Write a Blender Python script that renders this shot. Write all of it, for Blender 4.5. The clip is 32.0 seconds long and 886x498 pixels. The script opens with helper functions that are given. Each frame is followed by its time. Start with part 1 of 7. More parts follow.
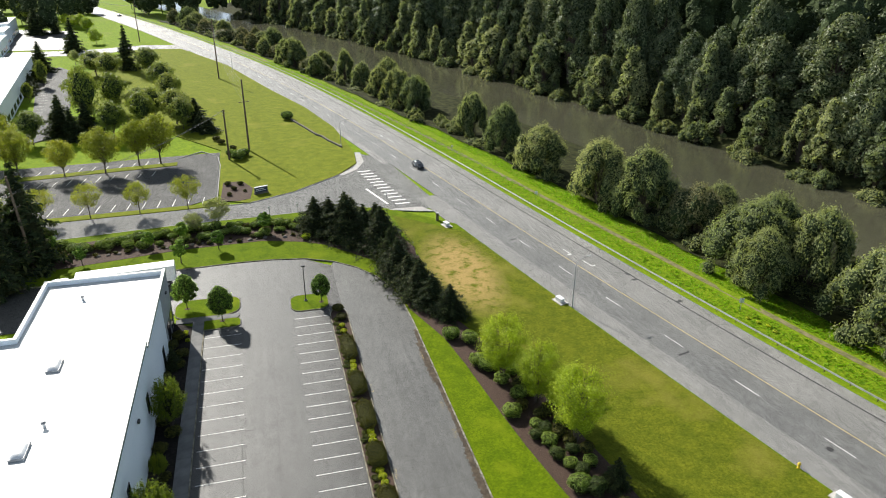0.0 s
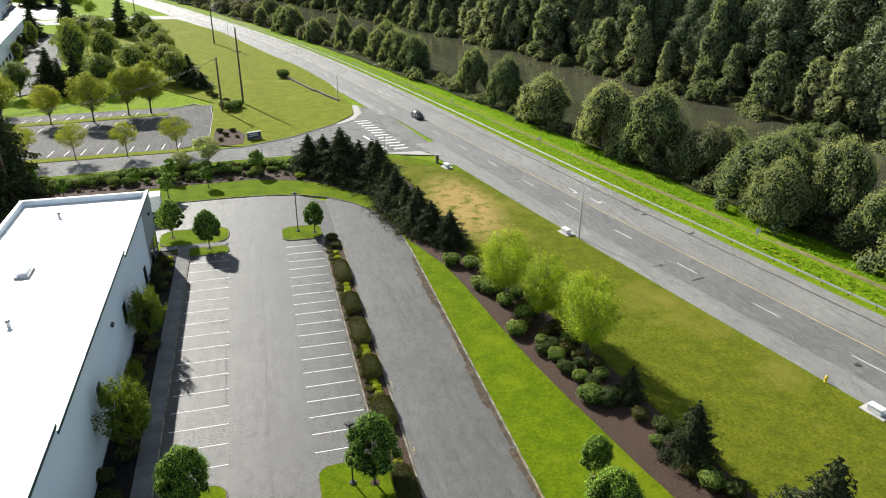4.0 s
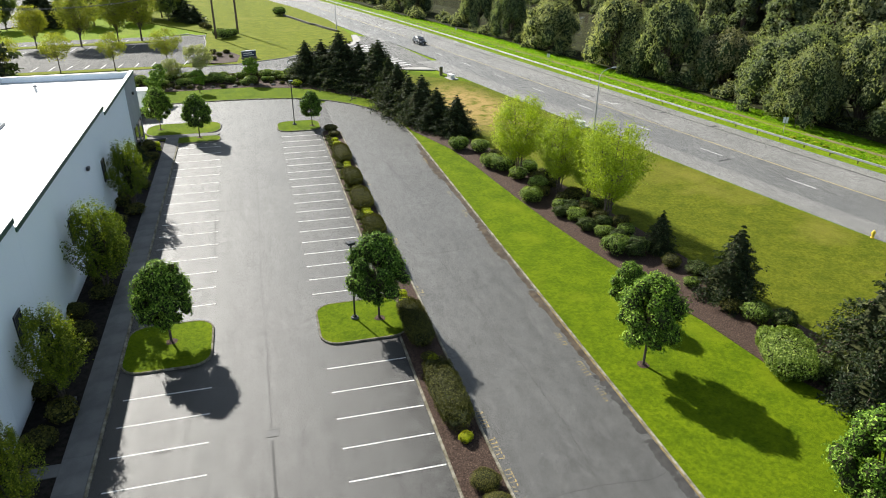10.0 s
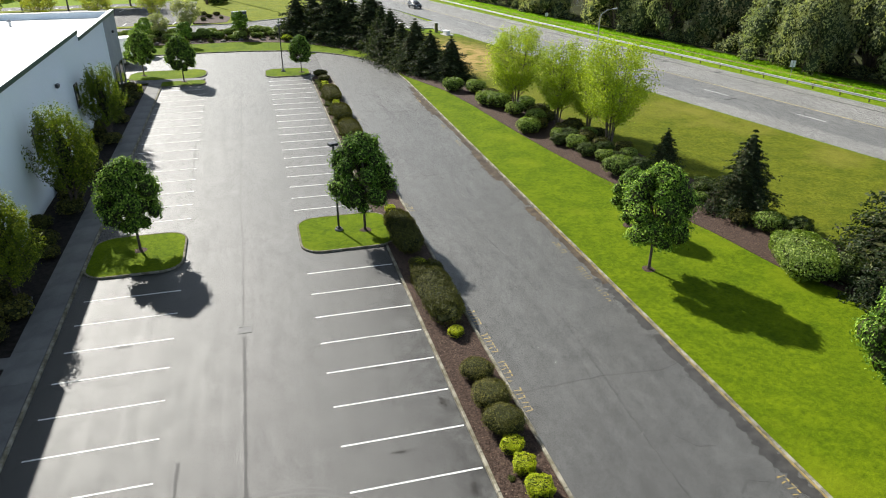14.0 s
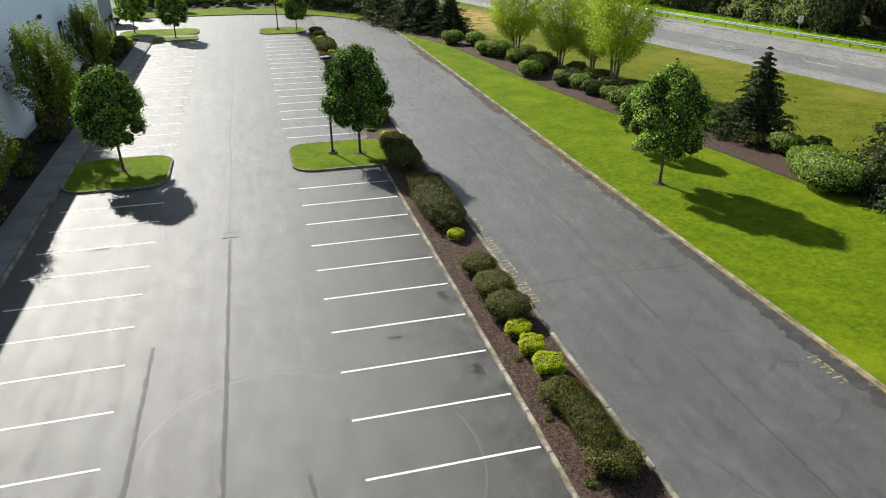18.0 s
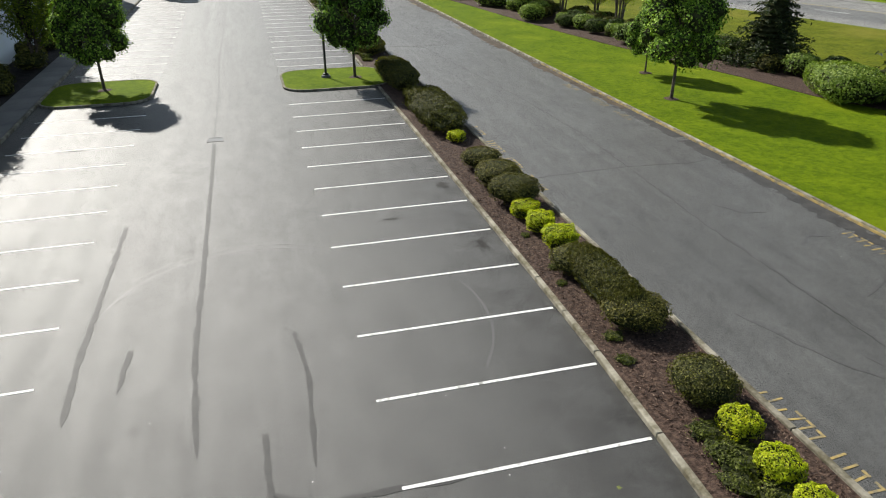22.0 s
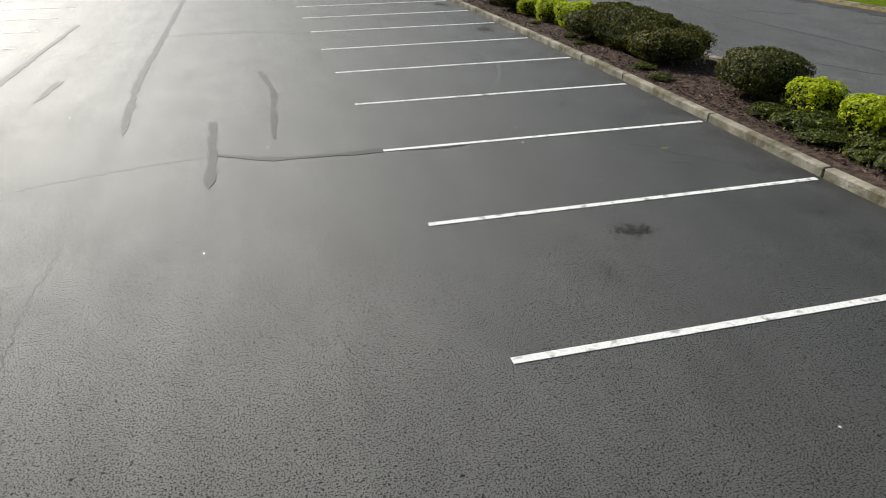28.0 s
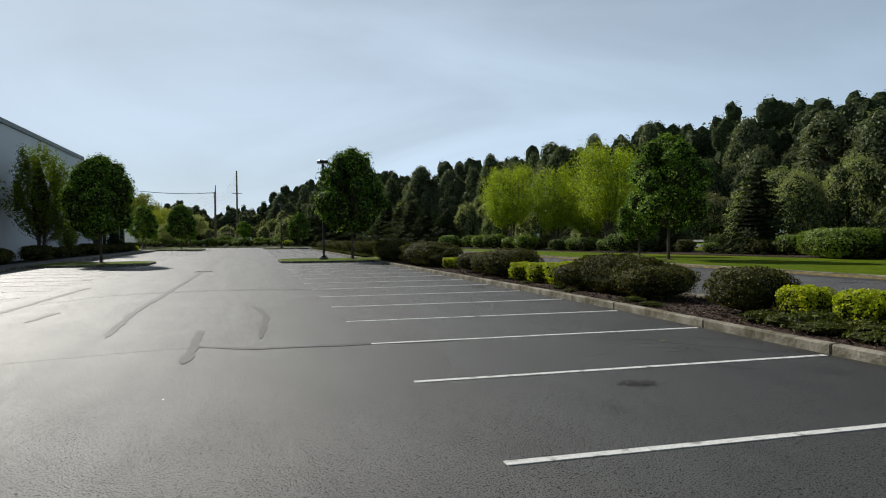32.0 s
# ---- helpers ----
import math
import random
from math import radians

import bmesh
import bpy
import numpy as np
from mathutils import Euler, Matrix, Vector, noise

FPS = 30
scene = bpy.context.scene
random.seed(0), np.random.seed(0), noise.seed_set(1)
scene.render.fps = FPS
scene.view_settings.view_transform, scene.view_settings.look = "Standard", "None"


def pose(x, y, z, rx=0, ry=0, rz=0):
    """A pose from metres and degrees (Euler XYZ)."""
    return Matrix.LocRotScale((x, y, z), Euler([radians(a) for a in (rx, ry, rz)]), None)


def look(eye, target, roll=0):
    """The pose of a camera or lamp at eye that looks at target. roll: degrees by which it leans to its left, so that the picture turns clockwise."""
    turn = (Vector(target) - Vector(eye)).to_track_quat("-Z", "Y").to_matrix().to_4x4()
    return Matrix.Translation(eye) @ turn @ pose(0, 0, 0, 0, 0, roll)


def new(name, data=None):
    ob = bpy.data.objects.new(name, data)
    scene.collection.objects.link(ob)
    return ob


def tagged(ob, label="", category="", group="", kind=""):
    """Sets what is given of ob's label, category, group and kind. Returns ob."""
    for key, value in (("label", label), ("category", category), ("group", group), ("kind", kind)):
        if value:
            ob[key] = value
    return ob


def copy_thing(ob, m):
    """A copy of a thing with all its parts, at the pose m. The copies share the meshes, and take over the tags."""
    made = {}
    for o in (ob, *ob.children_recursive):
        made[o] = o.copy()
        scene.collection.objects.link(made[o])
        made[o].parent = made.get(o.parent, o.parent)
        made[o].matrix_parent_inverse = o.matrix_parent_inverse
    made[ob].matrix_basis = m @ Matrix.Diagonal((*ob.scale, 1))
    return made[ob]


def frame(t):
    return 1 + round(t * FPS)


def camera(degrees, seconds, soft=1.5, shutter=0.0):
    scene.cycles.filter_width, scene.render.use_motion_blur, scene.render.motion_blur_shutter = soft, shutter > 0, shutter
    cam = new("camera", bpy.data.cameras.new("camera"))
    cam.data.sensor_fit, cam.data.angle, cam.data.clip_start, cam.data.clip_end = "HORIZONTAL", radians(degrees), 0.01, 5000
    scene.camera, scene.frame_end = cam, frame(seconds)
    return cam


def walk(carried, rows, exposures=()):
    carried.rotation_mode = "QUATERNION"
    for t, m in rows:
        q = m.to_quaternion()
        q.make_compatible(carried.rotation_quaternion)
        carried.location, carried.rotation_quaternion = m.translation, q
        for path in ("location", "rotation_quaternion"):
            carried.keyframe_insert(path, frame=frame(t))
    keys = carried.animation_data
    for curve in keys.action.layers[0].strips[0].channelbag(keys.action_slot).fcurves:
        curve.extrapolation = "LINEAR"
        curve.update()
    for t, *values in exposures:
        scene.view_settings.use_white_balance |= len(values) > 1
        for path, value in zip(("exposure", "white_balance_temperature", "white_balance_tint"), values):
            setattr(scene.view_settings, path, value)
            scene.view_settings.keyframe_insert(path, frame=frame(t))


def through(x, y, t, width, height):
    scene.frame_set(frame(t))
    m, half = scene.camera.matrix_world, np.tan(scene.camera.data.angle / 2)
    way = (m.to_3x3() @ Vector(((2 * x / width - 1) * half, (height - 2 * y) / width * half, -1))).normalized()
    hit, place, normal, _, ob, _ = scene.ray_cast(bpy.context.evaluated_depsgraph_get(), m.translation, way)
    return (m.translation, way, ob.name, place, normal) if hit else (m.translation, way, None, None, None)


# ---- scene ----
# seconds, x, y, z, heading, tilt, lean
PATH = [
    (0.0, -2.050, -5.318, 56.263, -15.20, -24.49, 0.34),
    (0.5, -1.991, -5.201, 54.656, -15.26, -24.53, 0.40),
    (1.0, -1.942, -5.087, 53.069, -15.28, -24.56, 0.45),
    (1.5, -1.907, -4.974, 51.515, -15.27, -24.61, 0.48),
    (2.0, -1.879, -4.858, 49.996, -15.24, -24.67, 0.49),
    (2.5, -1.847, -4.742, 48.506, -15.22, -24.73, 0.50),
    (3.0, -1.802, -4.634, 47.025, -15.21, -24.79, 0.52),
    (3.5, -1.755, -4.541, 45.530, -15.21, -24.85, 0.53),
    (5.5, -1.640, -4.227, 39.519, -15.23, -25.09, 0.55),
    (6.0, -1.710, -4.201, 38.062, -15.23, -25.17, 0.54),
    (6.5, -1.916, -4.249, 36.679, -15.24, -25.27, 0.50),
    (7.0, -2.179, -4.328, 35.356, -15.23, -25.38, 0.46),
    (7.5, -2.426, -4.390, 34.087, -15.21, -25.47, 0.41),
    (8.0, -2.618, -4.409, 32.871, -15.20, -25.57, 0.37),
    (8.5, -2.735, -4.388, 31.698, -15.20, -25.65, 0.35),
    (9.0, -2.761, -4.348, 30.555, -15.21, -25.73, 0.35),
    (9.5, -2.695, -4.316, 29.442, -15.22, -25.80, 0.35),
    (10.0, -2.559, -4.294, 28.367, -15.23, -25.87, 0.34),
    (10.5, -2.384, -4.271, 27.334, -15.24, -25.95, 0.31),
    (11.0, -2.202, -4.238, 26.340, -15.24, -26.01, 0.27),
    (11.5, -2.042, -4.199, 25.377, -15.24, -26.08, 0.25),
    (12.0, -1.919, -4.165, 24.435, -15.26, -26.14, 0.23),
    (12.5, -1.841, -4.142, 23.514, -15.29, -26.18, 0.23),
    (13.0, -1.802, -4.128, 22.622, -15.31, -26.20, 0.22),
    (13.5, -1.788, -4.118, 21.767, -15.30, -26.22, 0.19),
    (14.0, -1.784, -4.114, 20.953, -15.28, -26.23, 0.16),
    (14.5, -1.788, -4.133, 20.186, -15.29, -26.24, 0.13),
    (16.5, -1.814, -4.276, 17.247, -15.38, -26.23, 0.09),
    (17.0, -1.814, -4.302, 16.535, -15.38, -26.24, 0.07),
    (17.5, -1.807, -4.302, 15.849, -15.35, -26.26, 0.03),
    (18.0, -1.797, -4.279, 15.178, -15.32, -26.29, -0.02),
    (18.5, -1.782, -4.247, 14.524, -15.31, -26.35, -0.05),
    (19.0, -1.758, -4.224, 13.888, -15.31, -26.41, -0.06),
    (19.5, -1.740, -4.219, 13.264, -15.33, -26.47, -0.05),
    (20.0, -1.747, -4.230, 12.642, -15.38, -26.50, -0.06),
    (20.5, -1.775, -4.247, 12.022, -15.41, -26.53, -0.09),
    (21.0, -1.803, -4.257, 11.402, -15.42, -26.55, -0.12),
    (21.5, -1.822, -4.247, 10.779, -15.42, -26.57, -0.15),
    (22.0, -1.834, -4.219, 10.155, -15.42, -26.58, -0.18),
    (22.5, -1.840, -4.189, 9.533, -15.42, -26.59, -0.19),
    (23.0, -1.839, -4.167, 8.922, -15.42, -26.59, -0.21),
    (23.5, -1.827, -4.153, 8.324, -15.41, -26.60, -0.24),
    (24.0, -1.807, -4.149, 7.737, -15.39, -26.61, -0.27),
    (24.5, -1.789, -4.156, 7.162, -15.36, -26.63, -0.31),
    (26.5, -1.740, -4.206, 4.901, -15.24, -26.74, -0.46),
    (27.0, -1.733, -4.218, 4.356, -15.22, -26.80, -0.49),
    (27.5, -1.732, -4.229, 3.841, -15.21, -26.88, -0.51),
    (28.0, -1.727, -4.239, 3.346, -15.20, -26.99, -0.50),
    (28.5, -1.712, -4.249, 2.881, -15.18, -27.11, -0.48),
    (29.0, -1.687, -4.260, 2.480, -15.18, -27.22, -0.47),
    (29.5, -1.658, -4.271, 2.182, -15.18, -27.33, -0.47),
    (30.0, -1.631, -4.282, 1.990, -15.22, -27.34, -0.51),
    (30.5, -1.613, -4.295, 1.860, -15.28, -17.33, -0.55),
    (31.0, -1.608, -4.311, 1.752, -15.35, -10.70, -0.56),
    (31.5, -1.614, -4.328, 1.649, -15.40, -5.82, -0.55),
    (32.0, -1.626, -4.343, 1.547, -15.45, -1.02, -0.53),
]


def aim(x, y, z, heading, tilt, lean):
    return pose(x, y, z, 0, 0, heading) @ pose(0, 0, 0, 90 + tilt) @ pose(0, 0, 0, 0, 0, lean)


cam = camera(65.88, 32.0, 1.05)
walk(cam, [(t, aim(*p)) for t, *p in PATH], [(0, 0.58), (8, 0.75), (16, 0.72), (21, 0.57), (27, 0.17), (30, 0.12), (31, 0.14), (31.5, -0.13), (32, -0.4)])

# ---- daylight ----
SUN_AWAY = Vector((0.375, -0.927, 0)).normalized()      # the way the shadows fall
SUN_EL = radians(33.5)
sun_dir = -SUN_AWAY * math.cos(SUN_EL) + Vector((0, 0, math.sin(SUN_EL)))
sun_data = bpy.data.lights.new("sun", "SUN")
sun_data.energy, sun_data.angle, sun_data.color = 6.3, radians(0.55), (1.0, 0.963, 0.885)
sun = new("sun", sun_data)
sun.matrix_world = look((0, 0, 60), tuple(Vector((0, 0, 60)) - sun_dir))

world = bpy.data.worlds.new("sky")
scene.world = world
world.use_nodes = True
wn, wl = world.node_tree.nodes, world.node_tree.links
sky = wn.new("ShaderNodeTexSky")
sky.sky_type, sky.sun_disc = "NISHITA", False
sky.sun_elevation, sky.sun_rotation = SUN_EL, math.atan2(sun_dir.x, sun_dir.y)
sky.air_density, sky.dust_density, sky.ozone_density = 1.0, 0.3, 2.0
wn["Background"].inputs["Strength"].default_value = 0.036
# thin high cloud
wc, wm, wt, wr, wx = (wn.new(k) for k in ("ShaderNodeTexCoord", "ShaderNodeMapping", "ShaderNodeTexNoise", "ShaderNodeValToRGB", "ShaderNodeMix"))
wm.inputs["Scale"].default_value, wm.inputs["Rotation"].default_value = (1.0, 0.8, 3.2), (0.2, 0.3, 0.9)
wt.inputs["Scale"].default_value, wt.inputs["Detail"].default_value, wt.inputs["Distortion"].default_value = 1.7, 7.0, 0.7
wr.color_ramp.elements[0].position, wr.color_ramp.elements[1].position = 0.25, 0.7
wr.color_ramp.elements[0].color, wr.color_ramp.elements[1].color = (0.42, 0.42, 0.42, 1), (0.95, 0.95, 0.95, 1)
wx.data_type = "RGBA"
wx.inputs[7].default_value = (18.6, 24.4, 31.0, 1)
wl.new(wc.outputs["Generated"], wm.inputs["Vector"])
wl.new(wm.outputs[0], wt.inputs["Vector"])
wl.new(wt.outputs["Fac"], wr.inputs["Fac"])
# the haze thickens towards the horizon
wz, wh, wk = (wn.new(k) for k in ("ShaderNodeSeparateXYZ", "ShaderNodeValToRGB", "ShaderNodeMix"))
wh.color_ramp.elements[0].position, wh.color_ramp.elements[1].position = 0.1, 0.58
wh.color_ramp.elements[0].color, wh.color_ramp.elements[1].color = (1, 1, 1, 1), (0.06, 0.06, 0.06, 1)
wk.data_type, wk.blend_type = "RGBA", "MULTIPLY"
wk.inputs[0].default_value = 1.0
wl.new(wc.outputs["Generated"], wz.inputs[0])
wl.new(wz.outputs["Z"], wh.inputs["Fac"])
wl.new(wr.outputs["Color"], wk.inputs[6])
wl.new(wh.outputs["Color"], wk.inputs[7])
wl.new(wk.outputs[2], wx.inputs[0])
wl.new(sky.outputs[0], wx.inputs[6])
# the sky is brighter round the sun
wd, wg, wa, wv = (wn.new(k) for k in ("ShaderNodeVectorMath", "ShaderNodeValToRGB", "ShaderNodeMix", "ShaderNodeVectorMath"))
wv.operation, wd.operation = "NORMALIZE", "DOT_PRODUCT"
wl.new(wc.outputs["Generated"], wv.inputs[0])
wl.new(wv.outputs[0], wd.inputs[0])
wd.inputs[1].default_value = tuple(sun_dir)
wg.color_ramp.elements[0].position, wg.color_ramp.elements[1].position = 0.25, 1.0
wg.color_ramp.elements[0].color, wg.color_ramp.elements[1].color = (0, 0, 0, 1), (9.0, 9.4, 9.6, 1)
wa.data_type, wa.blend_type = "RGBA", "ADD"
wa.inputs[0].default_value = 1.0
wl.new(wd.outputs["Value"], wg.inputs["Fac"])
wl.new(wx.outputs[2], wa.inputs[6])
wl.new(wg.outputs["Color"], wa.inputs[7])
wl.new(wa.outputs[2], wn["Background"].inputs["Color"])


# ---- materials ----
def material(name, rough=0.8, spec=0.4, metal=0.0):
    m = bpy.data.materials.new(name)
    m.use_nodes = True
    b = m.node_tree.nodes["Principled BSDF"]
    b.inputs["Roughness"].default_value = rough
    b.inputs["Specular IOR Level"].default_value = spec
    b.inputs["Metallic"].default_value = metal
    return m, m.node_tree.nodes, m.node_tree.links, b


def noise_node(n, l, scale, detail=4.0, rough=0.55, coord="Object", stretch=None):
    tc = n.new("ShaderNodeTexCoord")
    t = n.new("ShaderNodeTexNoise")
    t.inputs["Scale"].default_value = scale
    t.inputs["Detail"].default_value = detail
    t.inputs["Roughness"].default_value = rough
    if stretch:
        mp = n.new("ShaderNodeMapping")
        mp.inputs["Scale"].default_value = stretch
        l.new(tc.outputs[coord], mp.inputs["Vector"])
        l.new(mp.outputs[0], t.inputs["Vector"])
    else:
        l.new(tc.outputs[coord], t.inputs["Vector"])
    return t.outputs["Fac"]


def ramp(n, l, fac, stops):
    r = n.new("ShaderNodeValToRGB")
    while len(r.color_ramp.elements) < len(stops):
        r.color_ramp.elements.new(0.5)
    for e, (p, c) in zip(r.color_ramp.elements, stops):
        e.position, e.color = p, (*c, 1) if len(c) == 3 else c
    l.new(fac, r.inputs["Fac"])
    return r.outputs["Color"]


def mix(n, l, fac, a, b, how="MIX"):
    x = n.new("ShaderNodeMix")
    x.data_type, x.blend_type = "RGBA", how
    for k, v in ((0, fac), (6, a), (7, b)):
        if isinstance(v, (int, float)):
            x.inputs[k].default_value = v
        elif isinstance(v, tuple):
            x.inputs[k].default_value = (*v, 1)
        else:
            l.new(v, x.inputs[k])
    return x.outputs[2]


def bump(n, l, b, height, strength=0.3, dist=0.02):
    k = n.new("ShaderNodeBump")
    k.inputs["Strength"].default_value, k.inputs["Distance"].default_value = strength, dist
    l.new(height, k.inputs["Height"])
    l.new(k.outputs[0], b.inputs["Normal"])


def surface(name, dark, light, scale=2.0, fine=40.0, rough=0.8, spec=0.4, bumps=0.3, dist=0.01, metal=0.0, low=0.35, high=0.65, rand=0.0):
    """A plain surface: broad blotches, fine grain and relief."""
    m, n, l, b = material(name, rough, spec, metal)
    broad = noise_node(n, l, scale)
    grain = noise_node(n, l, fine, 3.0)
    c = ramp(n, l, broad, [(low, dark), (high, light)])
    g = ramp(n, l, grain, [(0.3, (0.72, 0.72, 0.72)), (0.7, (1.25, 1.25, 1.25))])
    c = mix(n, l, 0.6, c, g, "MULTIPLY")
    if rand:
        oi = n.new("ShaderNodeObjectInfo")
        r = ramp(n, l, oi.outputs["Random"], [(0, (1 - rand,) * 3), (1, (1 + rand,) * 3)])
        c = mix(n, l, 1.0, c, r, "MULTIPLY")
    l.new(c, b.inputs["Base Color"])
    if bumps:
        bump(n, l, b, grain, bumps, dist)
    return m


def leaf_material(name, dark, light, tip=None, through=0.35, rough=0.6, spread=0.25):
    """Leaves that differ one from the next, shine a little and let light through."""
    m, n, l, b = material(name, rough, 0.16)
    geo = n.new("ShaderNodeNewGeometry")
    oi = n.new("ShaderNodeObjectInfo")
    stops = [(0.0, dark), (0.75, light)] + ([(1.0, tip)] if tip else [])
    c = ramp(n, l, geo.outputs["Random Per Island"], stops)
    v = ramp(n, l, oi.outputs["Random"], [(0, (1 - spread, 1 - spread * 0.8, 1 - spread)), (1, (1 + spread, 1 + spread * 0.7, 1 + spread * 0.3))])
    c = mix(n, l, 1.0, c, v, "MULTIPLY")
    l.new(c, b.inputs["Base Color"])
    tr = n.new("ShaderNodeBsdfTranslucent")
    t = mix(n, l, 1.0, c, (1.5, 1.6, 0.7), "MULTIPLY")
    l.new(t, tr.inputs["Color"])
    mx = n.new("ShaderNodeMixShader")
    mx.inputs[0].default_value = through
    l.new(b.outputs[0], mx.inputs[1])
    l.new(tr.outputs[0], mx.inputs[2])
    l.new(mx.outputs[0], n["Material Output"].inputs["Surface"])
    return m


def asphalt_material(name, dark, light, rough=0.62, spec=0.45, worn=0.5, grit=0.007, edge=None):
    """Rolled asphalt: stones, pale worn wheel tracks along its length, stains and old damp patches."""
    m, n, l, b = material(name, rough, spec)
    broad = noise_node(n, l, 0.11, 6.0, 0.6)
    patch = noise_node(n, l, 1.3, 7.0, 0.68, stretch=(1, 0.5, 1))
    streak = noise_node(n, l, 1.0, 6.0, 0.7, stretch=(1.7, 0.06, 1))
    stone = noise_node(n, l, 150.0, 3.0, 0.8)
    pits = noise_node(n, l, 74.0, 3.0, 0.75)
    c = ramp(n, l, broad, [(0.3, dark), (0.7, light)])
    s = ramp(n, l, streak, [(0.33, (1 - 0.3 * worn,) * 3), (0.7, (1 + 0.3 * worn,) * 3)])
    c = mix(n, l, 1.0, c, s, "MULTIPLY")
    q = ramp(n, l, patch, [(0.32, (0.72, 0.71, 0.7)), (0.68, (1.25, 1.25, 1.24))])
    c = mix(n, l, min(1.0, worn + 0.15), c, q, "MULTIPLY")
    g = ramp(n, l, stone, [(0.3, (0.4, 0.4, 0.4)), (0.5, (1, 1, 1)), (0.72, (2.2, 2.18, 2.1))])
    c = mix(n, l, 0.85, c, g, "MULTIPLY")
    p = ramp(n, l, pits, [(0.42, (0.03, 0.03, 0.03)), (0.48, (1.1, 1.1, 1.1))])
    c = mix(n, l, 0.9, c, p, "MULTIPLY")
    # scattered hollows where stones have come out
    holes = ramp(n, l, noise_node(n, l, 30.0, 2.0, 0.6), [(0.33, (0.1, 0.1, 0.1)), (0.39, (1, 1, 1))])
    c = mix(n, l, 1.0, c, holes, "MULTIPLY")
    gloss = ramp(n, l, patch, [(0.32, (0.93, 0.93, 0.93)), (0.66, (1, 1, 1))])
    if edge:
        # tyre dirt and drips gathered where cars stand, along lines of constant x
        tc, sx = n.new("ShaderNodeTexCoord"), n.new("ShaderNodeSeparateXYZ")
        l.new(tc.outputs["Object"], sx.inputs[0])
        rg = n.new("ShaderNodeMapRange")
        rg.inputs["From Min"].default_value, rg.inputs["From Max"].default_value = edge
        l.new(sx.outputs["X"], rg.inputs["Value"])
        rag = ramp(n, l, noise_node(n, l, 0.9, 6.0, 0.65), [(0.38, (0, 0, 0)), (0.62, (1, 1, 1))])
        k = mix(n, l, 1.0, rag, rg.outputs[0], "MULTIPLY")
        dirt = mix(n, l, k, (1.0, 1.0, 1.0), (0.55, 0.52, 0.48))
        c = mix(n, l, 1.0, c, dirt, "MULTIPLY")
        gloss = mix(n, l, 1.0, gloss, mix(n, l, k, (1.0, 1.0, 1.0), (0.6, 0.6, 0.6)), "MULTIPLY")
    l.new(c, b.inputs["Base Color"])
    # open pits between the stones do not shine
    sp = ramp(n, l, pits, [(0.42, (0.02 * spec,) * 3), (0.48, (spec,) * 3)])
    sp = mix(n, l, 1.0, sp, holes, "MULTIPLY")
    l.new(mix(n, l, 1.0, sp, gloss, "MULTIPLY"), b.inputs["Specular IOR Level"])
    rr = ramp(n, l, patch, [(0.3, (rough + 0.025,) * 3), (0.7, (rough - 0.025,) * 3)])
    rs = ramp(n, l, streak, [(0.33, (1.0 + 0.06 * worn,) * 3), (0.7, (1.0 - 0.06 * worn,) * 3)])
    l.new(mix(n, l, 1.0, rr, rs, "MULTIPLY"), b.inputs["Roughness"])
    rough_skin = mix(n, l, 0.25, stone, noise_node(n, l, 26.0, 4.0, 0.7))
    bump(n, l, b, rough_skin, 0.8, grit)
    return m


def grass_material(name, a, b_, dry, patch=0.1, dryness=0.5, bare=None):
    """Turf: blades too fine to build, mown patches, dry and mossy spots."""
    m, n, l, b = material(name, 0.9, 0.04)
    blades = noise_node(n, l, 22.0, 4.0, 0.75)
    clump = noise_node(n, l, 3.2, 8.0, 0.78)
    mid = noise_node(n, l, 0.45, 5.0, 0.65)
    broad = noise_node(n, l, patch, 4.0)
    c = ramp(n, l, clump, [(0.36, a), (0.62, b_)])
    v = ramp(n, l, mid, [(0.32, (0.74, 0.8, 0.75)), (0.68, (1.22, 1.14, 1.1))])
    c = mix(n, l, 1.0, c, v, "MULTIPLY")
    d = ramp(n, l, broad, [(dryness, (0, 0, 0)), (dryness + 0.18, (0.85, 0.85, 0.85))])
    c = mix(n, l, d, c, dry)
    if bare:
        # a scorched patch, x, y and reach
        tc = n.new("ShaderNodeTexCoord")
        mp = n.new("ShaderNodeMapping")
        mp.inputs["Location"].default_value = (-bare[0] / bare[2], -bare[1] / bare[3], 0)
        mp.inputs["Scale"].default_value = (1 / bare[2], 1 / bare[3], 0)
        ln = n.new("ShaderNodeVectorMath")
        ln.operation = "LENGTH"
        l.new(tc.outputs["Object"], mp.inputs["Vector"])
        l.new(mp.outputs[0], ln.inputs[0])
        near = ramp(n, l, ln.outputs["Value"], [(0.45, (1, 1, 1)), (1.0, (0, 0, 0))])
        rag = ramp(n, l, noise_node(n, l, 0.5, 6.0, 0.7), [(0.36, (0, 0, 0)), (0.52, (1, 1, 1))])
        c = mix(n, l, mix(n, l, 1.0, near, rag, "MULTIPLY"), c, (0.3, 0.215, 0.08))
    g = ramp(n, l, blades, [(0.28, (0.45, 0.45, 0.45)), (0.5, (1, 1, 1)), (0.74, (1.5, 1.5, 1.35))])
    c = mix(n, l, 0.8, c, g, "MULTIPLY")
    l.new(c, b.inputs["Base Color"])
    bump(n, l, b, clump, 0.8, 0.1)
    return m


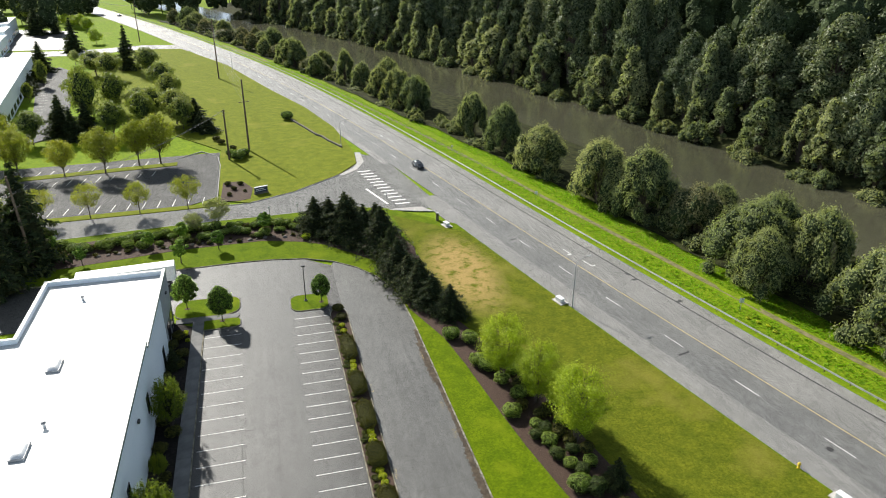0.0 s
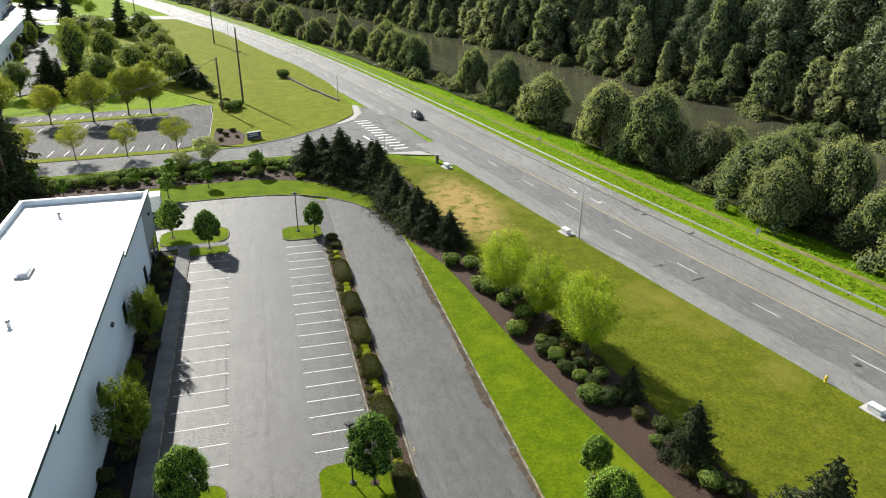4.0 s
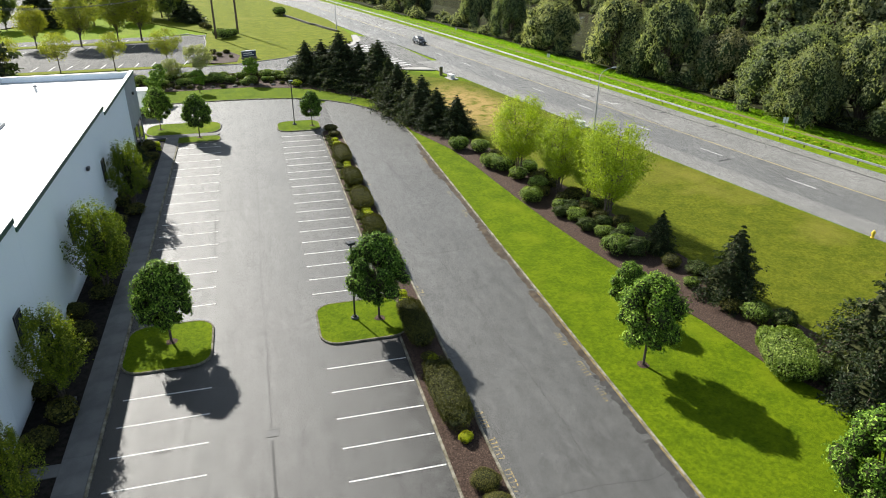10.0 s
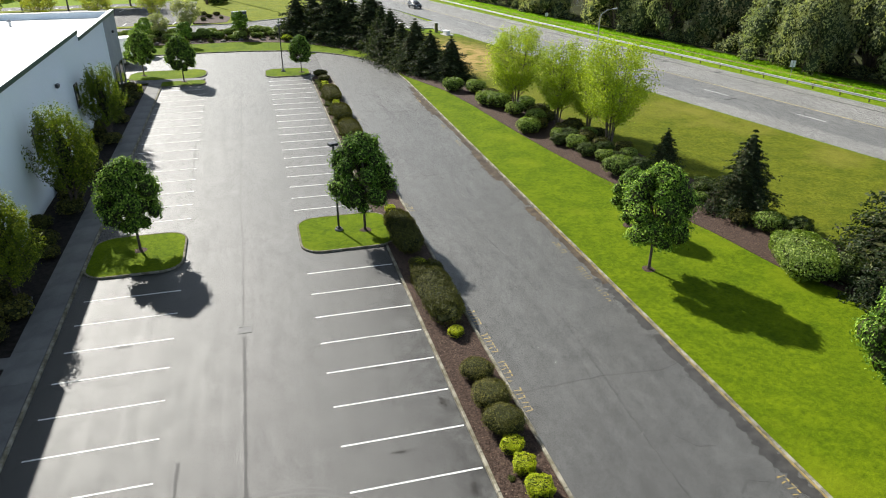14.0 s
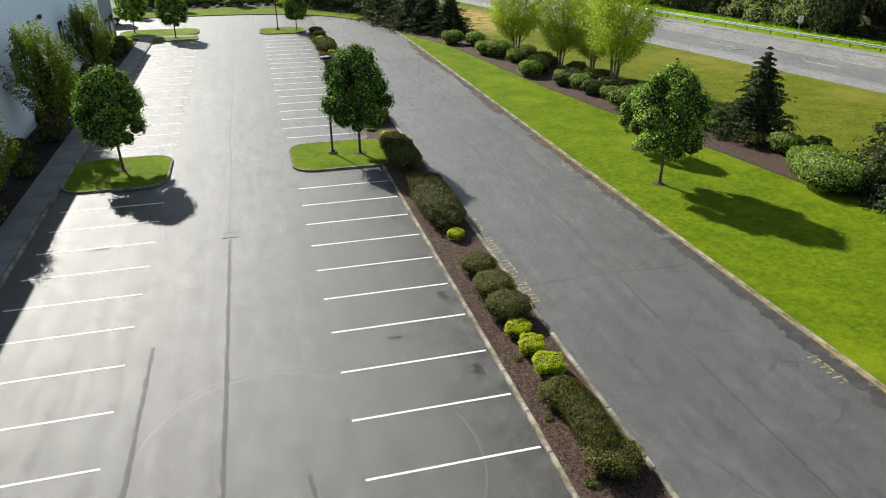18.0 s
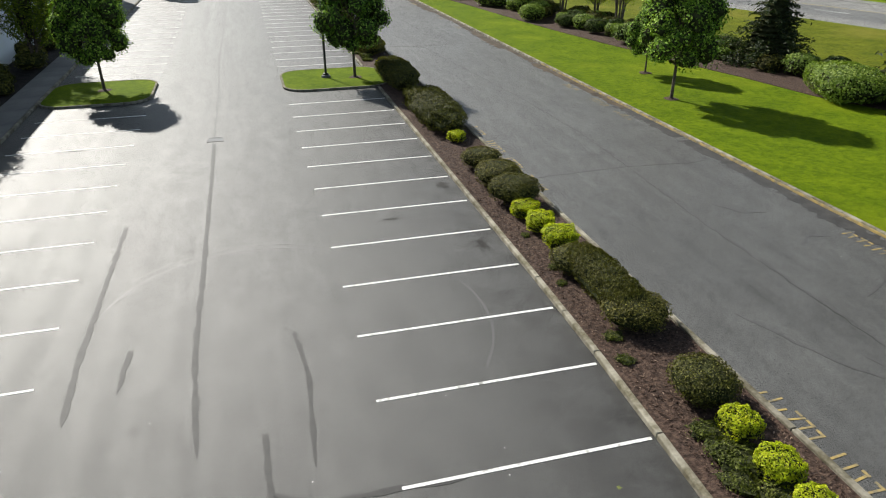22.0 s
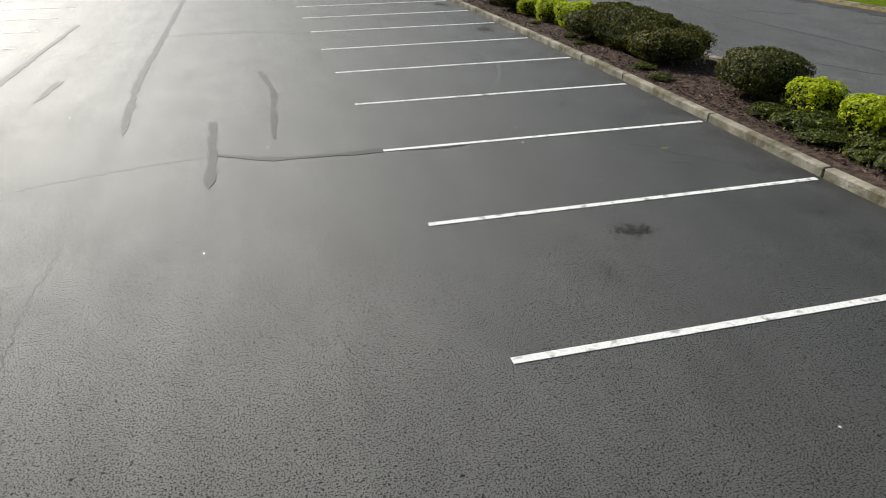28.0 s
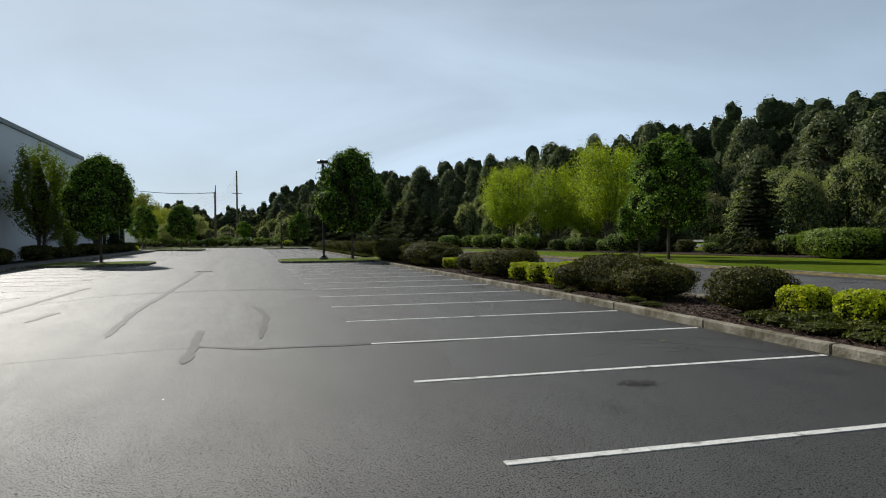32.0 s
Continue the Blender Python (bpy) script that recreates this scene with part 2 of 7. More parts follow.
M = {}
M["lot"] = asphalt_material("lot asphalt", (0.014, 0.0141, 0.0124), (0.0255, 0.0255, 0.0223), 0.635, 1.0, 0.5, 0.008, (2.6, 5.6))
M["drive"] = asphalt_material("drive asphalt", (0.06, 0.06, 0.0575), (0.086, 0.086, 0.0825), 0.6, 0.7)
M["road"] = asphalt_material("road asphalt", (0.12, 0.12, 0.117), (0.16, 0.159, 0.153), 0.62, 0.6)
M["street"] = asphalt_material("side street asphalt", (0.15, 0.15, 0.147), (0.2, 0.199, 0.193), 0.85, 0.2)
M["road_pale"] = asphalt_material("pale road asphalt", (0.175, 0.173, 0.165), (0.24, 0.235, 0.223), 0.65, 0.5)
M["lot_far"] = asphalt_material("far lot asphalt", (0.06, 0.06, 0.058), (0.09, 0.09, 0.087), 0.8, 0.25)
M["seal"] = surface("crack sealer", (0.028, 0.028, 0.028), (0.045, 0.045, 0.045), 3, 30, 0.75, 0.35, 0.3)
M["lawn"] = grass_material("mown lawn", (0.058, 0.097, 0.003), (0.114, 0.165, 0.004), (0.16, 0.196, 0.008), 0.12, 0.56)
M["field"] = grass_material("verge turf", (0.085, 0.106, 0.008), (0.175, 0.203, 0.018), (0.21, 0.2, 0.032), 0.07, 0.6)
M["verge"] = grass_material("dry verge turf", (0.058, 0.074, 0.0055), (0.124, 0.143, 0.012), (0.18, 0.162, 0.03), 0.07, 0.55, (31.3, 104, 7.5, 19))
M["ground"] = grass_material("rough ground", (0.08, 0.14, 0.006), (0.19, 0.27, 0.012), (0.17, 0.2, 0.03), 0.04, 0.56)
M["mulch"] = surface("bark mulch", (0.025, 0.015, 0.011), (0.1, 0.064, 0.047), 9, 34, 0.9, 0.2, 0.9, 0.05)
# near black: the building's shade is put into the soil colour
M["soil"] = surface("soil darkened for wall shade", (0.008, 0.0065, 0.0055), (0.024, 0.019, 0.016), 3, 20, 0.95, 0.2, 0.7, 0.04)
M["kerb"] = surface("weathered kerb concrete", (0.1, 0.088, 0.055), (0.27, 0.25, 0.2), 2.4, 18, 0.95, 0.15, 0.9, 0.02, rand=0.2)
M["dirt"] = surface("bare dirt", (0.1, 0.1, 0.04), (0.2, 0.175, 0.09), 1.0, 20, 0.95, 0.2, 0.5, 0.02)
M["concrete"] = surface("concrete", (0.3, 0.29, 0.27), (0.44, 0.42, 0.39), 1.2, 40, 0.85, 0.3, 0.25, 0.005, rand=0.1)
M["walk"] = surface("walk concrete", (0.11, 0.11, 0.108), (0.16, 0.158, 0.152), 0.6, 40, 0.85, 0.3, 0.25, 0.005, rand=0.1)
M["white_paint"] = surface("worn white paint", (0.2, 0.197, 0.18), (0.66, 0.655, 0.63), 7.0, 45, 0.7, 0.3, 0.4, 0.004, low=0.3, high=0.46)
M["yellow_faded"] = surface("faded yellow kerb paint", (0.14, 0.125, 0.09), (0.36, 0.26, 0.08), 3.0, 30, 0.7, 0.3, 0.3, 0.004)
M["yellow_paint"] = surface("worn yellow paint", (0.42, 0.33, 0.13), (0.58, 0.46, 0.2), 2.0, 30, 0.6, 0.4, 0.3, 0.004)
M["wall"] = surface("white painted wall", (0.82, 0.87, 0.9), (0.86, 0.9, 0.93), 0.15, 25, 0.6, 0.4, 0.12, 0.004)
M["wall_grey"] = surface("grey painted wall", (0.3, 0.31, 0.32), (0.36, 0.37, 0.38), 0.3, 25, 0.65, 0.4, 0.12, 0.004)
M["roof"] = surface("white roof membrane", (0.54, 0.54, 0.52), (0.61, 0.61, 0.59), 0.12, 6, 0.55, 0.4, 0.1, 0.01)
M["green_trim"] = surface("dark green metal trim", (0.01, 0.05, 0.04), (0.02, 0.08, 0.06), 0.5, 20, 0.4, 0.5, 0.05)
M["glass"] = surface("dark window glass", (0.01, 0.012, 0.015), (0.02, 0.024, 0.03), 0.5, 4, 0.06, 0.6, 0.0)
M["black"] = surface("black painted metal", (0.015, 0.015, 0.016), (0.03, 0.03, 0.03), 2, 30, 0.4, 0.5, 0.05)
M["steel"] = surface("galvanised steel", (0.22, 0.22, 0.21), (0.34, 0.34, 0.32), 1.5, 25, 0.62, 0.4, 0.08, metal=0.3)
M["grey"] = surface("grey painted metal", (0.3, 0.3, 0.3), (0.4, 0.4, 0.4), 2, 30, 0.5, 0.5, 0.05)
M["wood"] = surface("weathered wood", (0.09, 0.065, 0.045), (0.17, 0.125, 0.09), 3, 30, 0.9, 0.2, 0.5, 0.01)
M["bark"] = surface("brown bark", (0.06, 0.045, 0.035), (0.14, 0.11, 0.085), 6, 30, 0.95, 0.2, 0.8, 0.02)
M["bark_pale"] = surface("pale birch bark", (0.16, 0.13, 0.1), (0.34, 0.29, 0.24), 5, 22, 0.85, 0.2, 0.6, 0.01)
M["water"] = surface("river water", (0.05, 0.05, 0.032), (0.065, 0.064, 0.042), 0.02, 0.6, 0.16, 0.5, 0.1, 0.05)
M["rubber"] = surface("black rubber", (0.012, 0.012, 0.012), (0.02, 0.02, 0.02), 4, 40, 0.8, 0.3, 0.1)
M["yellow"] = surface("yellow enamel", (0.6, 0.42, 0.02), (0.75, 0.55, 0.04), 4, 40, 0.45, 0.5, 0.05)
M["sign_white"] = surface("white sign sheet", (0.6, 0.6, 0.6), (0.75, 0.75, 0.75), 4, 40, 0.5, 0.5, 0.0)
M["blue"] = surface("blue panel", (0.01, 0.02, 0.06), (0.02, 0.035, 0.09), 2, 20, 0.4, 0.5, 0.05)
M["stone"] = surface("stone wall", (0.1, 0.09, 0.08), (0.2, 0.18, 0.15), 1, 8, 0.9, 0.2, 0.6, 0.04)
# dark copy of the leaf greens, painting the shade within crowns
M["inner"] = surface("crown leaf core darkened for shade", (0.026, 0.036, 0.016), (0.064, 0.084, 0.037), 1.5, 6, 0.95, 0.05, 0.8, 0.2)
M["iron"] = surface("dark cast iron", (0.03, 0.03, 0.03), (0.06, 0.058, 0.055), 4, 40, 0.6, 0.4, 0.2)
M["gutter"] = surface("gutter silt", (0.045, 0.036, 0.028), (0.095, 0.074, 0.052), 1.2, 18, 0.95, 0.15, 0.6, 0.02)
# litter and bramble colour with the shade under the trees painted in
M["litter"] = surface("leaf litter and brambles darkened for shade", (0.016, 0.018, 0.008), (0.05, 0.055, 0.02), 0.5, 5, 0.95, 0.05, 0.9, 0.2)
# twig colour taken down to paint the shade inside crowns and shrubs
M["shade_core"] = surface("twig core darkened for crown shade", (0.018, 0.022, 0.01), (0.05, 0.055, 0.022), 3, 14, 0.95, 0.05, 0.6, 0.05)
M["leaf_maple"] = leaf_material("maple leaves", (0.045, 0.1, 0.01), (0.14, 0.25, 0.022), (0.46, 0.64, 0.11), 0.15)
M["leaf_pear"] = leaf_material("wall tree leaves", (0.075, 0.105, 0.012), (0.17, 0.215, 0.021), (0.4, 0.42, 0.045), 0.38)
M["leaf_birch"] = leaf_material("birch leaves", (0.165, 0.22, 0.013), (0.285, 0.365, 0.022), (0.43, 0.5, 0.045), 0.36, 0.5, 0.08)
M["leaf_spring"] = leaf_material("young street tree leaves", (0.16, 0.18, 0.025), (0.25, 0.265, 0.038), (0.34, 0.33, 0.06), 0.45, 0.5, 0.2)
M["leaf_park"] = leaf_material("park tree leaves", (0.1, 0.135, 0.028), (0.22, 0.26, 0.05), (0.34, 0.37, 0.09), 0.25, 0.5, 0.3)
M["leaf_willow"] = leaf_material("willow leaves", (0.14, 0.16, 0.085), (0.24, 0.265, 0.14), (0.33, 0.355, 0.195), 0.42, 0.5, 0.3)
# willow greens paled and blued, painting distance haze onto the far bank
M["leaf_bank"] = leaf_material("alder leaves lightened for haze", (0.16, 0.18, 0.105), (0.265, 0.29, 0.175), (0.35, 0.375, 0.235), 0.42, 0.5, 0.3)
M["leaf_bronze"] = leaf_material("bronze young leaves", (0.13, 0.12, 0.06), (0.24, 0.225, 0.11), (0.31, 0.29, 0.15), 0.18, 0.5, 0.2)
M["leaf_forest"] = leaf_material("cottonwood leaves", (0.07, 0.09, 0.052), (0.145, 0.172, 0.1), (0.23, 0.255, 0.15), 0.22, 0.45, 0.3)
M["leaf_hedge"] = leaf_material("clipped shrub leaves", (0.04, 0.039, 0.011), (0.105, 0.102, 0.02), (0.2, 0.192, 0.04), 0.12, 0.6, 0.2)
M["leaf_cover"] = leaf_material("ground cover leaves", (0.05, 0.06, 0.012), (0.11, 0.13, 0.025), (0.2, 0.22, 0.05), 0.2, 0.6, 0.2)
M["leaf_deep"] = leaf_material("dark glossy shrub leaves", (0.03, 0.05, 0.013), (0.075, 0.112, 0.026), (0.17, 0.21, 0.055), 0.15, 0.5, 0.25)
M["leaf_gold"] = leaf_material("golden shrub leaves", (0.22, 0.29, 0.012), (0.46, 0.49, 0.02), (0.64, 0.62, 0.045), 0.35, 0.5, 0.1)
M["leaf_laurel"] = leaf_material("laurel leaves", (0.08, 0.13, 0.02), (0.2, 0.28, 0.045), (0.38, 0.47, 0.12), 0.14, 0.45, 0.2)
M["needles"] = leaf_material("spruce needles", (0.016, 0.027, 0.011), (0.036, 0.053, 0.021), (0.11, 0.125, 0.045), 0.2, 0.6, 0.25)
M["chips"] = leaf_material("bark chips", (0.03, 0.018, 0.013), (0.1, 0.062, 0.044), (0.26, 0.19, 0.145), 0.0, 0.9, 0.0)
M["tall_grass"] = leaf_material("tall grass blades", (0.1, 0.2, 0.008), (0.16, 0.3, 0.012), (0.22, 0.34, 0.03), 0.45, 0.6, 0.1)


# ---- building blocks ----
def mesh_of(bm, name, mat=None, smooth=False):
    me = bpy.data.meshes.new(name)
    bm.to_mesh(me)
    bm.free()
    if mat:
        me.materials.append(mat)
    if smooth:
        me.polygons.foreach_set("use_smooth", [True] * len(me.polygons))
    return me


def part(name, bm, mat, parent=None, label="", smooth=False, at=None):
    """One mesh object, under a thing or a part where a parent is given."""
    me = bm if isinstance(bm, bpy.types.Mesh) else mesh_of(bm, name, mat, smooth)
    ob = new(name, me)
    if parent:
        ob.parent = parent
    if at is not None:
        ob.matrix_basis = at
    return tagged(ob, label) if label else ob


def thing(name, label, category, group="", kind="", at=None):
    ob = new(name)
    ob.empty_display_size = 0.2
    if at is not None:
        ob.matrix_basis = at
    return tagged(ob, label, category, group, kind)


def box(bm, c, s, bevel=0.0, rot=0.0):
    m = pose(*c, 0, 0, rot) @ Matrix.Diagonal((*s, 1))
    r = bmesh.ops.create_cube(bm, size=1, matrix=m)
    if bevel:
        edges = {e for v in r["verts"] for e in v.link_edges}
        bmesh.ops.bevel(bm, geom=list(edges), offset=bevel, segments=1, affect="EDGES")
    return bm


def boxes(*items, bevel=0.0):
    bm = bmesh.new()
    for c, s in items:
        box(bm, c, s, bevel)
    return bm


def tube(bm, path, radii, sides=7):
    """A round limb along a path, tapering."""
    path = [Vector(p) for p in path]
    rings = []
    for i, p in enumerate(path):
        d = (path[min(i + 1, len(path) - 1)] - path[max(i - 1, 0)]).normalized()
        u = d.cross(Vector((0.31, 0.95, 0.05))).normalized()
        v = d.cross(u)
        r = radii[i] if isinstance(radii, (list, tuple)) else radii
        rings.append([bm.verts.new(p + (u * math.cos(a) + v * math.sin(a)) * r) for a in (2 * math.pi * k / sides for k in range(sides))])
    for a, b in zip(rings, rings[1:]):
        for k in range(sides):
            bm.faces.new((a[k], a[(k + 1) % sides], b[(k + 1) % sides], b[k]))
    bm.faces.new(rings[0])
    bm.faces.new(rings[-1][::-1])
    return bm


def slab(points, z0, z1):
    """A flat sheet of some thickness over a plan outline."""
    bm = bmesh.new()
    top = [bm.verts.new((x, y, z1)) for x, y in points]
    low = [bm.verts.new((x, y, z0)) for x, y in points]
    f = bm.faces.new(top)
    k = len(points)
    for i in range(k):
        bm.faces.new((low[i], low[(i + 1) % k], top[(i + 1) % k], top[i]))
    bmesh.ops.triangulate(bm, faces=[f])
    bmesh.ops.recalc_face_normals(bm, faces=bm.faces)
    return bm


def ribbon(left, right, z0, z1):
    """A band between two plan lines."""
    bm = bmesh.new()
    rows = []
    for (a, b), (c, d) in zip(left, right):
        rows.append([bm.verts.new(v) for v in ((a, b, z0), (a, b, z1), (c, d, z1), (c, d, z0))])
    for p, q in zip(rows, rows[1:]):
        for i in range(3):
            bm.faces.new((p[i], p[i + 1], q[i + 1], q[i]))
    bm.faces.new(rows[0])
    bm.faces.new(rows[-1])
    bmesh.ops.recalc_face_normals(bm, faces=bm.faces)
    return bm


def kerb(parent, line, mat, width=0.16, z0=-0.1, z1=0.14, length=2.4):
    """Kerb stones end to end along a line, with open joints."""
    pts = [Vector(p) for p in line]
    for a, b in zip(pts, pts[1:]):
        d = b - a
        k = max(1, round(d.length / length))
        n = d.length / k
        me = STONES.get((round(n, 2), width, z0, z1, mat.name))
        if me is None:
            bm = box(bmesh.new(), (0, 0, (z0 + z1) / 2), (n - 0.012, width, z1 - z0), 0.02)
            me = STONES[(round(n, 2), width, z0, z1, mat.name)] = mesh_of(bm, "kerbstone", mat)
        for i in range(k):
            c = a + d * ((i + 0.5) / k)
            part("kerbstone", me, None, parent, at=pose(c.x, c.y, 0, 0, 0, math.degrees(math.atan2(d.y, d.x))))


STONES = {}


def arc(cx, cy, r, a0, a1, k=10):
    return [(cx + r * math.cos(radians(a0 + (a1 - a0) * i / k)), cy + r * math.sin(radians(a0 + (a1 - a0) * i / k))) for i in range(k + 1)]


def leaf_mesh(name, centres, ways, sizes, mat, rng, slim=0.55, droop=0.0, solid=None, inner=None, jitter=0.36):
    """Pointed leaves, each folded along its middle; solid: a bmesh that goes with them."""
    k = len(centres)
    c = np.asarray(centres, float)
    w = np.asarray(ways, float) + rng.normal(0, jitter, (k, 3))
    w /= np.linalg.norm(w, axis=1)[:, None]
    a = np.cross(w, rng.normal(0, 1, (k, 3)) + [0, 0, 0.3])
    a /= np.linalg.norm(a, axis=1)[:, None]
    b = np.cross(w, a)
    s = np.asarray(sizes, float)[:, None]
    tip = c + a * s
    root = c - a * s
    side = b * s * slim
    fold = w * s * 0.25
    v = np.stack([root, c + side + fold, tip - [0, 0, droop], c - side + fold], 1).reshape(-1, 3)
    me = bpy.data.meshes.new(name)
    base = 0
    sv, sf = [], []
    if solid is not None:
        solid.verts.index_update()
        sv = [tuple(p.co) for p in solid.verts]
        sf = [[p.index for p in f.verts] for f in solid.faces]
        solid.free()
    base = len(sv)
    allv = np.concatenate([np.array(sv).reshape(-1, 3), v])
    f4 = (np.arange(k * 4).reshape(-1, 4) + base)
    tri = np.concatenate([f4[:, [0, 1, 2]], f4[:, [0, 2, 3]]], 1).reshape(-1, 3)
    me.from_pydata(allv.tolist(), [], sf + tri.tolist())
    me.materials.append(mat)
    if sf:
        me.materials.append(inner or mat)
        me.polygons.foreach_set("material_index", [1] * len(sf) + [0] * len(tri))
    return me


def ball_points(rng, k):
    p = rng.normal(0, 1, (k, 3))
    return p / np.linalg.norm(p, axis=1)[:, None]


def broadleaf(name, label, height, stem, rx, clumps, per, leaf, mat, bark, seed, category="tree", stems=1, blob=0.26, girth=0.11, top=0.5, ragged=0.25, solid=0.35, core=0.0, flat=0.55, shoot=1.0, shell=0.25, fine=2, inside="shade_core"):
    """A tree: tapered trunk, limbs to every clump, and a crown of leaf clumps with gaps."""
    rng = np.random.default_rng(seed)
    t = thing(name, label, category)
    rz = (height - stem) / 2
    mid = stem + rz
    bm = bmesh.new()
    cs = []
    while len(cs) < clumps:
        p = ball_points(rng, 1)[0] * rng.uniform(shell, 1) ** 0.5
        if p[2] < 0:
            p[:2] *= 1 + 0.2 * p[2]
        else:
            p[:2] *= 1 - top * p[2] ** 2
        q = p * [rx, rx, rz] * rng.uniform(1 - ragged, 1) * 0.86
        cs.append(q + [0, 0, mid])
    cs = np.array(cs)
    feet = [(0.0, 0.0)] if stems == 1 else [(0.35 * math.cos(6.28 * i / stems), 0.35 * math.sin(6.28 * i / stems)) for i in range(stems)]
    for i, (fx, fy) in enumerate(feet):
        lean = 0 if stems == 1 else 2.4
        p0 = Vector((fx, fy, -0.1))
        p1 = Vector((fx * (1 + lean) + rng.normal(0, 0.05), fy * (1 + lean) + rng.normal(0, 0.05), stem))
        p2 = Vector((p1.x * (1.1 if stems > 1 else 1) + rng.normal(0, 0.15), p1.y * (1.1 if stems > 1 else 1) + rng.normal(0, 0.15), stem + rz * 1.25))
        tube(bm, [p0, p0.lerp(p1, 0.15), p1, p1.lerp(p2, 0.5), p2], [girth * 1.35, girth, girth * 0.8, girth * 0.5, girth * 0.15])
        for q in cs[i :: stems if stems == 5 else max(2, stems * 2)]:
            h = rng.uniform(0.0, 0.75)
            a = p1.lerp(p2, h)
            e = Vector(q)
            m = a.lerp(e, 0.5) + Vector((0, 0, -0.12 * (e - a).length))
            tube(bm, [a, m, e], [girth * 0.4 * (1 - h * 0.6), girth * 0.24, girth * 0.07], 5)
    part("trunk", bm, bark, t, smooth=True)
    centres, ways, sizes = [], [], []
    heart = None
    if core:
        # a solid middle behind the leaf clumps, crown shade put into its colour
        heart = bmesh.new()
        bmesh.ops.create_icosphere(heart, subdivisions=fine, radius=1)
        off = Vector((seed * 1.7, seed * 0.3, 0))
        for v in heart.verts:
            k = core * (1 + 0.3 * noise.noise(v.co * 2.3 + off))
            w = (1 + 0.2 * v.co.z) if v.co.z < 0 else (1 - top * v.co.z ** 2)
            v.co = (v.co.x * rx * k * w, v.co.y * rx * k * w, mid + v.co.z * rz * k)
    for q in cs:
        r = rx * blob * rng.uniform(0.75, 1.3)
        d = ball_points(rng, per)
        out = (q - [0, 0, mid]) / [rx, rx, rz]
        d = d + out * 0.5 + [0, 0, 0.25]
        d /= np.linalg.norm(d, axis=1)[:, None]
        rad = rng.uniform(solid, 1.0, per) ** 0.6
        centres.append(q + d * r * rad[:, None] * [1 / shoot ** 0.5, 1 / shoot ** 0.5, 0.85 * shoot])
        ways.append(d * (1 - flat * 0.5) + [0, 0, flat])
        sizes.append(rng.uniform(0.6, 1.25, per) * leaf)
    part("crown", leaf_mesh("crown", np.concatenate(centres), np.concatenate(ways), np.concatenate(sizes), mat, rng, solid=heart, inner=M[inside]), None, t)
    return t


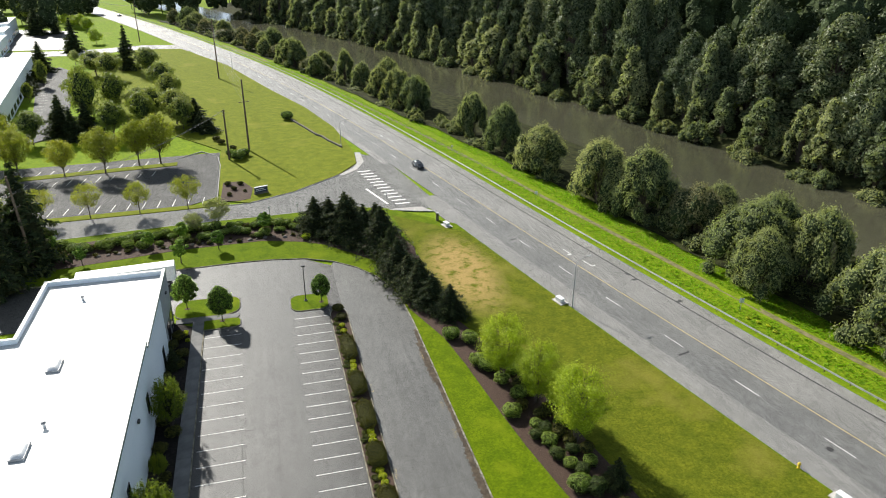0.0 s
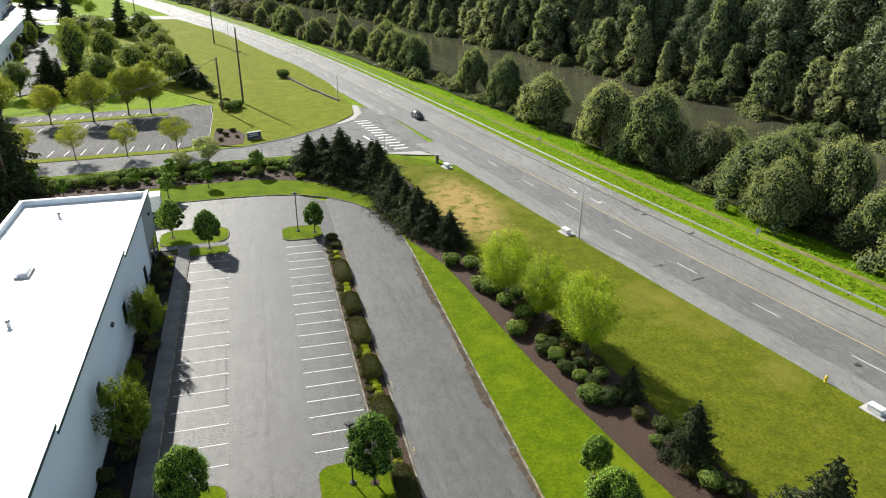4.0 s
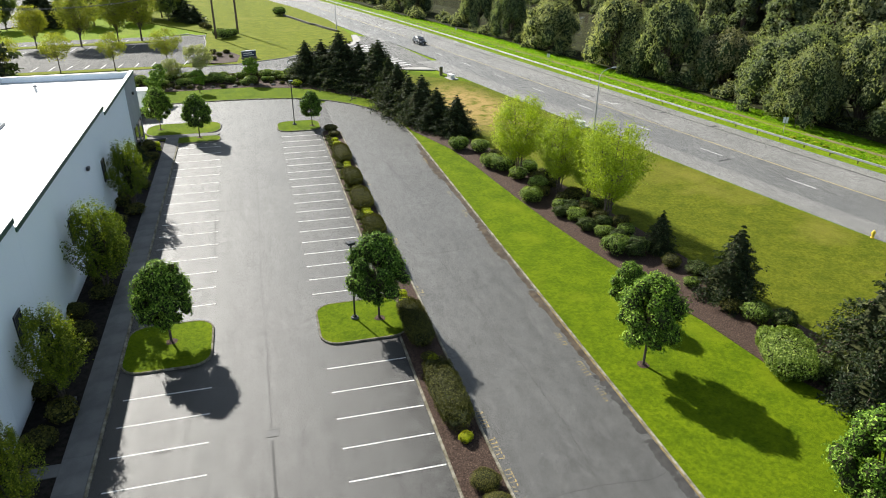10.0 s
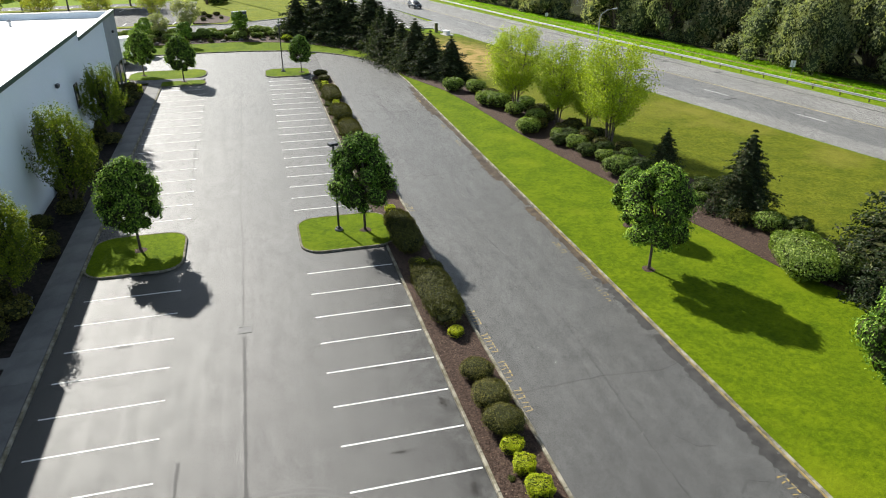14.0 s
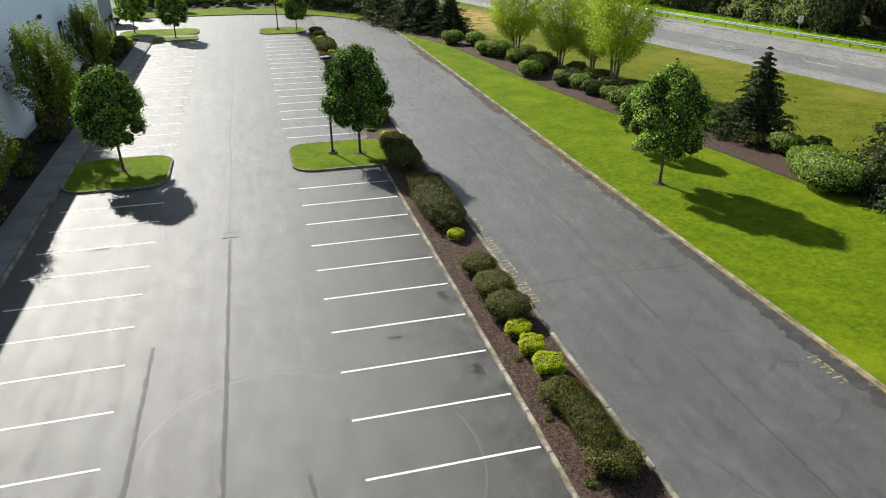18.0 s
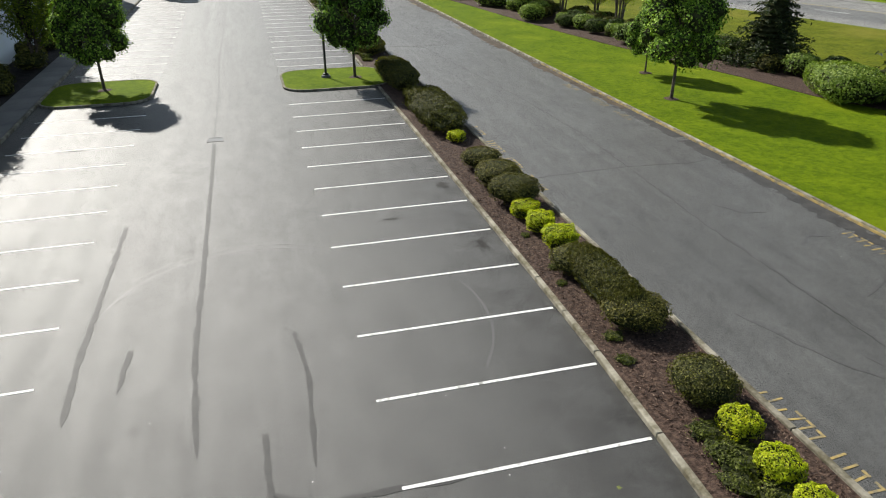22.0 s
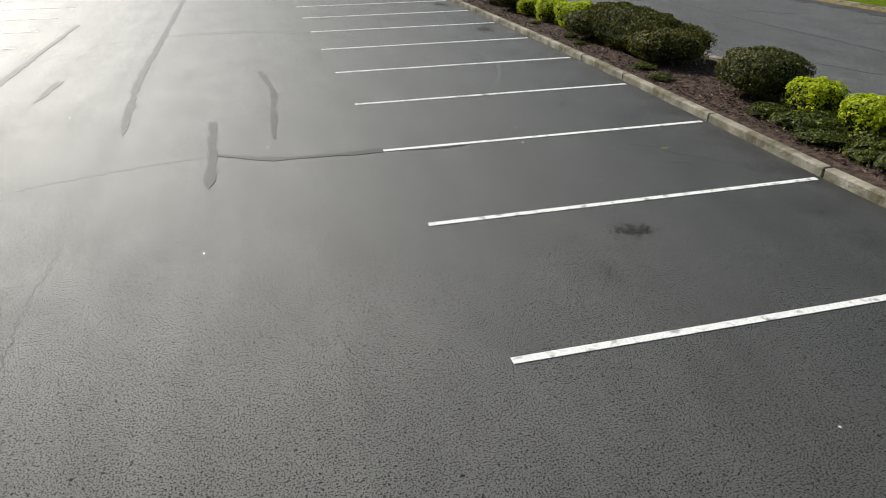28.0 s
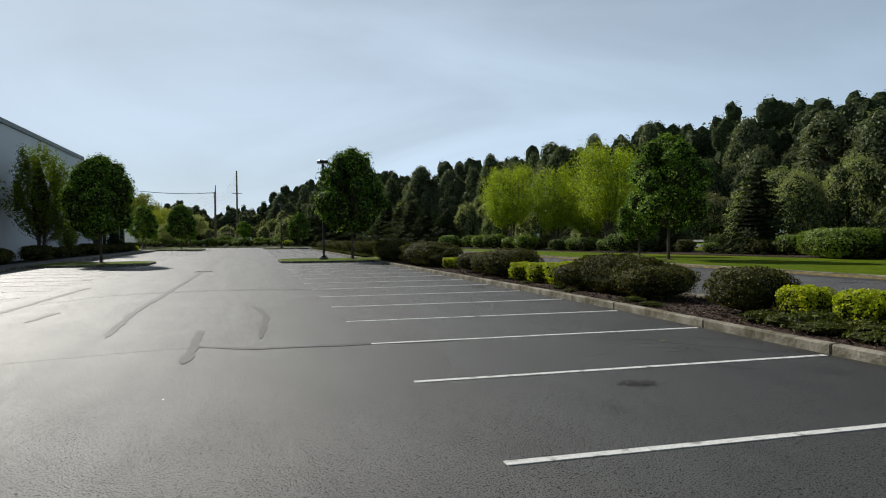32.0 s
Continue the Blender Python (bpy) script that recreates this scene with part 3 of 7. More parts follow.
def branched(name, label, height, stem, rx, mat, bark, seed, stems=4, limbs=90, per=110, leaf=0.1, rise=0.6, scatter=0.25, girth=0.06, peak=0.5, spread=0.5, core=0.0, flat=0.5, tuft=0.0, base=0.18, spike=0.0, dome=2.0, category="tree", inside="shade_core"):
    """A tree of rising limbs: each limb ends on the crown's outline and carries its leaves along it."""
    rng = np.random.default_rng(seed)
    t = thing(name, label, category)
    tall = height - stem

    def reach(f):
        return rx * (max(f, 0.02) / peak) ** 0.55 if f < peak else rx * max(0.03, 1 - ((f - peak) / (1.04 - peak)) ** dome) ** (1 / dome)

    bm = bmesh.new()
    lines = []
    for i in range(stems):
        a = 6.283 * i / stems + rng.uniform(-0.4, 0.4)
        r = spread * rx * rng.uniform(0.6, 1.0) if stems > 1 else 0.1
        top = stem + tall * rng.uniform(0.88, 0.98) * (1 - 0.3 * (r / rx) ** 1.5)
        p = [np.array([math.cos(a) * base * (stems > 1), math.sin(a) * base * (stems > 1), -0.1])]
        for f, q in ((0.3, 0.3), (0.6, 0.66), (1.0, 1.0)):
            p.append(np.array([math.cos(a) * r * q, math.sin(a) * r * q, top * f]) + rng.normal(0, 0.03 * rx, 3) * [1, 1, 0])
        tube(bm, p, [girth * 1.2, girth * 0.85, girth * 0.55, girth * 0.12], 6)
        lines.append((a, p, top))
    C, W, S = [], [], []
    for j in range(limbs):
        a0, p, top = lines[j % stems]
        z0 = stem * 0.9 + (top - stem * 0.9) * rng.uniform(0, 0.95) ** 1.25
        f = z0 / top
        k = 0 if f < 0.3 else 1 if f < 0.6 else 2
        u = (f - (0, 0.3, 0.6)[k]) / (0.3, 0.3, 0.4)[k]
        s0 = p[k] * (1 - u) + p[k + 1] * u
        a = a0 + rng.normal(0, 1.0) if stems > 1 else rng.uniform(0, 6.283)
        f0 = (z0 - stem) / tall
        f1 = min(1.0, max(0.03, f0) + (1 - f0) * rng.uniform(0.12, 0.62) * rise + 0.03)
        r = reach(f1) * rng.uniform(0.62, 1.03)
        e = np.array([math.cos(a) * r, math.sin(a) * r, stem + f1 * tall])
        m = (s0 + e) / 2 + [0, 0, -0.1 * np.linalg.norm(e - s0)]
        tube(bm, [s0, m, e], [girth * 0.36 * (1.15 - f), girth * 0.2, girth * 0.06], 4)
        n = max(8, int(per * (0.5 + 0.5 * np.linalg.norm(e - s0) / rx)))
        q = rng.uniform(0.22, 1.08, n) ** (0.8 - 0.3 * tuft)
        c = (1 - q[:, None]) ** 2 * s0 + 2 * (q * (1 - q))[:, None] * m + q[:, None] ** 2 * e
        d = rng.normal(0, 1, (n, 3))
        c = c + d * scatter * (0.45 + 0.55 * (1.1 - q if tuft < 0 else q))[:, None] * [0.8, 0.8, 1.15]
        if spike:
            up = rng.uniform(0.5, 1.0, n) * (q > 0.7) * rng.uniform(0, 1, n)
            c[:, 2] += up * spike
            c[:, :2] += (e[:2] - c[:, :2]) * (up * 0.75)[:, None]
        C.append(c)
        out = np.array([math.cos(a), math.sin(a), 0.2])
        W.append(d * 0.5 + out * 0.5 + [0, 0, flat])
        S.append(rng.uniform(0.6, 1.25, n) * leaf)
    heart = None
    if core:
        # solid filling of the crown, its inner shade painted as a dark colour
        heart = bmesh.new()
        bmesh.ops.create_icosphere(heart, subdivisions=3, radius=1)
        off = Vector((seed * 1.7, seed * 0.3, 0))
        for v in heart.verts:
            f = (v.co.z + 1) / 2
            w = reach(f) * core * (1 + 0.45 * noise.noise(v.co * 2.6 + off)) * math.hypot(v.co.x, v.co.y) ** 0.2
            a = math.atan2(v.co.y, v.co.x)
            v.co = (math.cos(a) * w, math.sin(a) * w, stem + tall * (0.06 + 0.8 * f))
    part("trunk", bm, bark, t, smooth=True)
    part("crown", leaf_mesh("crown", np.concatenate(C), np.concatenate(W), np.concatenate(S), mat, rng, solid=heart, inner=M[inside]), None, t)
    return t


def lobed(name, label, height, stem, rx, lobes, per, leaf, mat, bark, seed, stems=4, girth=0.16, low=0.0, size=(0.24, 0.42), lumps=0.35, category="tree", flat=0.25, point=0.0, belly=1.0, fine=1, inside="inner"):
    """A full crown made of rounded lobes, each a heart coloured dark as shade under a ragged coat of leaves."""
    rng = np.random.default_rng(seed)
    t = thing(name, label, category)
    tall = height - stem
    bm, heart = bmesh.new(), bmesh.new()
    C, W, S = [], [], []
    feet = [(6.283 * i / stems + rng.uniform(-0.3, 0.3)) for i in range(stems)]
    for j in range(lobes):
        r = rx * rng.uniform(*size)
        f = low + (1 - low) * ((j + rng.uniform(0, 1)) / lobes) ** 0.8
        a = 2.4 * j + rng.uniform(-0.5, 0.5)
        wide = (1 - f ** 2.2) ** 0.5 if point == 0 else (1 - f) ** point
        wide *= min(1.0, belly + 2.2 * f)
        d = max(0.0, rx * wide * rng.uniform(0.75, 1.08) - r * 0.55) if j < lobes - 1 else 0.0
        c = np.array([math.cos(a) * d, math.sin(a) * d, stem + r * 0.55 + (tall - r * 1.5) * f])
        k = bmesh.ops.create_icosphere(heart, subdivisions=fine, radius=1)
        off = Vector((seed * 1.3 + j * 7.1, j * 3.7, 0))
        squash = rng.uniform(0.85, 1.3)
        for v in k["verts"]:
            q = v.co * (1 + lumps * noise.noise(v.co * 2.4 + off)) * r * 0.8
            v.co = Vector((c[0] + q.x, c[1] + q.y, c[2] + q.z * squash))
        n = int(per * (r / (rx * size[1])) ** 1.6) + 10
        d_ = ball_points(rng, n)
        d_ = d_ + [0.25 * math.cos(a), 0.25 * math.sin(a), 0.3]
        d_ /= np.linalg.norm(d_, axis=1)[:, None]
        lump = np.array([1 + lumps * noise.noise(Vector(q) * 2.4 + off) + 0.6 * lumps * noise.noise(Vector(q) * 6.0 + off) for q in d_])
        C.append(c + d_ * (r * lump * rng.uniform(0.8, 1.12, n))[:, None] * [1, 1, squash])
        W.append(d_ + [0, 0, flat])
        S.append(rng.uniform(0.55, 1.25, n) * leaf)
        if stems == 1:
            z = stem + 0.45 * max(0.0, c[2] - stem) * rng.uniform(0.3, 1.0)
            tube(bm, [(0, 0, z), (c[0] * 0.5, c[1] * 0.5, z + (c[2] - z) * 0.4), tuple(c)], [girth * 0.45, girth * 0.3, girth * 0.1], 5)
            continue
        b = feet[j % stems]
        foot = Vector((0.25 * math.cos(b), 0.25 * math.sin(b), -0.2))
        e = Vector(c)
        m = foot.lerp(e, 0.55) + Vector((-0.2 * (e.x), -0.2 * (e.y), 0.1 * tall))
        tube(bm, [foot, foot.lerp(m, 0.5), m, e], [girth, girth * 0.75, girth * 0.45, girth * 0.15], 5)
    if stems == 1:
        tube(bm, [(0, 0, -0.2), (0, 0, 0.25), (0.02, 0.01, stem), (0, 0, stem + tall * 0.6)], [girth * 1.4, girth, girth * 0.85, girth * 0.25], 8)
    part("trunk", bm, bark, t, smooth=True)
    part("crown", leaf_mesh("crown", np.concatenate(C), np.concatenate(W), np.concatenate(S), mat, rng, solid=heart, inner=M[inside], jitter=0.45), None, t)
    return t


def conifer(name, label, height, rx, seed, per=26, mat=None, whorls=22, leaf=0.2):
    """A spruce: straight trunk, whorls of drooping boughs set with short sprays."""
    rng = np.random.default_rng(seed)
    t = thing(name, label, "tree")
    bm = tube(bmesh.new(), [(0, 0, -0.1), (0, 0, height * 0.5), (0, 0, height * 0.98)], [height * 0.022, height * 0.013, 0.01])
    centres, ways, sizes = [], [], []
    # cones round the trunk, coloured dark as the shade between boughs
    heart = bmesh.new()
    for w in range(whorls):
        f = w / (whorls - 1)
        z = height * (0.05 + 0.92 * f)
        reach = rx * ((1 - f) ** 0.85 * 0.97 + 0.03)
        if w < whorls - 2:
            bmesh.ops.create_cone(heart, segments=9, radius1=reach * 0.6, radius2=reach * 0.3, depth=height / whorls * 1.1, matrix=pose(0, 0, z, 0, 0, w * 31))
        boughs = int(9 + 9 * (1 - f))
        for b in range(boughs):
            a = rng.uniform(0, 6.283)
            r = reach * rng.uniform(0.55, 1.2)
            dip = rng.uniform(0.1, 0.35) * r
            tipv = np.array([math.cos(a) * r, math.sin(a) * r, -dip])
            tube(bm, [(0, 0, z), tuple(tipv * 0.5 + [0, 0, z + 0.03 * r]), tuple(tipv + [0, 0, z])], [0.03, 0.018, 0.006], 3)
            k = max(6, int(per * r / rx))
            s = rng.uniform(0.15, 1.0, k) ** 0.7
            p = tipv[None] * s[:, None] + [0, 0, z]
            p = p + rng.normal(0, 0.07 * r + 0.03, (k, 3)) * [1, 1, 0.45]
            centres.append(p)
            ways.append(np.repeat([[math.cos(a) * 0.5, math.sin(a) * 0.5, 0.8]], k, 0))
            sizes.append(rng.uniform(0.6, 1.2, k) * leaf)
    part("trunk", bm, M["bark"], t)
    part("crown", leaf_mesh("crown", np.concatenate(centres), np.concatenate(ways), np.concatenate(sizes), mat or M["needles"], rng, 0.4, 0.05, heart, M["shade_core"]), None, t)
    return t


def shrub(name, label, size, mat, seed, leaves=1500, leaf=0.06, square=2.6, lumps=0.08, category="shrub"):
    """A clipped or loose bush: stems below, a dense uneven body and leaves all over it."""
    rng = np.random.default_rng(seed)
    t = thing(name, label, category)
    sx, sy, sz = size[0] / 2, size[1] / 2, size[2] / 2
    # body behind the leaves, in the shade-dark core colour
    bm = bmesh.new()
    bmesh.ops.create_icosphere(bm, subdivisions=4 if leaves > 5000 else 3 if leaves > 1600 else 2, radius=1)
    off = Vector(rng.uniform(0, 50, 3))
    swell = np.array([2.2, 2.2 * max(1, sy / sx * 0.75), 2.2])

    def body(d):
        d = np.asarray(d)
        e = np.abs(d) ** square
        return d / e.sum(-1, keepdims=True) ** (1 / square)

    for v in bm.verts:
        q = body(np.array(v.co))
        k = 0.9 + lumps * noise.noise(Vector(q * swell) + off) * 2
        v.co = (q[0] * sx * k, q[1] * sy * k, sz * 1.04 + q[2] * sz * k * 0.94)
    # points spread evenly over a box of this size, then drawn onto the body
    half = np.array([sx, sy, sz])
    faces = np.array([half[1] * half[2], half[0] * half[2], half[0] * half[1]])
    axis = rng.choice(3, leaves, p=faces / faces.sum())
    d = rng.uniform(-1, 1, (leaves, 3))
    d[np.arange(leaves), axis] = np.where(rng.uniform(0, 1, leaves) < 0.5, 1, -1)
    d /= np.linalg.norm(d, axis=1)[:, None]
    d[:, 2] = np.abs(d[:, 2]) * np.where(rng.uniform(0, 1, leaves) < 0.8, 1, -0.8)
    q = body(d)
    ks = np.array([1.0 + lumps * noise.noise(Vector(p * swell) + off) * 2 for p in q]) * rng.uniform(0.92, 1.05, leaves)
    c = q * [sx, sy, sz * 0.96] * ks[:, None] + [0, 0, sz * 1.04]
    part("foliage", leaf_mesh("foliage", c, q, rng.uniform(0.6, 1.3, leaves) * leaf, mat, rng, 0.6, 0, bm, M["shade_core"], 0.5), None, t)
    st = bmesh.new()
    for i in range(4):
        a = 1.57 * i + 0.5
        tube(st, [(0.1 * math.cos(a), 0.1 * math.sin(a), -0.05), (sx * 0.5 * math.cos(a), sy * 0.5 * math.sin(a), sz * 0.9)], [0.03, 0.015], 5)
    part("stem", st, M["bark"], t)
    return t


def again(ob, x, y, z=0.0, turn=0.0, size=1.0, tall=None, group="", label=""):
    c = copy_thing(ob, pose(x, y, z, 0, 0, turn) @ Matrix.Diagonal((size, size, tall or size, 1)))
    return tagged(c, label, "", group)


def place(ob, x, y, z=0.0, turn=0.0, size=1.0, tall=None, group=""):
    ob.matrix_basis = pose(x, y, z, 0, 0, turn) @ Matrix.Diagonal((size, size, tall or size, 1))
    return tagged(ob, "", "", group)


# ---- the large structure ----
# the guard rail's line; everything along the main road is set out from it
RAIL_Y = np.array([-300, -100, 0, 50.6, 64.3, 86.5, 109.2, 129.2, 155.5, 189.2, 232, 290, 360, 504, 634, 900, 1500.0])
RAIL_X = np.array([150, 109, 86.2, 74.1, 70.7, 65.7, 60.7, 56.5, 51.5, 44.6, 34.6, 20, -2, -54.5, -109, -222, -480.0])
SMOOTH_Y = np.arange(-300, 1500, 12.0)
SMOOTH_X = np.interp(SMOOTH_Y, RAIL_Y, RAIL_X)
for _ in range(14):
    SMOOTH_X[1:-1] = 0.5 * SMOOTH_X[1:-1] + 0.25 * (SMOOTH_X[:-2] + SMOOTH_X[2:])


def along(y, d):
    """The point d metres to the town side of the guard rail, where the rail passes y."""
    x = np.interp(y, SMOOTH_Y, SMOOTH_X)
    s = (np.interp(y + 6, SMOOTH_Y, SMOOTH_X) - np.interp(y - 6, SMOOTH_Y, SMOOTH_X)) / 12
    k = math.hypot(1, s)
    return (float(x - d / k), float(y + d * s / k))


def road_line(d, y0, y1, step=8.0):
    k = max(1, int((y1 - y0) / step))
    return [along(y0 + (y1 - y0) * i / k, d) for i in range(k + 1)]


# one sheet of ground out to the horizon, with the river's trough in it
PROFILE = [(-1500, -0.16), (-600, -0.16), (-200, -0.16), (-60, -0.16), (-24, -0.16), (-0.6, -0.1), (0, -0.06), (3, -0.12), (6, -0.3), (10, -0.8), (15, -1.5), (22, -2.1), (34, -2.9),
           (47, -3.8), (52, -4.8), (56, -6.2), (86, -6.2), (90, -4.8), (95, -2.6), (110, 0), (160, 6), (260, 16), (420, 26), (900, 30), (2200, 30)]


def bank(d):
    """Height of the ground d metres to the river side of the rail."""
    return float(np.interp(d, [q[0] for q in PROFILE], [q[1] for q in PROFILE]))


gy = list(np.arange(-280, 700, 14.0)) + [760, 840, 940, 1100, 1300, 1480]
bm = bmesh.new()
rows = []
for y in gy:
    row = []
    for d, z in PROFILE:
        x, yy = along(y, -d)
        wob = 0.25 * noise.noise(Vector((x * 0.05, yy * 0.05, 0))) if 8 < d < 46 or d > 96 else 0
        row.append(bm.verts.new((x, yy, z + wob)))
    rows.append(row)
for a, b in zip(rows, rows[1:]):
    for i in range(len(PROFILE) - 1):
        bm.faces.new((a[i], a[i + 1], b[i + 1], b[i]))
ground = part("ground", bm, M["ground"], None, smooth=True)
tagged(ground, "rough grassy ground sloping down to a river", "ground", "", "structure")

bm = ribbon(road_line(-49, -270, 1000, 20), road_line(-93, -270, 1000, 20), -5.2, -4.7)
tagged(part("water", bm, M["water"]), "dark calm river between wooded banks", "river", "", "structure")

# main road
road = tagged(part("road", ribbon(road_line(0.9, -250, 1000, 10), road_line(16.6, -250, 1000, 10), -0.1, 0.0), M["road"]), "grey asphalt main road with worn lane markings", "road", "", "structure")
tagged(part("road_shoulder", ribbon(road_line(16.6, -250, 148, 10), road_line(21.5, -250, 148, 10), -0.1, -0.002), M["road_pale"]), "pale worn asphalt shoulder beside the road", "road", "", "structure")
tagged(part("road_shoulder", ribbon(road_line(16.6, 176, 1000, 10), road_line(18.6, 176, 1000, 10), -0.1, -0.002), M["road_pale"]), "pale worn asphalt shoulder beside the road", "road", "", "structure")
part("old_lane", ribbon(road_line(0.95, -240, 900, 10), road_line(9.2, -240, 900, 10), -0.05, 0.004), M["road_pale"], road, "paler old asphalt")


def dash(parent, a, b, width, mat, z=0.004, h=0.004, name="marking"):
    """A painted bar from a to b."""
    d = Vector((b[0] - a[0], b[1] - a[1]))
    n = Vector((-d.y, d.x)).normalized() * width / 2
    bm = bmesh.new()
    low = [bm.verts.new((x, y, z)) for x, y in ((a[0] + n.x, a[1] + n.y), (a[0] - n.x, a[1] - n.y), (b[0] - n.x, b[1] - n.y), (b[0] + n.x, b[1] + n.y))]
    f = bm.faces.new(low)
    r = bmesh.ops.extrude_face_region(bm, geom=[f])
    for v in r["geom"]:
        if isinstance(v, bmesh.types.BMVert):
            v.co.z += h
    bmesh.ops.recalc_face_normals(bm, faces=bm.faces)
    return part(name, bm, mat, parent)


for i in range(-8, 42):
    y0 = 77 + i * 13.3
    dash(road, along(y0, 13.0), along(y0 - 3.9, 13.0), 0.12, M["white_paint"], name="lane_dash")
for d, m in ((9.5, "yellow_paint"),):
    part("edge_line", ribbon(road_line(d, -230, 700, 8), road_line(d + 0.13, -230, 700, 8), 0.002, 0.008), M[m], road)

part("tar_seam", ribbon(road_line(3.3, 20, 330, 3), road_line(3.55, 20, 330, 3), 0.003, 0.0075), M["seal"], road)
for y, d, w, l in ((72.0, 14.2, 0.35, 2.2), (96, 3.6, 1.1, 0.8), (93.5, 4.0, 0.7, 1.0), (121, 3.4, 1.0, 0.6), (84, 2.9, 0.6, 1.4), (118, 14.0, 0.4, 1.5)):
    dash(road, along(y, d), along(y - w, d), l, M["seal"], name="tar_patch")
bm = bmesh.new()
bmesh.ops.create_cone(bm, cap_ends=True, segments=20, radius1=0.42, radius2=0.42, depth=0.02)
part("manhole_cover", bm, M["seal"], road, "dark iron manhole cover", at=pose(60.6, 45.6, 0.006))


def arrow(y, d, turn=1):
    """A curved turn arrow in the middle lane."""
    a, b = along(y, d), along(y - 2.6, d)
    dash(road, a, b, 0.16, M["white_paint"], 0.006, 0.005, "arrow_stem")
    c = along(y - 2.6, d + 0.9 * turn)
    dash(road, b, c, 0.3, M["white_paint"], 0.006, 0.005, "arrow_head")


arrow(109.5, 7.6, 1)
arrow(103.6, 7.4, -1)
arrow(204, 7.6, 1)
arrow(198, 7.4, -1)

# parking lot, drive round it, side street
LOT_W, LOT_E, DRIVE_E = -14.0, 5.6, 18.3
bend = [(18.3, 88), (18.0, 95), (17.2, 100), (15.4, 105.2), (12.4, 109.8), (8.6, 113.4), (3.5, 116.0), (-3, 117.1), (-9, 117.3), (-16, 117.0), (-70, 114.5)]
lot = tagged(part("parking_lot", slab([(-14, -70), (8.0, -70), (8.0, 112), (3.4, 115.9), (-3, 117.0), (-9, 117.2), (-16, 116.9), (-70, 114.4), (-70, 100), (-14, 100)], -0.1, 0.0), M["lot"]),
             "pale grey asphalt parking lot with sealed cracks", "parking lot", "", "structure")
drive = tagged(part("drive_lane", slab([(8.0, -70), (18.3, -70)] + bend[:6] + [(8.0, 112)], -0.1, 0.003), M["drive"]), "dark grey asphalt drive lane with patched cracks", "driveway", "", "structure")
street = tagged(part("side_street", slab([(-130, 132.5), (-48, 137), (-23, 139.6), (5.6, 141), (14.6, 142.2), (24.3, 138.4), (36.5, 136), (30.0, 178), (23, 184), (22.2, 174), (16.2, 165.3), (4, 155), (-6.6, 149.7), (-13, 149.3), (-51, 147.2), (-130, 143)], -0.1, -0.003), M["street"]),
               "grey asphalt side street meeting the main road", "road", "", "structure")

near_edge = [along(y, 20.6) for y in range(-200, 131, 10)]
lawn_pts = [(18.5, -200), (18.5, 88)] + [(x + 0.16, y + 0.12) for x, y in bend[1:]] + [(-70, 131), (-48, 136.8), (-23, 139.4), (5.6, 140.8), (14.6, 142), (24.3, 138.2)] + near_edge[::-1]
lawn = tagged(part("lawn", slab(lawn_pts, -0.12, 0.1), M["lawn"]), "bright green mown lawn along the drive", "lawn", "", "structure")

nw = [(-13.4, 157), (-11, 152.2), (-6.6, 150), (4, 155.3), (16, 165.6), (22, 174.2), (23, 184.5), (20.7, 215), (14, 246), (3.4, 280), (-15, 346), (-40, 405), (-62, 408), (-75, 330), (-60, 262), (-14, 196)]
field = tagged(part("corner_lawn", slab(nw, -0.12, 0.08), M["field"]), "mown grass field on the street corner", "lawn", "", "structure")
far_lot = tagged(part("far_parking_lot", slab([(-13.6, 156), (-14.2, 194), (-75, 190), (-100, 240), (-110, 330), (-140, 330), (-140, 150), (-51.7, 150.4), (-20, 151.6)], -0.12, -0.02), M["lot_far"]), "asphalt parking lot across the side street", "parking lot", "", "structure")

# strip of field grass between the planting bed and the road, slightly proud of the lawn
field_in = [(25, 112), (22.3, 96), (26.6, 82), (30.6, 66), (33.2, 50), (34.4, 40), (36.2, 30), (38.3, 10), (40.8, -60), (45, -190)]
strip = tagged(part("verge", slab(field_in[::-1] + [(24, 134)] + [along(y, 20.8) for y in range(125, -191, -10)], -0.1, 0.106), M["verge"]), "dry yellowish mown verge beside the road", "lawn", "", "structure")
bed_line_w = [(17.4, 103.3), (18.8, 91.5), (21.9, 81.6), (23.0, 74), (23.7, 67), (24.3, 61.6), (25.1, 55.2), (26.2, 48.5), (27.2, 43.5), (28.5, 36.6), (29.1, 34.2), (30.0, 28.5), (31.6, 24.5), (33.0, 20), (35, 8), (37, -40)]
bed_line_e = [(25, 112), (22.4, 96), (26.8, 82), (30.8, 66), (33.4, 50), (34.6, 40), (36.4, 30), (38.5, 10), (41, -60)]
bed = tagged(part("planting_bed", slab(bed_line_w + bed_line_e[::-1], -0.1, 0.13), M["mulch"]), "planting bed covered with reddish bark mulch", "flower bed", "", "structure")
bed2 = tagged(part("planting_bed", slab([(-70, 124), (-40, 122.5), (-20, 126.0), (-4, 126.6), (4, 124), (8, 121.5), (17, 111), (24, 108), (25, 116), (22, 128), (10, 135), (-10, 137), (-70, 132)], -0.1, 0.13), M["mulch"]), "mulch bed under shrubs along the side street", "flower bed", "", "structure")

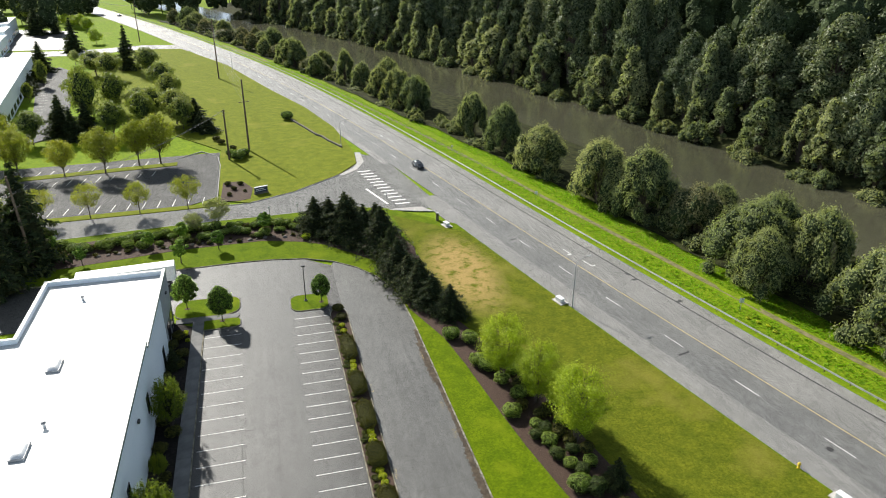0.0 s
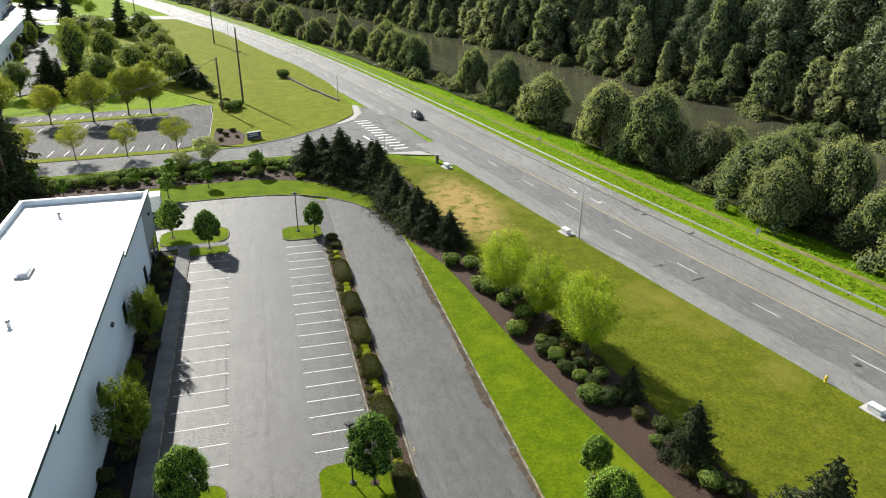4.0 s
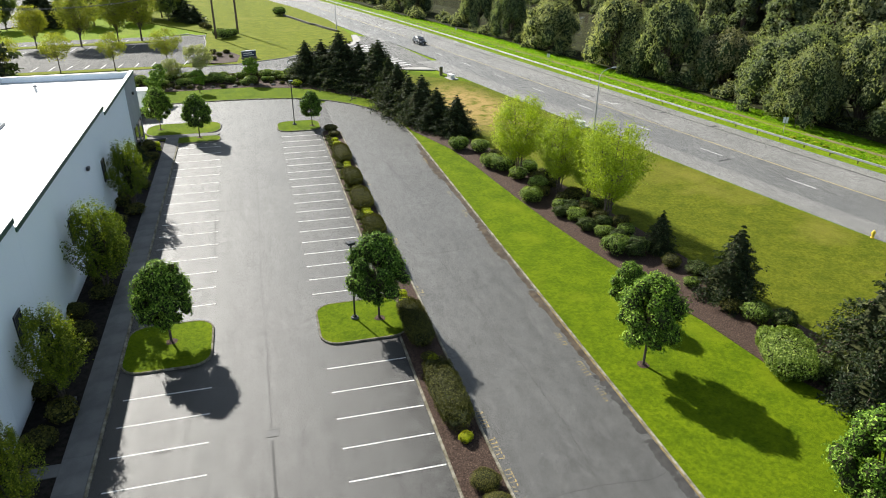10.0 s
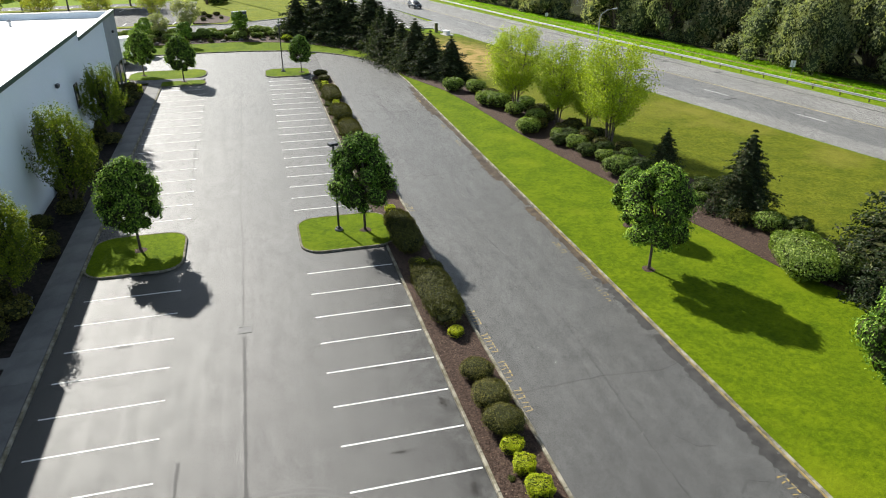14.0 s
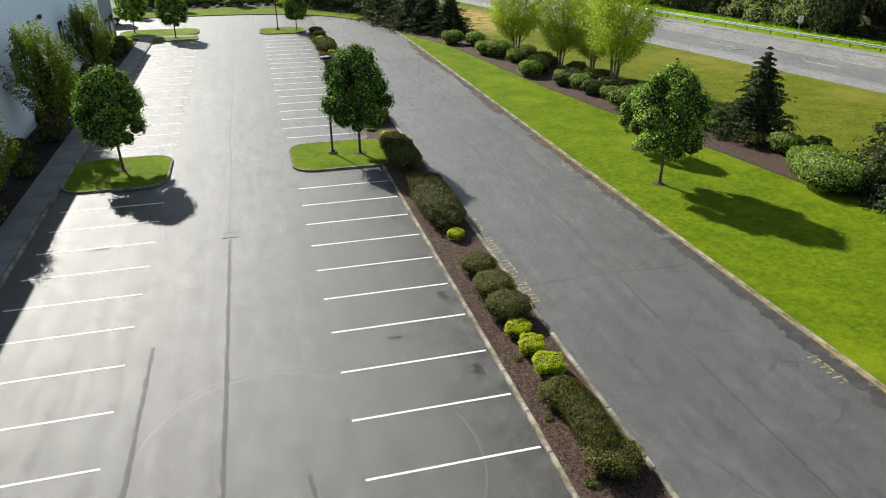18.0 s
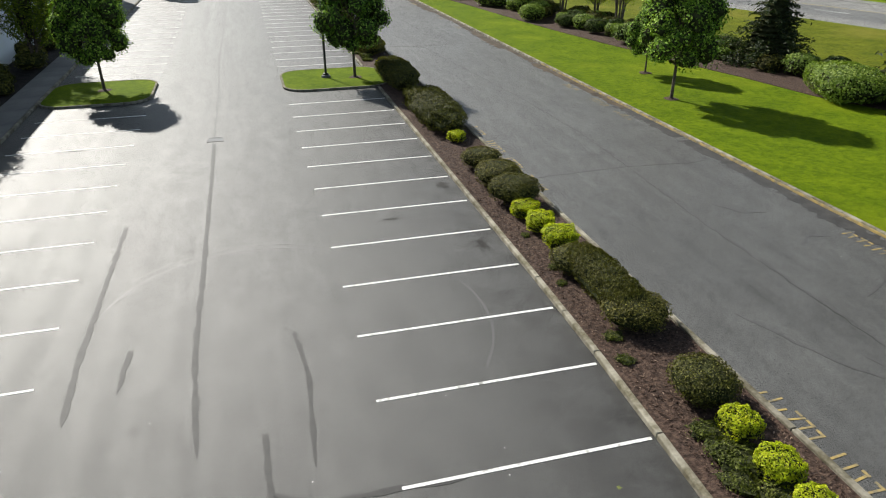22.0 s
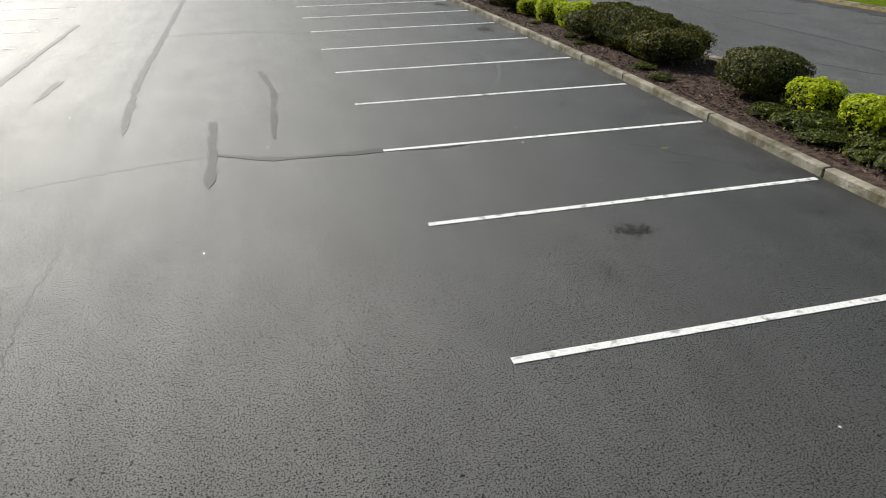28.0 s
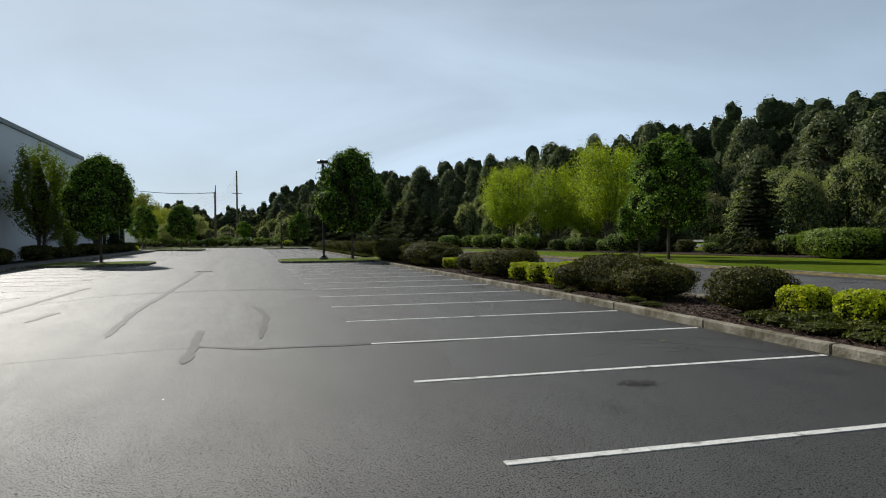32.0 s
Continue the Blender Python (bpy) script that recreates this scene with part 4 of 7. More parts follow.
# median with its kerbs
MED_S, MED_N = -60, 95.5
median = tagged(part("median", slab([(5.85, 12.5), (5.8, 8.5), (5.7, 5.4), (5.6, 2.7), (5.46, -6), (5.0, MED_S), (8.35, MED_S), (8.35, MED_N - 2), (7.6, MED_N), (6.6, MED_N), (5.85, MED_N - 2)], -0.1, 0.08), M["mulch"]), "narrow median bed of dark bark mulch", "flower bed", "", "structure")
KERB_Y, KERB_X = [-60, -6, 2.7, 5.4, 8.5, 12.5, 40], [4.9, 5.36, 5.5, 5.6, 5.7, 5.75, 5.75]
kerb(median, list(zip(KERB_X, KERB_Y))[:-1] + [(5.75, 38.2)], M["kerb"])
kerb(median, [(5.75, 44.6), (5.75, MED_N - 2), (6.6, MED_N + 0.1), (7.6, MED_N + 0.1), (8.45, MED_N - 2), (8.45, MED_S)], M["kerb"])
kerb(lawn, [(18.4, -60), (18.4, 88)] + [(x + 0.08, y + 0.06) for x, y in bend[1:]], M["kerb"])

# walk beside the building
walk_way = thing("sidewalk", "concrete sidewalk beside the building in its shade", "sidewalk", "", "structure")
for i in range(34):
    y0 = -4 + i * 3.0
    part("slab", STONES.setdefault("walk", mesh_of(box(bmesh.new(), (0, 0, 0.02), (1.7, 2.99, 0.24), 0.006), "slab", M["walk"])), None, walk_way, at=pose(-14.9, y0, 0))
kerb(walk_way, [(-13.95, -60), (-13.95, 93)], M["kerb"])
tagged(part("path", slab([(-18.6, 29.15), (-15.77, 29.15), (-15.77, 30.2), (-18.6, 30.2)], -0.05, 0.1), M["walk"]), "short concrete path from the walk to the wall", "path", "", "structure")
# bed at the wall's foot, in the shade-darkened soil
wall_bed = tagged(part("wall_bed", slab([(-19.3, -70), (-15.76, -70), (-15.76, 95), (-19.3, 97)], -0.1, 0.06), M["soil"]), "planting bed along the building wall, darkened for its shade", "flower bed", "", "structure")


def island(name, x0, x1, y0, y1, r, label):
    """A raised grass island with rounded ends and a kerb."""
    pts = arc(x1 - r, y0 + r, r, -90, 0, 6) + arc(x1 - r, y1 - r, r, 0, 90, 6) + arc(x0 + r, y1 - r, r, 90, 180, 6) + arc(x0 + r, y0 + r, r, 180, 270, 6)
    ob = tagged(part(name, slab(pts, -0.1, 0.12), M["lawn"]), label, "island", "", "structure")
    kerb(ob, pts + pts[:1], M["kerb"], 0.15, -0.1, 0.13, 1.2)
    return ob


isl = [island("grass_island", 0.0, 6.6, 38.5, 44.4, 1.4, "grass island with a lamp post and a maple"),
       island("grass_island", -0.3, 5.9, 95.7, 101.2, 1.6, "small grass island at the end of the median"),
       island("grass_island", -13.85, -7.8, 38.3, 44.4, 1.4, "grass island half in the building's shade"),
       island("grass_island", -18.8, -8.5, 97.7, 103.9, 2.2, "grass island with two maples at the lot's end"),
       island("grass_island", -14.6, -8.4, 93.3, 96.2, 1.0, "narrow grass island beside the walk")]

# stall lines
P = 2.743
for i in range(-4, 14):
    dash(lot, (0.0, i * P), (float(np.interp(i * P, KERB_Y, KERB_X)) - 0.17, i * P - 0.05), 0.088, M["white_paint"], 0.0004, 0.0066, "stall_line")
for i in range(19):
    dash(lot, (-0.04, 46.47 + i * 2.606), (5.35, 46.42 + i * 2.606), 0.088, M["white_paint"], 0.0004, 0.0066, "stall_line")
for i in range(-14, 1):
    dash(lot, (-7.7, 35.5 + i * P), (-13.2, 35.5 + i * P), 0.088, M["white_paint"], 0.0004, 0.0066, "stall_line")
for i in range(16):
    dash(lot, (-7.75 - 0.035 * i, 46.9 + i * 2.935), (-13.3 - 0.03 * i, 46.9 + i * 2.935), 0.088, M["white_paint"], 0.0004, 0.0066, "stall_line")

# office building: an east wall in three heights, roof below the parapet, a notch at the loading dock
BX, BY0, BY1 = -18.65, -60.0, 97.4
building = thing("warehouse_building", "white painted tilt-up warehouse with green coping and flat white roof", "building")
SECTIONS = [(74.6, 89.0, 9.3, "wall"), (89.0, BY1, 9.3, "wall_grey"), (41.8, 74.6, 10.0, "wall"), (9.0, 41.8, 10.7, "wall"), (BY0, 9.0, 10.0, "wall")]
for y0, y1, h, m in SECTIONS:
    k = max(1, round((y1 - y0) / 8.2))
    for i in range(k):
        a, b = y0 + (y1 - y0) * i / k, y0 + (y1 - y0) * (i + 1) / k
        part("wall_panel", boxes(((BX - 0.15 - (0.03 if m == "wall" else 0), (a + b) / 2, h / 2), (0.3, b - a - 0.015, h)), bevel=0.006), M[m], building)
    part("coping", boxes(((BX - 0.14, (y0 + y1) / 2, h + 0.03), (0.42, y1 - y0, 0.34)), bevel=0.01), M["green_trim"], building, "dark green metal coping")
    part("parapet_cap", boxes(((BX - 0.17, (y0 + y1) / 2, h + 0.215), (0.44, y1 - y0, 0.03))), M["roof"], building)
part("wall_panel", boxes(((BX - 8.5, BY1 - 0.15, 4.65), (16.4, 0.3, 9.3))), M["wall"], building)
part("parapet_cap", boxes(((BX - 8.5, BY1 - 0.15, 9.32), (16.8, 0.45, 0.05))), M["roof"], building)
part("wall_panel", boxes(((BX - 16.6, 89.1, 4.65), (0.3, 16.2, 9.3))), M["wall"], building)
part("parapet_cap", boxes(((BX - 16.6, 89.1, 9.32), (0.45, 16.6, 0.05))), M["roof"], building)
part("wall_panel", boxes(((BX - 38, 81.0, 4.65), (42.5, 0.3, 9.3))), M["wall"], building)
part("parapet_cap", boxes(((BX - 38, 81.0, 9.32), (42.6, 0.45, 0.05))), M["roof"], building)
part("wall_panel", boxes(((BX - 59.2, 10.5, 4.37), (0.3, 140.7, 8.75))), M["wall"], building)
part("wall_panel", boxes(((BX - 29.6, BY0 + 0.15, 4.37), (58.9, 0.3, 8.75))), M["wall"], building)
part("roof", slab([(BX - 0.32, BY0 + 0.3), (BX - 0.32, BY1 - 0.3), (BX - 16.45, BY1 - 0.3), (BX - 16.45, 80.85), (BX - 59.05, 80.85), (BX - 59.05, BY0 + 0.3)], 8.2, 8.6), M["roof"], building, "white roof membrane")
def framed(y, z, w, h, label=""):
    """A dark pane with four frame bars round it."""
    p = part("window", boxes(((BX, y, z), (0.07, w, h))), M["glass"], building, label)
    for dy, dz, sy, sz in ((0, h / 2 + 0.04, w + 0.16, 0.08), (0, -h / 2 - 0.04, w + 0.16, 0.08), (-w / 2 - 0.04, 0, 0.08, h), (w / 2 + 0.04, 0, 0.08, h)):
        part("frame_bar", boxes(((BX + 0.02, y + dy, z + dz), (0.1, sy, sz))), M["black"], p)


for y in (84.0, 91.5, 95.0):
    framed(y, 1.9, 2.4 if y > 85 else 1.2, 2.8)
for y in (-24.0, -8.5, 7.0, 22.5, 38.0, 53.5, 69.0):
    framed(y, 4.9, 1.15, 2.1, "dark glass window")
for y in (31.0, 62.3, 93.4):
    lamp = thing("wall_light", "dark wall pack light high on the wall", "wall lamp", "wall lights")
    place(lamp, BX + 0.02, y, 7.3, group="wall lights")
    part("housing", boxes(((0.14, 0, 0), (0.26, 0.62, 0.34)), bevel=0.05), M["black"], lamp)
    part("lens", boxes(((0.15, 0, -0.19), (0.2, 0.5, 0.05)), bevel=0.01), M["sign_white"], lamp)

# roof things
def skylight(x, y):
    t = thing("skylight", "white domed skylight on the flat roof", "skylight", "skylights", at=pose(x, y, 8.6))
    part("curb", boxes(((0, 0, 0.14), (1.5, 2.6, 0.3)), bevel=0.02), M["grey"], t)
    bm = bmesh.new()
    n = 8
    g = [[bm.verts.new(((i / n - 0.5) * 1.4, (j / n - 0.5) * 2.5, 0.28 + 0.34 * (max(0, (1 - (2 * i / n - 1) ** 4) * (1 - (2 * j / n - 1) ** 4)) ** 0.6))) for j in range(n + 1)] for i in range(n + 1)]
    for i in range(n):
        for j in range(n):
            bm.faces.new((g[i][j], g[i + 1][j], g[i + 1][j + 1], g[i][j + 1]))
    part("dome", bm, M["sign_white"], t, smooth=True)


for x, y in ((-29.2, 74.0), (-29.0, 58.2), (-29.2, 42.0), (-45, 74.0), (-45, 58.2)):
    skylight(x, y)
for x, y in ((-29.3, 91.4), (-27.6, 62.0), (-27.6, 46.0)):
    t = thing("roof_vent", "small white roof vent pipe with a cap", "vent", "roof vents", at=pose(x, y, 8.6))
    part("pipe", tube(bmesh.new(), [(0, 0, -0.02), (0, 0, 0.55)], 0.16, 10), M["sign_white"], t)
    part("cap", tube(bmesh.new(), [(0, 0, 0.52), (0, 0, 0.6), (0, 0, 0.74)], [0.28, 0.28, 0.12], 10), M["grey"], t)

side_lot = tagged(part("far_parking_lot", slab([(-69, 216), (-62.5, 224), (-66, 255), (-73, 302), (-79, 338), (-90, 356), (-99, 345), (-86, 296), (-76, 250), (-72, 226)], -0.1, 0.1), M["lot_far"]), "strip of asphalt parking lot beside the far warehouse", "parking lot", "", "structure")
for i in range(16):
    a, b = (-73.5 - 0.92 * i, 234 + 5.0 * i), (-69.8 - 0.92 * i, 234.8 + 5.0 * i)
    dash(side_lot, a, b, 0.14, M["white_paint"], 0.099, 0.006, "stall_line")

# ---- surface details of the asphalt ----
def wavy(points, width, seed, step=0.5, wob=0.06, taper=False):
    """A crooked band along a line, of uneven width."""
    rng = random.Random(seed)
    left, right = [], []
    for (ax, ay), (bx, by) in zip(points, points[1:]):
        d = Vector((bx - ax, by - ay))
        k = max(1, int(d.length / step))
        n = Vector((-d.y, d.x)).normalized()
        for i in range(k):
            c = Vector((ax, ay)) + d * (i / k) + n * rng.uniform(-wob, wob)
            w = width * rng.uniform(0.55, 1.25) / 2
            left.append(tuple(c + n * w))
            right.append(tuple(c - n * w))
    left.append(points[-1])
    right.append((points[-1][0] + 0.01, points[-1][1]))
    return left, right


def seal_band(parent, points, width, seed, mat="seal", z=0.006, wob=0.02, name="sealed_crack", step=0.3):
    part(name, ribbon(*wavy(points, width, seed, step, wob), z - 0.005, z), M[mat], parent)


M["seal_soft"] = surface("old crack sealer", (0.016, 0.016, 0.015), (0.027, 0.0265, 0.0245), 2, 40, 0.73, 0.5, 0.3)
M["stain"] = surface("oil stain", (0.032, 0.031, 0.029), (0.055, 0.053, 0.05), 1.5, 40, 0.62, 0.6, 0.3)
for i, (pts, w) in enumerate((
        ([(-4.0, 29.2), (-4.0, 24), (-4.05, 16.7), (-4.1, 11.2), (-3.9, 7.4)], 0.16),
        ([(-6.8, 20.0), (-6.85, 15.1), (-6.9, 12.0), (-6.8, 9.2)], 0.17),
        ([(-1.6, 11.6), (-1.4, 9.7), (-1.55, 6.5)], 0.13),
        ([(-2.5, 7.8), (-2.48, 6.1), (-2.5, 4.6)], 0.15),
        ([(-2.4, 6.0), (-1.6, 5.55), (-0.1, 5.5), (1.3, 5.4)], 0.15),
        ([(-5.7, 11.9), (-5.8, 10.1)], 0.13))):
    seal_band(lot, pts, w, i, "seal_soft")
for i, (pts, w) in enumerate((
        ([(-4.0, 3.3), (-4.05, 1.9), (-4.0, 0.4), (-4.05, -2.5)], 0.05),
        ([(-7.5, 4.2), (-4.6, 5.4), (-3.3, 5.8), (-2.4, 6.0)], 0.035),
        ([(3.2, 7.2), (3.1, 6.2), (3.3, 5.3), (3.7, 4.7), (4.1, 4.4), (4.1, 3.8), (4.0, 3.1)], 0.025),
        ([(4.1, 3.8), (3.4, 2.9), (3.9, 2.2)], 0.02), ([(4.0, 4.3), (4.7, 3.5), (4.9, 2.4), (4.4, 1.2)], 0.018), ([(3.6, 10.1), (3.6, 9.1)], 0.025), ([(3.2, 13.3), (3.2, 12.6)], 0.025),
        ([(-4.0, 30.4), (-3.95, 40), (-4.1, 50.6)], 0.05), ([(-4.1, 50.6), (-3.9, 62.1), (-3.8, 84), (-3.7, 92)], 0.06),
        ([(-4.1, 50.6), (-6.6, 50.3)], 0.08), ([(-8.1, 56.3), (-8.3, 66.8), (-5.8, 67.1), (-3.9, 67.4)], 0.07), ([(-5.8, 67.1), (-5.6, 65.2), (-4.6, 64.2)], 0.06),
        ([(-7.5, 40.8), (-5.3, 41.1), (-2.5, 41.5), (0.0, 43.0)], 0.06))):
    part("crack", ribbon(*wavy(pts, w * (0.22 if 1 < i < 7 else 0.35 if i < 2 else 1.5), 20 + i, 0.07 if i < 7 else 0.3, 0.028 if i < 7 else 0.05), 0.0002, 0.0016), M["seal_soft"], lot)
for i, (pts, w) in enumerate((
        ([(8.5, 20.7), (10.9, 20.8), (13.4, 20.9), (16.5, 20.6), (17.7, 20.9)], 0.14),
        
        ([(10.5, 58.3), (11.9, 50.3), (13.3, 34.0), (13.7, 25.6), (13.3, 18.3), (13.1, 14.3), (13.0, 4)], 0.05),
        ([(10.3, 9.2), (10.9, 7.6), (11.5, 6.3), (12.4, 5.0)], 0.13), ([(12.2, 6.6), (12.6, 5.2), (13.4, 4.0)], 0.13),
        ([(14.4, 16.2), (15.1, 15.2), (15.9, 15.0)], 0.16), ([(15.2, 12.4), (16.0, 12.9), (16.6, 12.6)], 0.16), ([(14.6, 9.0), (15.8, 9.6), (16.8, 10.4)], 0.16), ([(10.5, 84), (12.5, 78), (13.2, 70), (13.6, 60)], 0.09),
        ([(9.5, 75), (13, 73), (17.5, 74)], 0.07), ([(8.8, 52), (12, 51.4), (17.6, 52)], 0.06))):
    seal_band(drive, pts, w * 0.55, 50 + i, "seal_soft" if i in (1, 7, 8, 9) else "stain", 0.009, 0.05)
M["damp"] = surface("damp dark gutter asphalt", (0.022, 0.021, 0.02), (0.045, 0.043, 0.04), 1.5, 40, 0.7, 0.35, 0.4)
# damp dirt and litter along the drive's gutter
gut = random.Random(9)
y = -30.0
i = 0
while y < 84:
    l = gut.uniform(2, 6)
    wet = y < 27
    w = gut.uniform(0.55, 1.15) if wet else gut.uniform(0.5, 1.0)
    seal_band(drive, [(18.32 - w / 2, y), (18.32 - w / 2, y + l * 1.15)], w, 80 + i, "damp" if wet else "gutter", 0.0075 + 0.0006 * (i % 5), 0.13 if wet else 0.08, "gutter_dirt", 0.16)
    y += l * gut.uniform(0.8, 1.3)
    i += 1
def blotch(parent, x, y, rx, ry, seed, mat="stain", z=0.0045, name="oil_stain"):
    """A thin uneven patch: a scatter of flecks, thickest in its middle."""
    bm = bmesh.new()
    r = random.Random(seed)
    k = 1 if rx < 0.03 else 260 if rx > 0.12 else 60
    for i in range(k):
        cx, cy = (x, y) if k == 1 else (x + r.gauss(0, rx * 0.5), y + r.gauss(0, ry * 0.5))
        q = min(rx, ry) * (r.uniform(0.03, 0.11) if k > 1 else 1)
        vs = [bm.verts.new((cx + math.cos(1.047 * n) * q * r.uniform(0.7, 1.3), cy + math.sin(1.047 * n) * q * r.uniform(0.7, 1.3), z + 0.00002 * i)) for n in range(6)]
        bm.faces.new(vs)
    return part(name, bm, M[mat], parent)


M["stain_soft"] = surface("faint oil stain", (0.014, 0.012, 0.01), (0.026, 0.023, 0.019), 2.5, 40, 0.8, 0.3, 0.3)
for i, (x, y, w, l, m) in enumerate(((2.2, 1.95, 0.22, 0.14, "stain_soft"), (1.45, 1.15, 0.1, 0.22, "stain_soft"), (2.6, 24.5, 0.5, 0.12, "stain_soft"), (-10.2, 29.8, 0.6, 0.14, "stain_soft"), (2.4, 18.2, 0.5, 0.14, "stain_soft"), (3.2, 32.8, 0.4, 0.14, "stain_soft"), (2.6, 27.4, 0.4, 0.1, "stain_soft"),
                                     (4.9, 15.3, 0.25, 0.5, "stain_soft"), (5.1, 21.0, 0.25, 0.5, "stain_soft"))):
    blotch(lot, x, y, w, l, i, m)
M["scuff"] = surface("pale scuff on asphalt", (0.055, 0.053, 0.049), (0.08, 0.077, 0.071), 6, 50, 0.7, 0.5, 0.3)
rs = random.Random(77)
for i in range(16):
    blotch(lot, rs.uniform(-1, 5), rs.uniform(-2, 5), rs.uniform(0.03, 0.09), rs.uniform(0.03, 0.07), 40 + i, "scuff", 0.005, "pale_scuff")
for i in range(14):
    blotch(lot, rs.uniform(-6, 3), rs.uniform(-3, 9), 0.016, 0.014, 60 + i, "white_paint", 0.006, "pale_pebble")
for i in range(10):
    blotch(drive, rs.uniform(9.5, 17), rs.uniform(8, 40), 0.05, 0.04, 80 + i, "white_paint", 0.009, "pale_pebble")
cz = random.Random(31)
for i in range(20):
    x, y, a = 3.6 + cz.gauss(0, 0.7), 3.4 + cz.gauss(0, 1.2), cz.uniform(0, 6.283)
    pts = [(x, y)]
    for k in range(cz.randint(3, 7)):
        a += cz.gauss(0, 0.6)
        pts.append((pts[-1][0] + 0.13 * math.cos(a), pts[-1][1] + 0.13 * math.sin(a)))
    part("hair_crack", ribbon(*wavy(pts, 0.007, 300 + i, 0.06, 0.012), 0.0002, 0.0012), M["seal_soft"], lot)
M["weed"] = surface("yellow weed", (0.3, 0.36, 0.02), (0.42, 0.46, 0.04), 8, 30, 0.8, 0.2, 0.3)
blotch(lot, 4.08, 4.35, 0.06, 0.05, 99, "weed", 0.014, "weed")

# drain grate in the lot
drain = thing("drain_grate", "square iron storm drain grate in the asphalt", "drain", at=pose(-3.95, 29.9, 0.0))
part("frame", boxes(((0, 0.33, 0.004), (0.8, 0.08, 0.03)), ((0, -0.33, 0.004), (0.8, 0.08, 0.03)), ((0.36, 0, 0.004), (0.08, 0.58, 0.03)), ((-0.36, 0, 0.004), (0.08, 0.58, 0.03))), M["iron"], drain)
part("pit", boxes(((0, 0, 0.002), (0.64, 0.58, 0.01))), M["black"], drain)
for i in range(6):
    part("bar", boxes(((-0.25 + 0.1 * i, 0, 0.012), (0.035, 0.58, 0.014))), M["iron"], drain)

# yellow stencilled kerb legends, worn past reading
for i, (x, y) in enumerate(((8.85, 45), (8.85, 28), (8.85, 25.2), (8.85, 22.6), (8.85, 20.2), (8.85, 55), (8.85, 72), (8.85, 5.4), (8.85, 3.2), (17.35, 35.2), (17.35, 31.3), (17.35, 28.4), (17.35, 12.0), (17.35, 60), (17.35, 66), (17.35, 78))):
    r = random.Random(i)
    for k in range(6):
        yy = y + 0.32 * k - 0.9
        x0 = x - 0.2 + r.uniform(-0.02, 0.02)
        dash(drive, (x0, yy), (x0 + r.choice((0.4, 0.4, 0.22)), yy + r.uniform(-0.08, 0.08)), 0.06, M["yellow_faded"], 0.006, 0.006, "stencil_bar")
        if r.random() < 0.5:
            dash(drive, (x0 + 0.36, yy), (x0 + 0.36, yy + 0.2), 0.07, M["yellow_faded"], 0.006, 0.0065, "stencil_bar")
part("kerb_paint", ribbon([(18.27, -20), (18.27, 42)], [(18.31, -20), (18.31, 42)], 0.01, 0.1), M["yellow_faded"], drive)

# crosswalk and stop bar
for i in range(12):
    f = i / 11
    x, y = 21.3 + 4.9 * f, 166.8 - 25.8 * f
    dash(street, (x, y), (x + 3.4, y + 0.2), 0.62, M["white_paint"], 0.002, 0.008, "crosswalk_bar")
dash(street, (21.3, 153.0), (24.5, 141.4), 0.55, M["white_paint"], 0.0, 0.008, "stop_bar")
tagged(part("corner_ramp", slab([(23.8, 137.9), (31.6, 137.6), (33.6, 134.2), (30.5, 135.0), (24.5, 137.2)], -0.08, 0.115), M["concrete"]), "pale concrete corner ramp", "pavement", "", "structure")
tagged(part("corner_ramp", slab([(16.2, 165.4), (20.4, 170.0), (22.2, 174.2), (23.1, 184.5), (24.6, 184.0), (24.2, 175), (21.5, 168.5), (17.0, 164.3)], -0.08, 0.1), M["concrete"]), "pale concrete corner ramp", "pavement", "", "structure")
kerb(street, [(-13, 149.2), (-6.6, 149.6), (4, 154.9), (16.2, 165.2)], M["concrete"])
kerb(street, [(-70, 135.2), (-48, 136.9), (-23, 139.5), (5.6, 140.9), (14.6, 142.1), (24.3, 138.3)], M["concrete"])
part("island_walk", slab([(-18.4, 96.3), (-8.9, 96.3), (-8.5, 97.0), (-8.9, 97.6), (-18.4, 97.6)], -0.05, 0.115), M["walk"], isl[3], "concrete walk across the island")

# ---- trees and shrubs round the lot ----
def ring(x, y, z=0.1):
    """A bare mulch ring at a tree's foot."""
    bm = bmesh.new()
    r = random.Random(int(x * 10 + y))
    vs = [bm.verts.new((math.cos(a) * 0.42 * r.uniform(0.8, 1.2), math.sin(a) * 0.42 * r.uniform(0.8, 1.2), 0)) for a in (6.283 * k / 14 for k in range(14))]
    c = bm.verts.new((0, 0, 0.06))
    for a, b in zip(vs, vs[1:] + vs[:1]):
        bm.faces.new((a, b, c))
    tagged(part("mulch_ring", bm, M["mulch"], at=pose(x, y, z + 0.012)), "ring of bark mulch at a tree's foot", "mulch", "mulch rings")


maple = lobed("maple_tree", "round-headed maple with dense fresh green leaves", 7.3, 1.75, 2.45, 46, 430, 0.092, M["leaf_maple"], M["bark"], 3, stems=1, girth=0.1, size=(0.18, 0.32), lumps=0.5, fine=2, low=0.0, belly=0.45, inside="shade_core", flat=0.35)
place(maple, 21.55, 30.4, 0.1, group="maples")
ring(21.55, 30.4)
maple_b = lobed("maple_tree", "round-headed maple with dense fresh green leaves", 7.4, 1.75, 2.4, 46, 430, 0.092, M["leaf_maple"], M["bark"], 31, stems=1, girth=0.1, size=(0.18, 0.32), lumps=0.5, fine=2, low=0.0, belly=0.45, inside="shade_core", flat=0.35)
place(maple_b, 4.7, 41.2, 0.1, 120, 1.0, group="maples")
ring(4.7, 41.2, 0.12)
